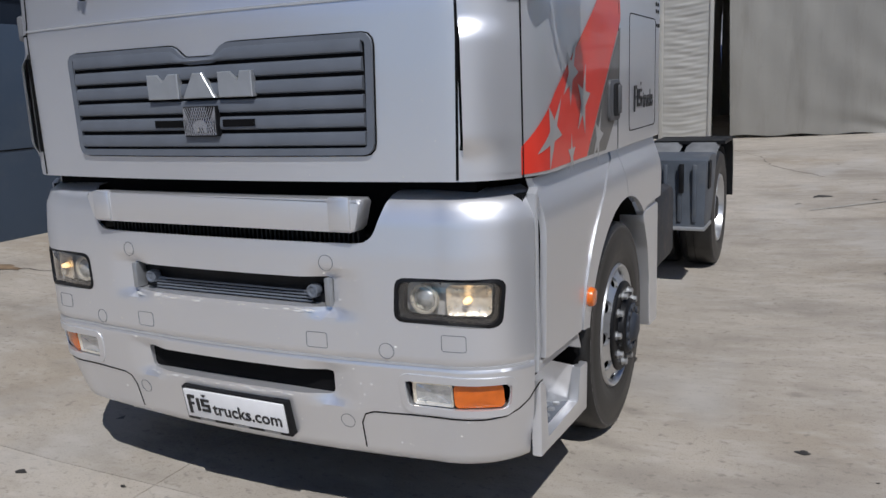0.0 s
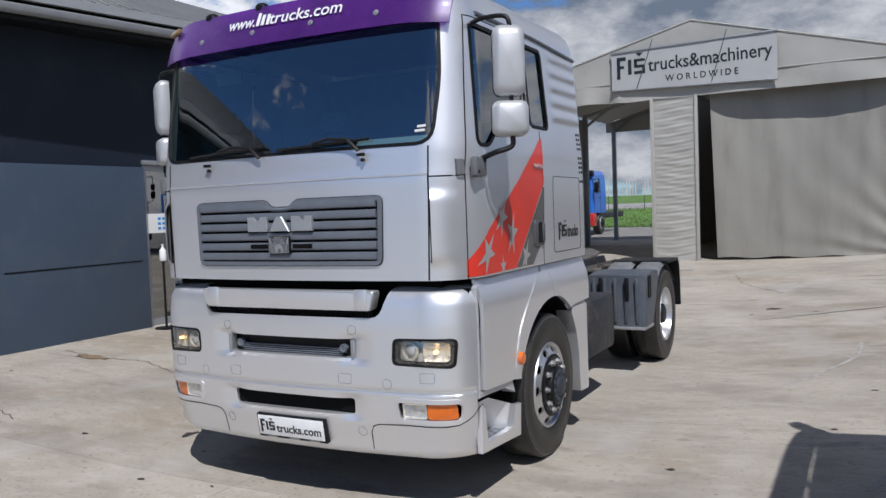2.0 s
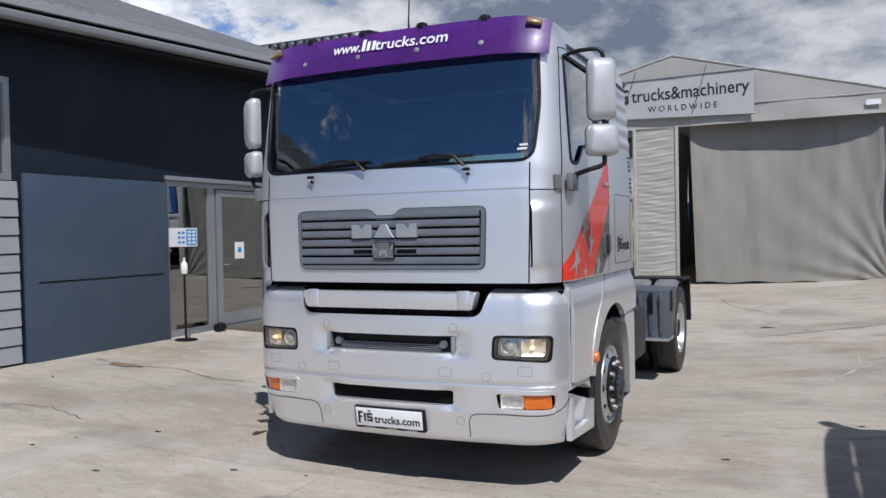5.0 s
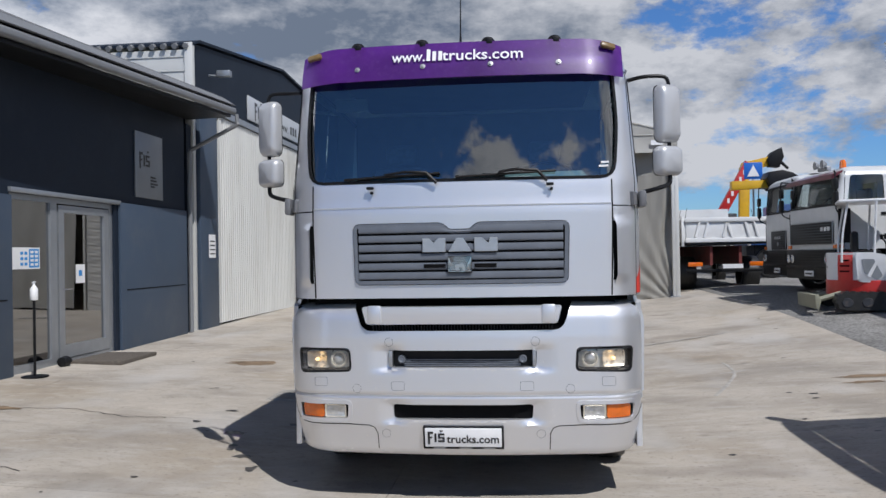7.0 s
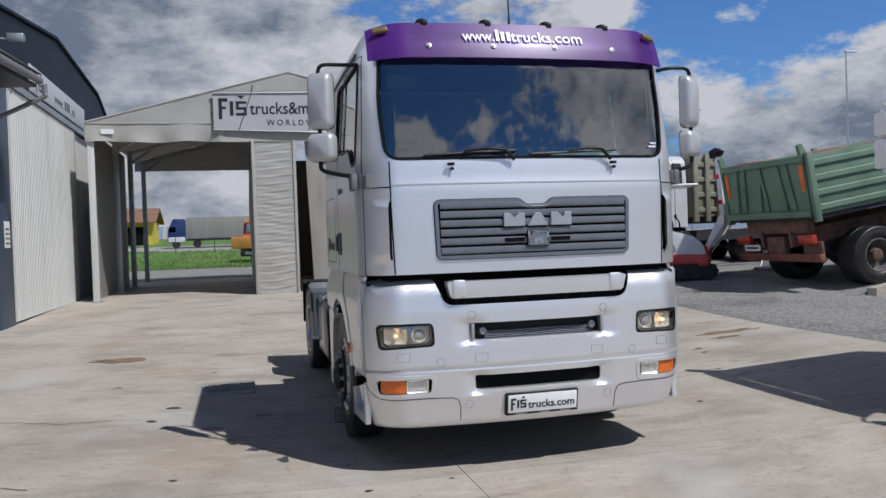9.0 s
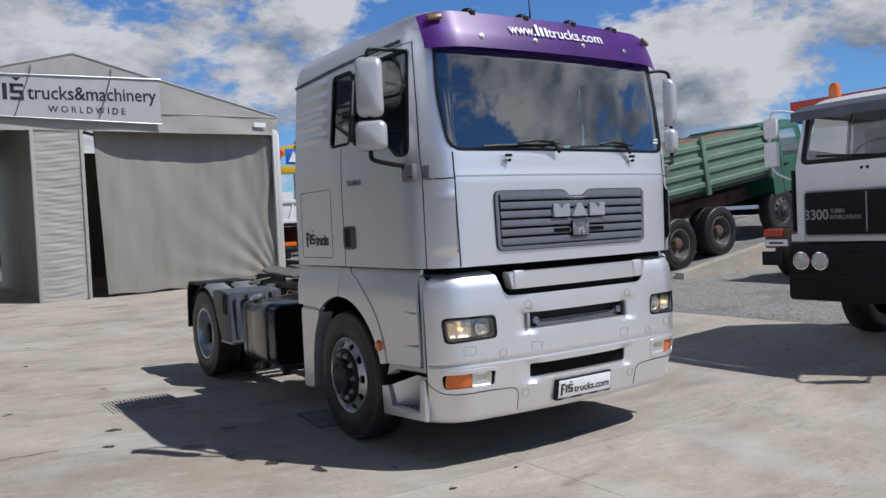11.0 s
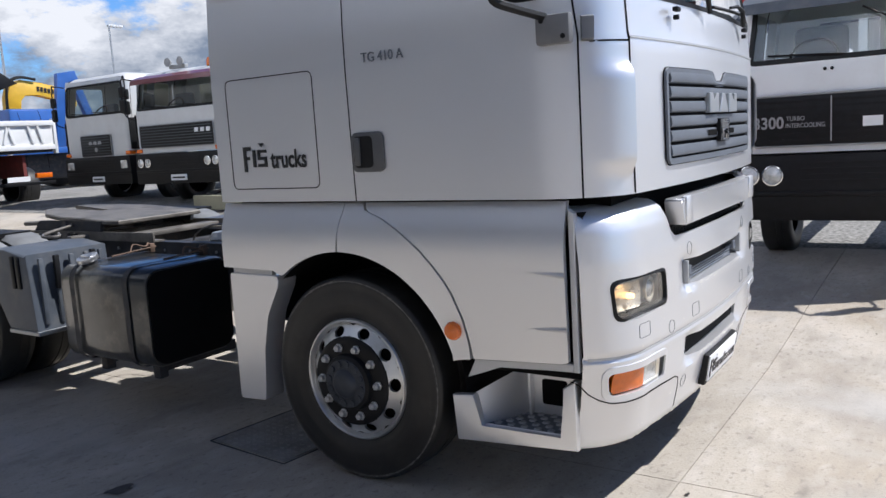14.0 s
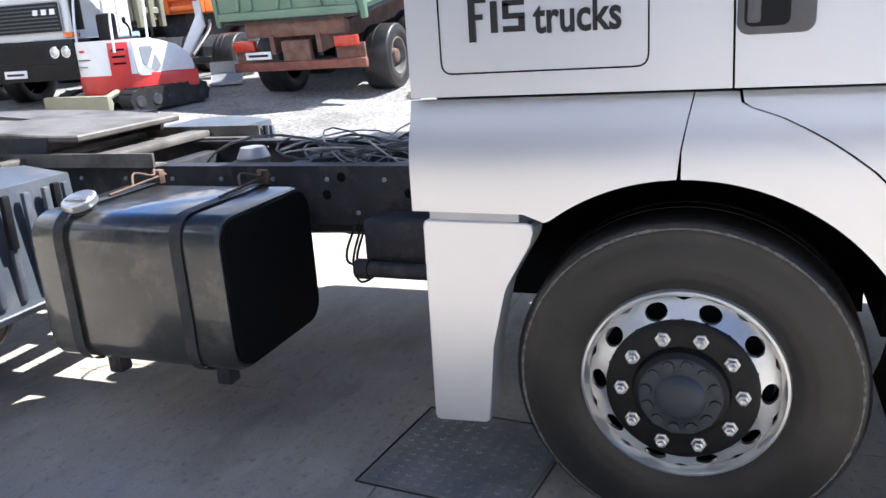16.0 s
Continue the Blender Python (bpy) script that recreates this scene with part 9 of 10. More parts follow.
# ---- mini excavator ----
EXW = mat("excavator_white", (0.70, 0.71, 0.72), 0.4, 0, 0.05, 4, coat=0.2, dirt=(0.45, 0.41, 0.36), dirt_amt=0.3)
EXR = mat("excavator_red", (0.52, 0.028, 0.022), 0.38, 0, 0.1, 4, coat=0.3)
EXG = mat("excavator_grey", (0.22, 0.235, 0.25), 0.5, 0, 0.08, 4)
exc = thing("mini_excavator", "small white and red tracked excavator with canopy and folded arm", "excavator")
for s in (-1, 1):
    tr = thing("track", "", "")
    tr.parent = exc
    tr.scale = (0.92, 1, 0.80)
    loop = []
    for a in range(90, 271, 15):
        loop.append((-0.72 + 0.2 * math.cos(radians(a)), 0.2 + 0.2 * math.sin(radians(a))))
    for a in range(-90, 91, 15):
        loop.append((0.72 + 0.2 * math.cos(radians(a)), 0.2 + 0.2 * math.sin(radians(a))))
    bm = B()
    prism(bm, loop, "y", s * 0.5, s * 0.76, 0.01, 1)
    part("belt", bm, RUBBER, tr)
    for k in range(26):
        bm = B()
        t = k / 26 * 4.14
        if t < 1.44:
            x, z, a = -0.72 + t, 0.405, 0
        elif t < 2.07:
            a = (t - 1.44) / 0.2
            x, z = 0.72 + 0.205 * math.sin(a), 0.2 + 0.205 * math.cos(a)
        elif t < 3.51:
            x, z, a = 0.72 - (t - 2.07), -0.003, 0
        else:
            a = math.pi + (t - 3.51) / 0.2
            x, z = -0.72 + 0.205 * math.sin(a), 0.2 + 0.205 * math.cos(a)
        box(bm, -0.03, 0.03, s * 0.63 - 0.13, s * 0.63 + 0.13, -0.012, 0.012, m=Matrix.Translation((x, 0, z)) @ Matrix.Rotation(a, 4, "Y"))
        part("track_shoe", bm, RUBBER, tr)
    for x in (-0.72, -0.35, 0.0, 0.35, 0.72):
        bm = B()
        lathe(bm, [(s * 0.755, 0.11), (s * 0.775, 0.10), (s * 0.775, 0.0)], 16, "y", (x, 0, 0.17))
        part("roller", bm, CHASSIS, tr)
bm = B()
box(bm, -0.6, 0.6, -0.45, 0.45, 0.12, 0.34, 0.03)
part("undercarriage", bm, CHASSIS, exc)
bm = B()
prism(bm, [(-1.18, 0.02), (-1.12, 0.0), (-1.08, 0.16), (-1.12, 0.28), (-1.19, 0.27)], "y", -0.66, 0.66, 0.01)
for s in (-1, 1):
    tube(bm, [(-1.12, s * 0.35, 0.15), (-0.6, s * 0.3, 0.3)], 0.05)
part("dozer_blade", bm, BEIGE, exc, "dusty beige blade")
house = thing("upper_body", "", "")
house.parent = exc
house.matrix_local = pose(0, 0, 0.26, 0, 0, -12)


def slew(r, n=28, back=-0.80, front=0.75, half=0.66):
    """Outline of the upper body from above: round behind, cut off in front."""
    pts = [(front, -half), (front, half)]
    for k in range(n + 1):
        a = radians(90 + 180 * k / n)
        pts.append((0.0 + abs(back) * math.cos(a) * (1.0 if math.cos(a) < 0 else 0), half * math.sin(a)))
    return [(x * r, y * r) for x, y in pts]


bm = B()
prism(bm, slew(1.0), "z", 0.0, 0.27, 0.03)
part("lower_skirt", bm, EXR, house, "red lower skirt")
bm = B()
prism(bm, [(x, y) for x, y in slew(0.985, front=0.0) if x <= 0.0], "z", 0.27, 0.78, 0.06, 3)
part("engine_cover", bm, EXW, house, "white rounded engine cover")
for s in (-1, 1):
    # red corner band with slots
    bm = B()
    for a0, a1 in ((118, 140),):
        R = []
        for k in range(7):
            a = radians(a0 + (a1 - a0) * k / 6)
            x, y = 0.80 * math.cos(a), s * 0.66 * math.sin(a)
            R.append([bm.verts.new((x * q, y * q, z)) for z, q in ((0.25, 1.005), (0.55, 1.01), (0.72, 1.0), (0.785, 0.95))])
        for p, q in zip(R, R[1:]):
            for i in range(3):
                bm.faces.new((p[i], q[i], q[i + 1], p[i + 1]))
    band = part("corner_band", bm, EXR, house)
    for z in (0.42, 0.52, 0.62):
        bm = B()
        R = []
        for k in range(5):
            a = radians(122 + 14 * k / 4)
            R.append([bm.verts.new((0.80 * math.cos(a) * 1.016, s * 0.66 * math.sin(a) * 1.016, z + dz)) for dz in (0, 0.03)])
        for p, q in zip(R, R[1:]):
            bm.faces.new((p[0], q[0], q[1], p[1]))
        part("slot", bm, DARK, band)
    bm = B()
    prism(bm, round_poly([(-0.30, 0.24), (0.72, 0.22), (0.66, 0.48), (0.42, 0.66), (0.05, 0.76), (-0.34, 0.78)], 0.06), "y", s * 0.34, s * 0.655, 0.03)
    cover = part("side_cover", bm, EXW, house, "white side cover with dark vent")
    bm = B()
    prism(bm, round_poly([(-0.24, 0.66), (-0.20, 0.40), (0.02, 0.28), (0.10, 0.36), (-0.04, 0.66)], 0.03), "y", s * 0.655, s * 0.664)
    part("vent", bm, EXG, cover)
    bm = B()
    prism(bm, [(0.0, 0.64), (0.05, 0.64), (-0.10, 0.32), (-0.15, 0.36)], "y", s * 0.664, s * 0.67)
    part("vent_bar", bm, EXW, cover)
    for x, y, lean in ((-0.55, 0.50, 0.12), (-0.02, 0.58, 0.05)):
        bm = B()
        tube(bm, bend([(x, s * y, 0.6), (x + 0.02, s * y, 1.1), (x + lean, s * y, 1.72)], 4), 0.02, 8)
        part("canopy_post", bm, EXW, house)
for z, a0, a1, dz, paint in ((0.62, 177, 188, 0.035, EXR), (0.50, 168, 196, 0.022, DUSK), (0.40, 164, 190, 0.018, DUSK), (0.37, 160, 176, 0.012, DUSK)):
    bm = B()
    sheet(bm, lambda u, v: (0.802 * math.cos(radians(a0 + (a1 - a0) * u)), 0.662 * math.sin(radians(a0 + (a1 - a0) * u)), z + dz * v), 8, 1)
    part("print", bm, paint, house)
bm = B()
box(bm, -0.60, 0.62, -0.60, 0.60, 1.70, 1.76, 0.028, 3)
part("canopy", bm, EXW, house, "white canopy roof")
bm = B()
box(bm, -0.30, 0.14, -0.23, 0.23, 0.70, 0.82, 0.05)
box(bm, -0.36, -0.24, -0.21, 0.21, 0.78, 1.18, 0.05)
part("seat", bm, BLACK, house, "black vinyl seat")
for y in (-0.3, 0.3):
    bm = B()
    tube(bm, bend([(0.25, y, 0.6), (0.27, y, 0.92), (0.20, y, 1.04)], 4), 0.018)
    lathe(bm, [(1.02, 0.02), (1.10, 0.035), (1.13, 0.0)], 10, "z", (0.19, y, 0))
    part("lever", bm, BLACK, house)
bm = B()
box(bm, 0.72, 1.0, -0.10, 0.20, 0.05, 0.42, 0.04)
part("boom_swivel", bm, EXR, house)
# boom and arm, swung to one side
swing = pose(0.90, 0.05, 0, 0, 0, -46)


def on_boom(name, bm, material, label=""):
    bmesh.ops.transform(bm, matrix=swing, verts=bm.verts)
    return part(name, bm, material, house, label)


for y in (-0.07, 0.07):
    bm = B()
    prism(bm, [(-0.05, 0.25), (0.08, 0.25), (0.52, 0.90), (0.50, 1.08), (0.40, 1.06)], "y", y - 0.025, y + 0.025, 0.01)
    on_boom("boom", bm, EXW, "white folded boom")
bm = B()
prism(bm, [(0.40, 1.0), (0.52, 1.02), (0.40, 2.2), (0.33, 2.38), (0.30, 2.2)], "y", -0.05, 0.05, 0.015)
on_boom("dipper_arm", bm, EXW)
for z in (1.30, 1.85):
    bm = B()
    box(bm, 0.43 - 0.12 * (z - 1.0) - 0.06, 0.50 - 0.12 * (z - 1.0), -0.065, 0.065, z, z + 0.10, 0.01)
    on_boom("red_band", bm, EXR)
bm = B()
tube(bm, bend([(0.12, 0, 0.30), (0.56, 0, 0.80), (0.62, 0, 1.0)], 4), 0.04)
on_boom("hydraulic_ram", bm, CHROME)
for a, b in (((0.05, 0.1, 0.4), (0.45, 0.1, 1.1)), ((0.45, 0.1, 1.1), (0.30, 0.08, 2.1))):
    bm = B()
    tube(bm, bend([a, ((a[0] + b[0]) / 2 - 0.10, a[1], (a[2] + b[2]) / 2), b], 5), 0.014, 6)
    on_boom("hydraulic_hose", bm, BLACK)
bm = B()
prism(bm, [(0.22, 2.30), (0.40, 2.34), (0.46, 2.44), (0.34, 2.52), (0.20, 2.45)], "y", -0.12, 0.12, 0.03)
on_boom("bucket", bm, BLACK)
exc.matrix_world = pose(6.95, 10.42, gz(6.95, 10.42), 0, 0, -5)

# ---- yard beyond: cranes, blue lorry, machines ----
YEL = mat("machine_yellow", (0.62, 0.36, 0.012), 0.4, 0, 0.1, 3, coat=0.2)
BLUEP = mat("blue_paint", (0.02, 0.10, 0.36), 0.35, 0, 0.1, 3, coat=0.3)
crane = thing("loader_crane", "red and yellow folding loader crane with black grab", "crane")
bm = B()
prism(bm, [(8.55, 3.2), (8.95, 3.15), (10.15, 5.3), (9.85, 5.55)], "y", 29.8, 30.1, 0.02)
part("boom", bm, EXR, crane)
bm = B()
for k in range(5):
    box(bm, 9.05 + 0.17 * k, 9.15 + 0.17 * k, 29.78, 29.8, 3.75 + 0.3 * k, 3.95 + 0.3 * k)
part("print", bm, PLATE, crane)
bm = B()
prism(bm, [(9.55, 0.5), (9.95, 0.5), (10.1, 4.5), (10.0, 5.2), (9.7, 5.3)], "y", 30.15, 30.4, 0.02)
prism(bm, [(9.7, 5.2), (9.8, 5.5), (11.0, 5.75), (11.1, 5.4), (10.1, 5.1)], "y", 30.15, 30.4, 0.02)
part("arm", bm, YEL, crane)
bm = B()
prism(bm, [(10.9, 5.3), (11.3, 5.25), (11.5, 5.7), (11.4, 6.1), (11.0, 5.9), (10.8, 5.6)], "y", 30.0, 30.5, 0.03)
tube(bm, [(11.3, 30.2, 5.6), (11.7, 30.2, 5.2)], 0.06)
part("grab", bm, BLACK, crane)
bm = B()
box(bm, 8.2, 11.2, 29.4, 31.2, gz(9, 30), 1.4, 0.05)
box(bm, 8.4, 9.4, 29.6, 30.6, 1.35, 3.3, 0.05)
part("base", bm, CHASSIS, crane)
kom = thing("wheel_loader", "yellow wheeled loader with raised black bucket behind a blue lorry", "loader")
bm = B()
prism(bm, [(8.3, 4.02), (9.74, 4.08), (9.76, 4.38), (8.3, 4.36)], "y", 26.0, 26.35, 0.03)
part("boom", bm, YEL, kom)
bm = B()
arch = [(10.95, 3.2), (10.98, 3.9), (11.12, 4.35), (11.5, 4.50), (12.2, 4.42), (13.0, 4.26), (13.6, 4.0)]
low_arch = [(13.5, 3.6), (12.9, 3.85), (12.1, 4.02), (11.6, 4.0), (11.42, 3.8), (11.38, 3.2)]
prism(bm, arch + low_arch, "y", 26.5, 26.9, 0.03)
part("boom", bm, YEL, kom, "yellow digger boom with dark lettering")
bm = B()
tube(bm, bend([(10.90, 26.45, 3.0), (10.92, 26.45, 3.9), (11.05, 26.45, 4.40), (11.45, 26.45, 4.58), (12.0, 26.45, 4.52)], 5), 0.05, 6)
part("hydraulic_hose", bm, BLACK, kom)
for k in range(7):
    bm = B()
    box(bm, 12.05 + 0.13 * k, 12.14 + 0.13 * k, 26.48, 26.5, 4.12 - 0.022 * k, 4.28 - 0.022 * k)
    part("print", bm, INK, kom)
bm = B()
box(bm, 11.5, 14.6, 26.6, 28.0, 1.3, 2.9, 0.1)
part("body", bm, YEL, kom)
bm = B()
prism(bm, [(9.5, 4.42), (9.70, 3.98), (10.1, 3.97), (10.95, 4.30), (10.45, 4.62), (10.09, 4.72), (9.62, 4.66)], "y", 25.7, 26.6, 0.04)
part("bucket", bm, BLACK, kom)
for x in (12.2, 14.0):
    bm = B()
    lathe(bm, [(-0.25, 0.3), (-0.25, 0.7), (-0.15, 0.78), (0.15, 0.78), (0.25, 0.7), (0.25, 0.3)], 28, "y", (x, 26.2, gz(x, 26) + 0.78))
    part("wheel", bm, RUBBER, kom)
blue = thing("skip_lorry", "blue skip lorry with lifting arms in the yard", "truck", group="parked lorries")
bm = B()
box(bm, 8.2, 13.5, 23.2, 25.4, 1.9, 2.1, 0.02)
box(bm, 9.2, 10.7, 23.3, 25.3, 2.1, 3.3, 0.08)
box(bm, 12.0, 13.4, 23.3, 25.3, 2.1, 3.0, 0.06)
part("body", bm, BLUEP, blue)
bm = B()
prism(bm, [(10.55, 2.1), (10.85, 2.1), (11.05, 4.1), (11.3, 4.2), (12.0, 2.2), (12.25, 2.3), (11.45, 4.5), (10.85, 4.4)], "y", 23.2, 23.4, 0.02)
part("lift_arm", bm, BLUEP, blue)
bm = B()
box(bm, 8.2, 13.5, 23.8, 24.8, 1.1, 1.9, 0.05)
part("chassis", bm, CHASSIS, blue)
for x in (8.9, 12.4):
    bm = B()
    lathe(bm, [(-0.16, 0.3), (-0.16, 0.48), (-0.1, 0.52), (0.1, 0.52), (0.16, 0.48), (0.16, 0.3)], 28, "y", (x, 23.4, gz(x, 23) + 0.52))
    part("wheel", bm, RUBBER, blue)
csign = thing("crossing_sign", "square blue road sign with a white triangle on a post", "road sign")
bm = B()
box(bm, 9.0, 9.7, 26.9, 26.93, 4.5, 5.15, 0.01)
part("plate", bm, mat("sign_blue", (0.01, 0.12, 0.5), 0.4, 0, 0.05, 3), csign)
bm = B()
prism(bm, [(9.12, 4.6), (9.58, 4.6), (9.35, 5.05)], "y", 26.885, 26.9)
part("triangle", bm, PLATE, csign)
bm = B()
tube(bm, [(9.35, 26.95, gz(9.3, 27)), (9.35, 26.95, 5.1)], 0.04)
part("post", bm, POLE, csign)
orange = thing("tipping_body", "bright orange slatted dump body of a lorry in the yard", "truck")
bm = B()
box(bm, 12.4, 15.5, 12.8, 15.6, 2.1, 3.24, 0.03)
ob_ = part("body", bm, ORANGE_R, orange)
for k in range(5):
    bm = B()
    box(bm, 12.3, 12.4, 12.9, 15.5, 2.16 + 0.22 * k, 2.27 + 0.22 * k, 0.02)
    part("slat", bm, ORANGE_R, ob_)
for y in (12.86, 13.75, 14.65, 15.54):
    bm = B()
    box(bm, 12.26, 12.4, y - 0.04, y + 0.04, 2.1, 3.26, 0.015)
    part("post", bm, ORANGE_R, ob_)
bm = B()
box(bm, 12.36, 15.54, 12.78, 15.62, 3.25, 3.52, 0.05)
part("top_board", bm, mat("faded_red_board", (0.62, 0.04, 0.05), 0.5, 0, 0.12, 6), orange, "red board along the top")
bm = B()
box(bm, 12.7, 15.5, 13.6, 15.0, gz(14, 14) + 0.5, 2.1)
part("chassis", bm, CHASSIS, orange)
for x in (13.3, 14.7):
    for s in (-1, 1):
        bm = B()
        lathe(bm, [(s * 0.6, 0.3), (s * 0.6, 0.50), (s * 0.66, 0.52), (s * 0.9, 0.52), (s * 0.95, 0.48), (s * 0.95, 0.3)], 24, "y", (x, 14.3, gz(14, 14) + 0.52))
        part("wheel", bm, RUBBER, orange)

# lorry tails and a pale trailer beyond the white lorry
low_ = thing("lorry_chassis", "dark flat lorry chassis with red tail lamps and plate", "truck", group="parked lorries")
bm = B()
box(bm, -0.75, 0.75, -0.05, 5.0, 0.75, 1.0, 0.02)
part("frame", bm, CHASSIS, low_)
bm = B()
box(bm, -0.75, 0.75, -0.12, -0.05, 0.62, 0.98, 0.02)
part("rear_panel", bm, bpy.data.materials["rusty_clamp"], low_)
for s in (-1, 1):
    bm = B()
    box(bm, s * 0.55 - 0.2, s * 0.55 + 0.2, -0.16, -0.11, 0.84, 0.98, 0.01)
    part("tail_lamp", bm, bpy.data.materials["red_lens"], low_)
    truck_wheel("rear_wheel", low_, s * 0.7, 0.9, 0.48, s, True, R=0.48, W=0.45, nuts=False)
    bm = B()
    box(bm, s * 0.55 - 0.22, s * 0.55 + 0.22, -0.2, -0.15, 0.3, 0.56, 0.01)
    part("mud_flap", bm, BLACK, low_)
bm = B()
box(bm, -0.7, -0.25, -0.17, -0.13, 0.66, 0.78)
pp = part("number_plate", bm, PLATE, low_)
bm = B()
box(bm, -0.62, -0.33, -0.175, -0.17, 0.70, 0.735)
part("print", bm, INK, pp)
low_.matrix_world = pose(9.5, 4.15, gz(9.5, 4.2), 0, 0, -90)
trailer = thing("pale_trailer", "white box lorry body with a round speed sticker", "truck")
bm = B()
box(bm, 10.2, 16.0, 1.2, 3.75, 1.55, 3.05, 0.05)
part("box_body", bm, WHITE, trailer)
bm = B()
lathe(bm, [(10.19, 0.12), (10.2, 0.12)], 24, "x", (0, 3.4, 2.75))
lathe(bm, [(10.185, 0.09), (10.19, 0.09)], 24, "x", (0, 3.4, 2.75))
part("sticker", bm, PLATE, trailer)
bm = B()
box(bm, 10.3, 15.9, 1.9, 3.1, gz(11, 2) + 0.55, 1.55)
for x in (11.2, 14.5):
    lathe(bm, [(-1.1, 0.3), (-1.1, 0.5), (1.1, 0.5), (1.1, 0.3)], 24, "y", (x, 2.5, gz(x, 2) + 0.5))
part("chassis", bm, CHASSIS, trailer)
# digger bucket lying beside the excavator
bkt = thing("digger_bucket", "worn steel digger bucket lying on the gravel", "bucket")
bm = B()
bo = [(-0.30, 0.0), (0.10, 0.0), (0.28, 0.14), (0.30, 0.36), (0.20, 0.42), (0.20, 0.20), (0.06, 0.06), (-0.28, 0.05)]
prism(bm, bo, "y", -0.30, 0.30, 0.008, 1)
part("shell", bm, POLE, bkt)
for k in range(4):
    bm = B()
    box(bm, -0.40, -0.27, -0.27 + 0.16 * k, -0.21 + 0.16 * k, 0.0, 0.04, 0.008)
    part("tooth", bm, POLE, bkt)
bkt.matrix_world = pose(9.9, 10.75, gz(9.9, 10.75) + 0.01, 0, 0, 30)
forecourt = thing("forecourt", "raised pale forecourt of the fuel station", "pavement", kind="structure")
bm = B()
box(bm, 34.0, 62.0, -8.0, 34.0, 0.1, 1.36, 0.05)
part("forecourt_slab", bm, CONCRETE, forecourt)
# white car by the fuel station
car = thing("car", "small white hatchback parked by the fuel station", "car")
bm = B()
half = [(-1.9, 0.35), (-1.95, 0.75), (-1.7, 0.95), (-0.95, 1.02), (-0.35, 1.42), (1.0, 1.45), (1.75, 1.05), (1.95, 0.9), (1.95, 0.35)]
prism(bm, round_poly(half, 0.12, 3), "y", -0.85, 0.85, 0.09, 3)
part("body", bm, WHITE, car)
bm = B()
v = [bm.verts.new(c) for c in ((-0.97, -0.72, 1.03), (-0.97, 0.72, 1.03), (-0.40, 0.62, 1.40), (-0.40, -0.62, 1.40))]
bm.faces.new(v)
part("windscreen", bm, BLACK, car)
for s in (-1, 1):
    bm = B()
    prism(bm, [(-0.85, 1.02), (-0.30, 1.38), (0.9, 1.38), (1.35, 1.05)], "y", s * 0.845, s * 0.86)
    part("side_window", bm, BLACK, car)
    bm = B()
    lathe(bm, [(-1.93, 0.10), (-1.96, 0.08), (-1.97, 0.0)], 14, "x", (0, s * 0.6, 0.72))
    part("headlight", bm, LENS, car)
    for x in (-1.25, 1.2):
        bm = B()
        lathe(bm, [(s * 0.66, 0.2), (s * 0.66, 0.31), (s * 0.86, 0.31), (s * 0.87, 0.2), (s * 0.85, 0.0)], 20, "y", (x, 0, 0.31))
        part("wheel", bm, RUBBER, car)
bm = B()
box(bm, -1.99, -1.94, -0.5, 0.5, 0.45, 0.60, 0.01)
part("grille", bm, BLACK, car)
car.matrix_world = pose(38.2, 20.4, 1.36, 0, 0, 12)
# fuel station canopy
station = thing("fuel_station", "distant fuel station canopy with red and blue fascia", "building")
CRED = mat("fascia_red", (0.45, 0.035, 0.03), 0.5, 0, 0.05, 1)
for z0_, z1_, m_ in ((7.1, 7.95, CRED), (6.98, 7.1, PLATE), (6.7, 6.98, mat("fascia_blue", (0.02, 0.03, 0.22), 0.5, 0, 0.05, 1))):
    bm = B()
    box(bm, 40, 60, -4, 24, z0_, z1_)
    part("fascia", bm, m_, station)
bm = B()
box(bm, 45, 60, -2, 30, 0.3, 6.4)
shop = part("shop_wall", bm, mat("pale_cladding", (0.40, 0.42, 0.44), 0.6, 0, 0.06, 1.0, dirt=(0.25, 0.25, 0.25), dirt_amt=0.3), station, "pale grey ribbed cladding")
for k in range(100):
    bm = B()
    box(bm, 44.94, 45.0, -1.9 + 0.32 * k, -1.76 + 0.32 * k, 0.3, 6.0)
    part("rib", bm, bpy.data.materials["pale_cladding"], shop)
for y in (4.0, 10.0, 16.2, 19.5, 23.0):
    bm = B()
    box(bm, 44.86, 44.95, y, y + 1.7, 1.6, 3.9)
    wn_ = part("window", bm, BLACK, shop)
    for z in (1.55, 2.75, 3.85):
        bm = B()
        box(bm, 44.82, 44.9, y - 0.06, y + 1.76, z, z + 0.12)
        part("window_frame", bm, PLATE, wn_)
for k in range(5):
    bm = B()
    y = -3 + 6.4 * k
    box(bm, 41, 41.4, y, y + 0.4, 0.3, 6.7)
    part("column", bm, POLE, station)
for x, y, z in ((26.1, 54.0, 16.2), (33.5, 52.5, 11.2), (50.0, 54.0, 16.6), (54, 52.6, 11.6), (39.0, 17.2, 14.0)):
    lp = thing("street_lamp", "tall grey street lamp post", "street lamp", group="street lamps")
    bm = B()
    tube(bm, [(x, y, 0.2), (x, y, z)], [0.11, 0.06], 8)
    part("pole", bm, POLE, lp)
    bm = B()
    box(bm, x - 0.1, x + 1.1, y - 0.15, y + 0.15, z - 0.05, z + 0.12, 0.03)
    part("lamp_head", bm, LIGHTGREY, lp)

# ---- land behind the tent ----
def bank(y):
    t = max(0, min(1, (y - 42) / 60))
    return 0.36 + 2.2 * t ** 1.1


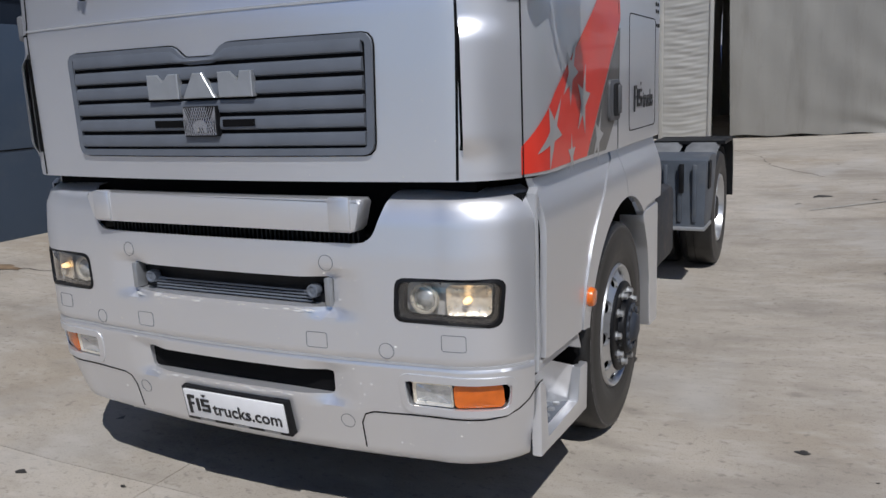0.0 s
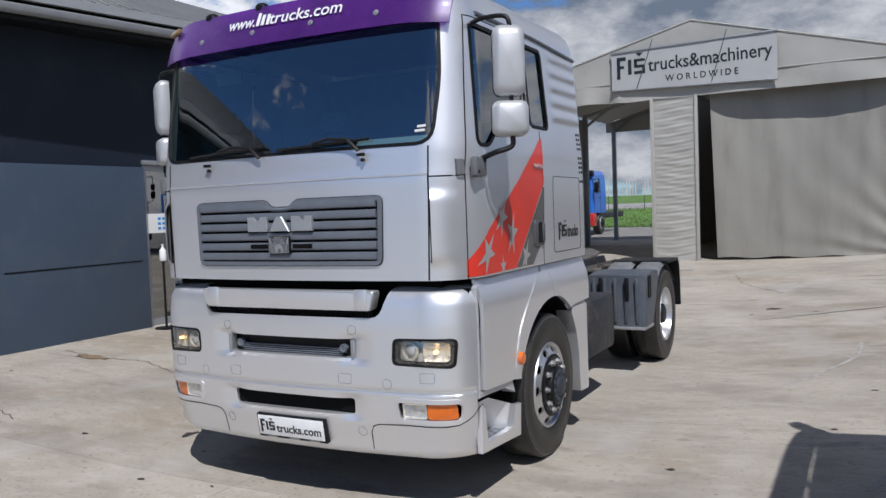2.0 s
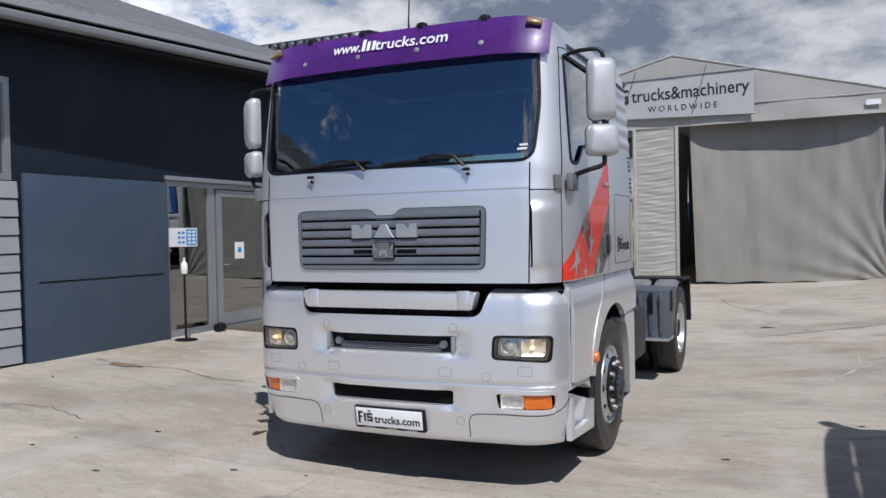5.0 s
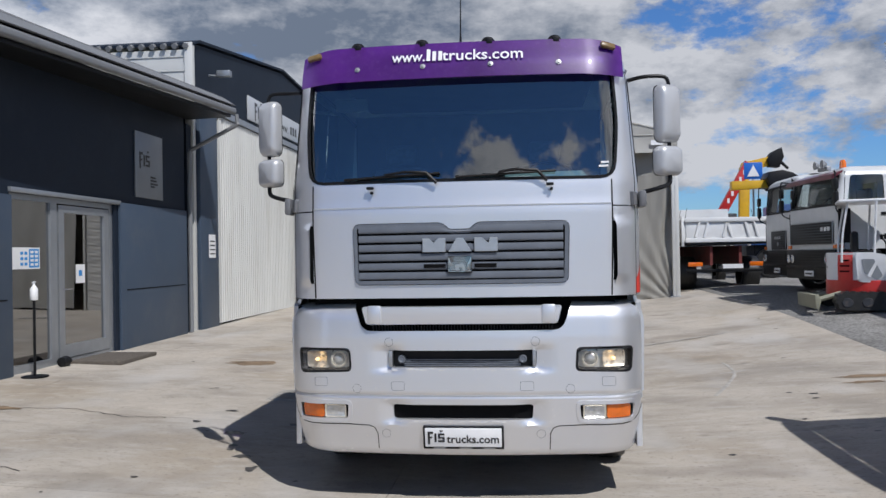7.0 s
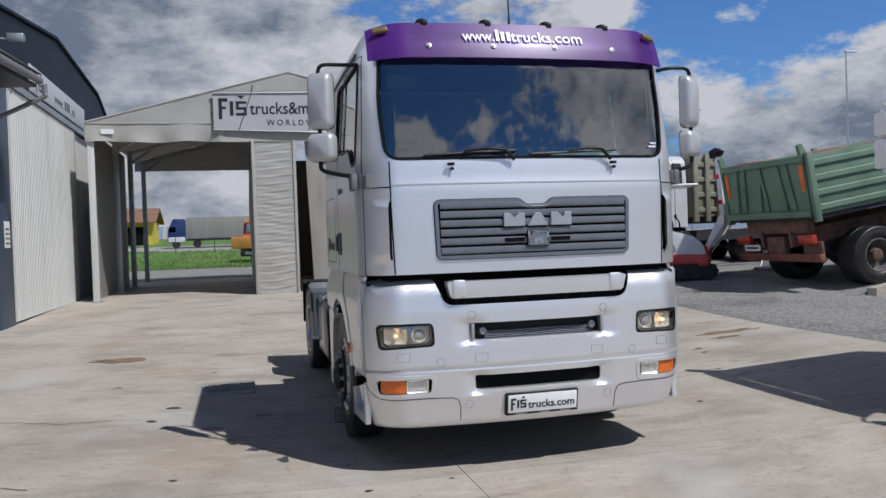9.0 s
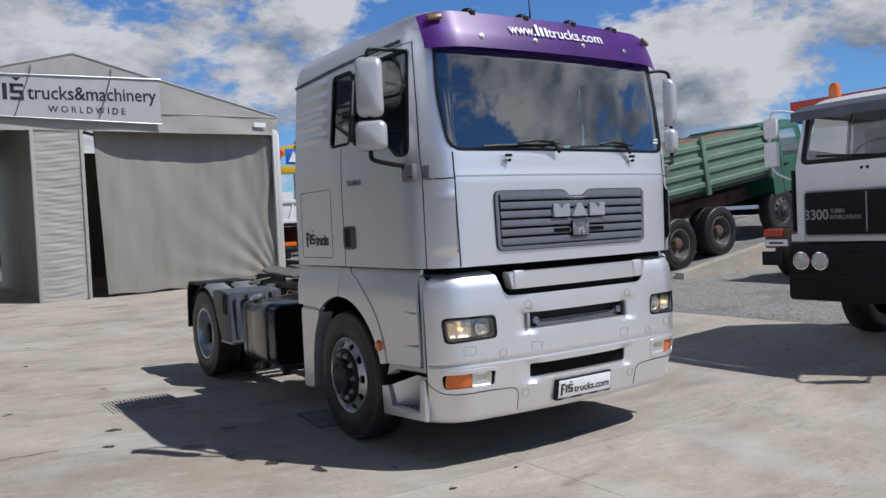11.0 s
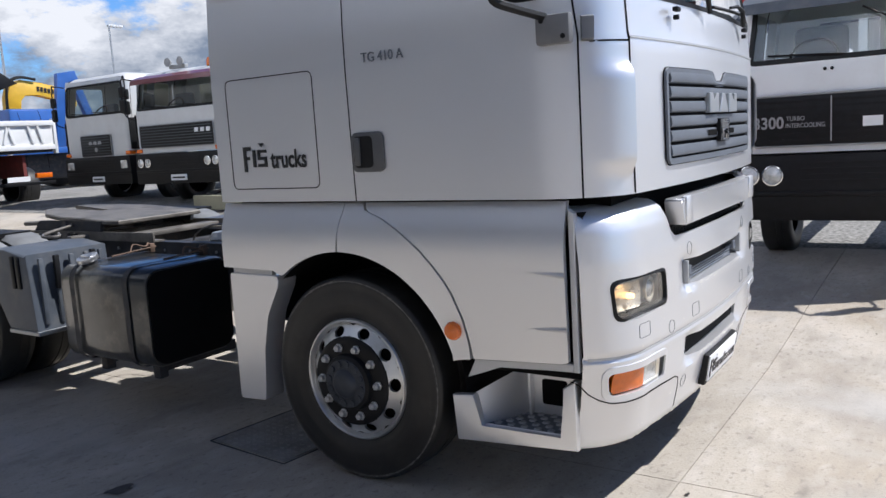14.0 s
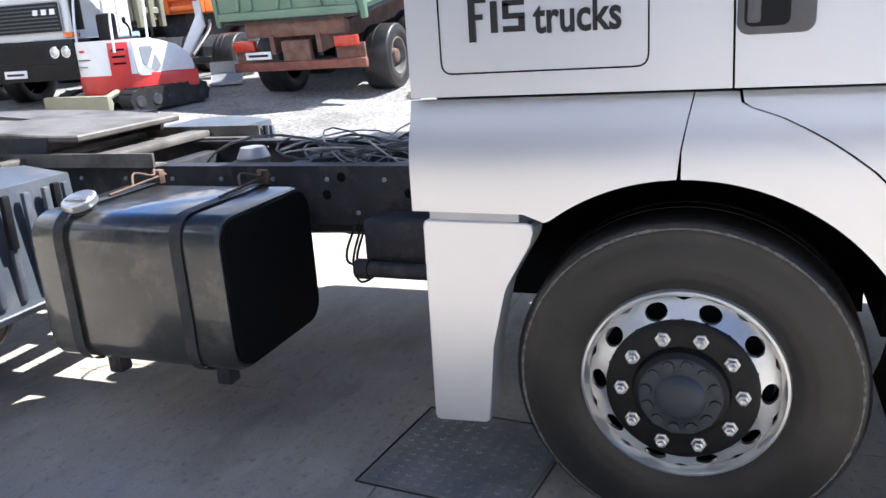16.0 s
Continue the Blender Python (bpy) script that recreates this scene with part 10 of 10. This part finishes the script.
road_far = thing("road", "pale asphalt road across the meadow", "road", kind="structure")
bm = B()
sheet(bm, lambda u, v: (-120 + 110 * u + 30 * u, 68 + 9 * v, bank(68 + 9 * v) + 0.03), 20, 4)
part("road_sheet", bm, mat("pale_asphalt", (0.30, 0.29, 0.28), 0.9, 0, 0.1, 0.3), road_far)
bm = B()
sheet(bm, lambda u, v: (-150 + 152 * u, 42 + 66 * v, bank(42 + 66 * v) + 0.06 * math.sin(u * 90) * math.sin(v * 40)), 60, 40, keep=lambda u, v: not 67.5 < 42 + 66 * v < 77.5)
single("meadow", bm, GRASS, "short green meadow behind the tent", "grass", kind="structure")
bm = B()
for k in range(9000):
    x, y = rng.uniform(-34, 1.5), 42 + 24 * rng.random() ** 1.6
    h = rng.uniform(0.08, 0.22)
    z = bank(y)
    a = rng.uniform(0, 6.28)
    dx_, dy_ = 0.035 * math.cos(a), 0.035 * math.sin(a)
    v = [bm.verts.new(c) for c in ((x - dx_, y - dy_, z), (x + dx_, y + dy_, z), (x + rng.uniform(-0.06, 0.06), y, z + h))]
    bm.faces.new(v)
single("grass", bm, GRASS, "tufts of green grass on the meadow", "grass", kind="stuff", smooth=None)
fence = thing("wire_fence", "low wire fence with thin dark posts on the meadow", "fence")
for k in range(14):
    bm = B()
    x = -40 + 3 * k
    tube(bm, [(x, 62, bank(62)), (x, 62, bank(62) + 1.3)], 0.03, 5)
    part("post", bm, CHASSIS, fence)
for z in (0.4, 0.8, 1.2):
    bm = B()
    tube(bm, [(-40, 62, bank(62) + z), (-1, 62, bank(62) + z)], 0.006, 4)
    part("wire", bm, CHASSIS, fence)
bm = B()
for k in range(520):
    x, y = rng.uniform(-150, -6), rng.uniform(105, 190)
    z = 2.4
    h = rng.uniform(2.2, 3.6)
    box(bm, x - 0.05, x + 0.05, y - 0.05, y + 0.05, z, z + h)
single("orchard_poles", bm, mat("pale_poles", (0.55, 0.54, 0.50), 0.9, 0, 0.1, 1), "rows of pale orchard poles far behind the meadow", "poles", kind="stuff", smooth=None)
bm = B()
prev = None
for k in range(181):
    a = radians(-90 + 2 * k)
    d = 1600
    h = 34 + 22 * math.sin(a * 5 + 1) + 12 * math.sin(a * 13) + 6 * math.sin(a * 29 + 2)
    x, y = d * math.cos(a), d * math.sin(a)
    row = [bm.verts.new((x, y, -5)), bm.verts.new((x * 1.02, y * 1.02, max(8, h) * 0.6)), bm.verts.new((x * 1.06, y * 1.06, max(10, h)))]
    if prev:
        for i in range(2):
            bm.faces.new((prev[i], row[i], row[i + 1], prev[i + 1]))
    prev = row
single("backdrop", bm, HILL, "hazy blue wooded hills on the horizon", "hills", kind="structure")

# articulated lorry, orange lorry, yellow shed, blue lorry
art = thing("articulated_lorry", "dark blue tractor unit with grey curtain trailer on the far road", "truck")
zf = bank(73) + 0.04
NAVY = mat("navy_paint", (0.015, 0.03, 0.11), 0.35, 0, 0.08, 2, coat=0.3)
bm = B()
prism(bm, round_poly([(-9.0, 0.7), (-6.9, 0.7), (-6.9, 3.55), (-8.3, 3.6), (-8.95, 2.2)], 0.1), "y", 71.6, 74.0, 0.05)
bmesh.ops.translate(bm, verts=bm.verts, vec=(0.6, 0, zf))
part("cab", bm, NAVY, art)
bm = B()
box(bm, -8.2, -7.4, 71.57, 71.6, zf + 2.0, zf + 2.6)
part("side_window", bm, SIDEGLASS, art)
bm = B()
box(bm, -8.3, -6.3, 71.55, 71.6, zf + 0.75, zf + 1.35, 0.02)
part("skirt", bm, LIGHTGREY, art)
bm = B()
box(bm, -6.1, 7.0, 71.5, 74.0, zf + 1.1, zf + 3.75, 0.04)
part("curtain_body", bm, CANVAS_G, art)
bm = B()
box(bm, -6.1, 7.0, 71.6, 73.9, zf + 0.85, zf + 1.1)
part("chassis", bm, CHASSIS, art)
for x in (-7.4, -4.9, 2.0, 3.3, 4.6):
    bm = B()
    lathe(bm, [(-0.15, 0.3), (-0.15, 0.46), (-0.1, 0.5), (0.1, 0.5), (0.15, 0.46), (0.15, 0.3)], 24, "y", (x, 71.75, zf + 0.5))
    part("wheel", bm, RUBBER, art)
art.matrix_world = Matrix.Translation((-8.4, 72.0, zf)) @ Matrix.Scale(0.74, 4) @ Matrix.Translation((8.4, -72.0, -zf))
orl = thing("lorry", "orange lorry parked on the gravel behind the tent", "truck", group="parked lorries", at=pose(-1.2, 46.5, 0.36, 0, 0, -52))
simple_cab(orl, ((1.0, 1.1, 0.0), (1.9, 1.1, 0.0), (2.7, 1.05, 0.1), (2.85, 0.9, 0.25)), 1.8, 0.1, round_poly([(-0.95, 1.95), (0.95, 1.95), (0.92, 2.6), (-0.92, 2.6)], 0.06), [round_poly([(0.3, 1.9), (1.0, 1.9), (1.0, 2.6), (0.4, 2.6)], 0.05)], mat("orange_paint", (0.80, 0.17, 0.015), 0.4, 0, 0.08, 2, coat=0.2), OLD_SCREEN)
bm = B()
box(bm, -1.15, 1.15, -0.15, 1.6, 0.5, 1.0, 0.05)
part("bumper", bm, BLACK, orl)
bm = B()
box(bm, -0.6, 0.6, -0.2, -0.14, 0.6, 0.8, 0.03)
part("winch", bm, POLE, orl)
bm = B()
prism(bm, [(-1.1, 1.0), (1.1, 1.0), (1.05, 1.75), (-1.05, 1.75)], "y", -0.9, 0.05, 0.06)
part("plough_plate", bm, mat("orange_amber", (0.80, 0.30, 0.02), 0.45, 0, 0.1, 2), orl)
for s in (-1, 1):
    truck_wheel("front_wheel", orl, s * 0.95, 1.1, 0.5, s, R=0.5, nuts=False)
    truck_wheel("rear_wheel", orl, s * 0.9, 4.2, 0.5, s, True, R=0.5, W=0.5, nuts=False)
bm = B()
box(bm, -1.1, 1.1, 2.0, 5.5, 0.8, 2.0, 0.04)
part("load_bed", bm, CHASSIS, orl)
shed = thing("yellow_shed", "low yellow building with brown tiled roof", "building")
bm = B()
box(bm, -15.3, -11.0, 84, 92, 1.0, 4.4)
part("wall", bm, mat("yellow_render", (0.62, 0.47, 0.06), 0.8, 0, 0.06, 0.6), shed)
bm = B()
prism(bm, [(83.2, 4.3), (88, 5.9), (92.8, 4.3), (92.8, 4.2), (88, 5.75), (83.2, 4.2)], "x", -15.7, -10.4)
part("roof", bm, mat("brown_tiles", (0.22, 0.12, 0.08), 0.8, 0, 0.2, 2), shed)
for x in (-14.0,):
    bm = B()
    box(bm, x, x + 2.2, 83.9, 84.0, 1.2, 3.8)
    part("door", bm, DARK, shed)
btr = thing("lorry", "blue lorry with red bumper parked beside the tent", "truck", group="parked lorries", at=pose(-8.95, 31.5, 0.36, 0, 0, 0))
simple_cab(btr, ((1.0, 1.15, 0.0), (1.9, 1.15, 0.0), (2.75, 1.1, 0.12), (2.95, 0.95, 0.3)), 2.0, 0.12, round_poly([(-1.0, 1.9), (1.0, 1.9), (0.95, 2.65), (-0.95, 2.65)], 0.06), [round_poly([(0.3, 1.9), (1.1, 1.9), (1.1, 2.6), (0.4, 2.6)], 0.05)], mat("bright_blue_paint", (0.03, 0.16, 0.62), 0.35, 0, 0.1, 2, coat=0.3), OLD_SCREEN)
bm = B()
box(bm, -1.18, 1.18, -0.1, 0.4, 0.4, 1.0, 0.06)
part("bumper", bm, EXR, btr)
bm = B()
box(bm, -1.15, 1.15, -0.05, 0.3, 2.7, 2.95, 0.05)
part("visor", bm, BLACK, btr)
for s in (-1, 1):
    truck_wheel("front_wheel", btr, s * 0.98, 1.3, 0.52, s, R=0.52, nuts=False)
    bm = B()
    tube(bm, bend([(s * 1.1, 0.1, 2.5), (s * 1.32, -0.1, 2.5), (s * 1.34, -0.1, 1.9)], 4), 0.02)
    box(bm, s * 1.34 - 0.1, s * 1.34 + 0.1, -0.15, -0.05, 1.95, 2.4, 0.03)
    part("side_mirror", bm, BLACK, btr)
bm = B()
box(bm, -1.1, 0.6, 2.2, 7.0, 0.7, 1.0, 0.04)
part("chassis", bm, CHASSIS, btr)
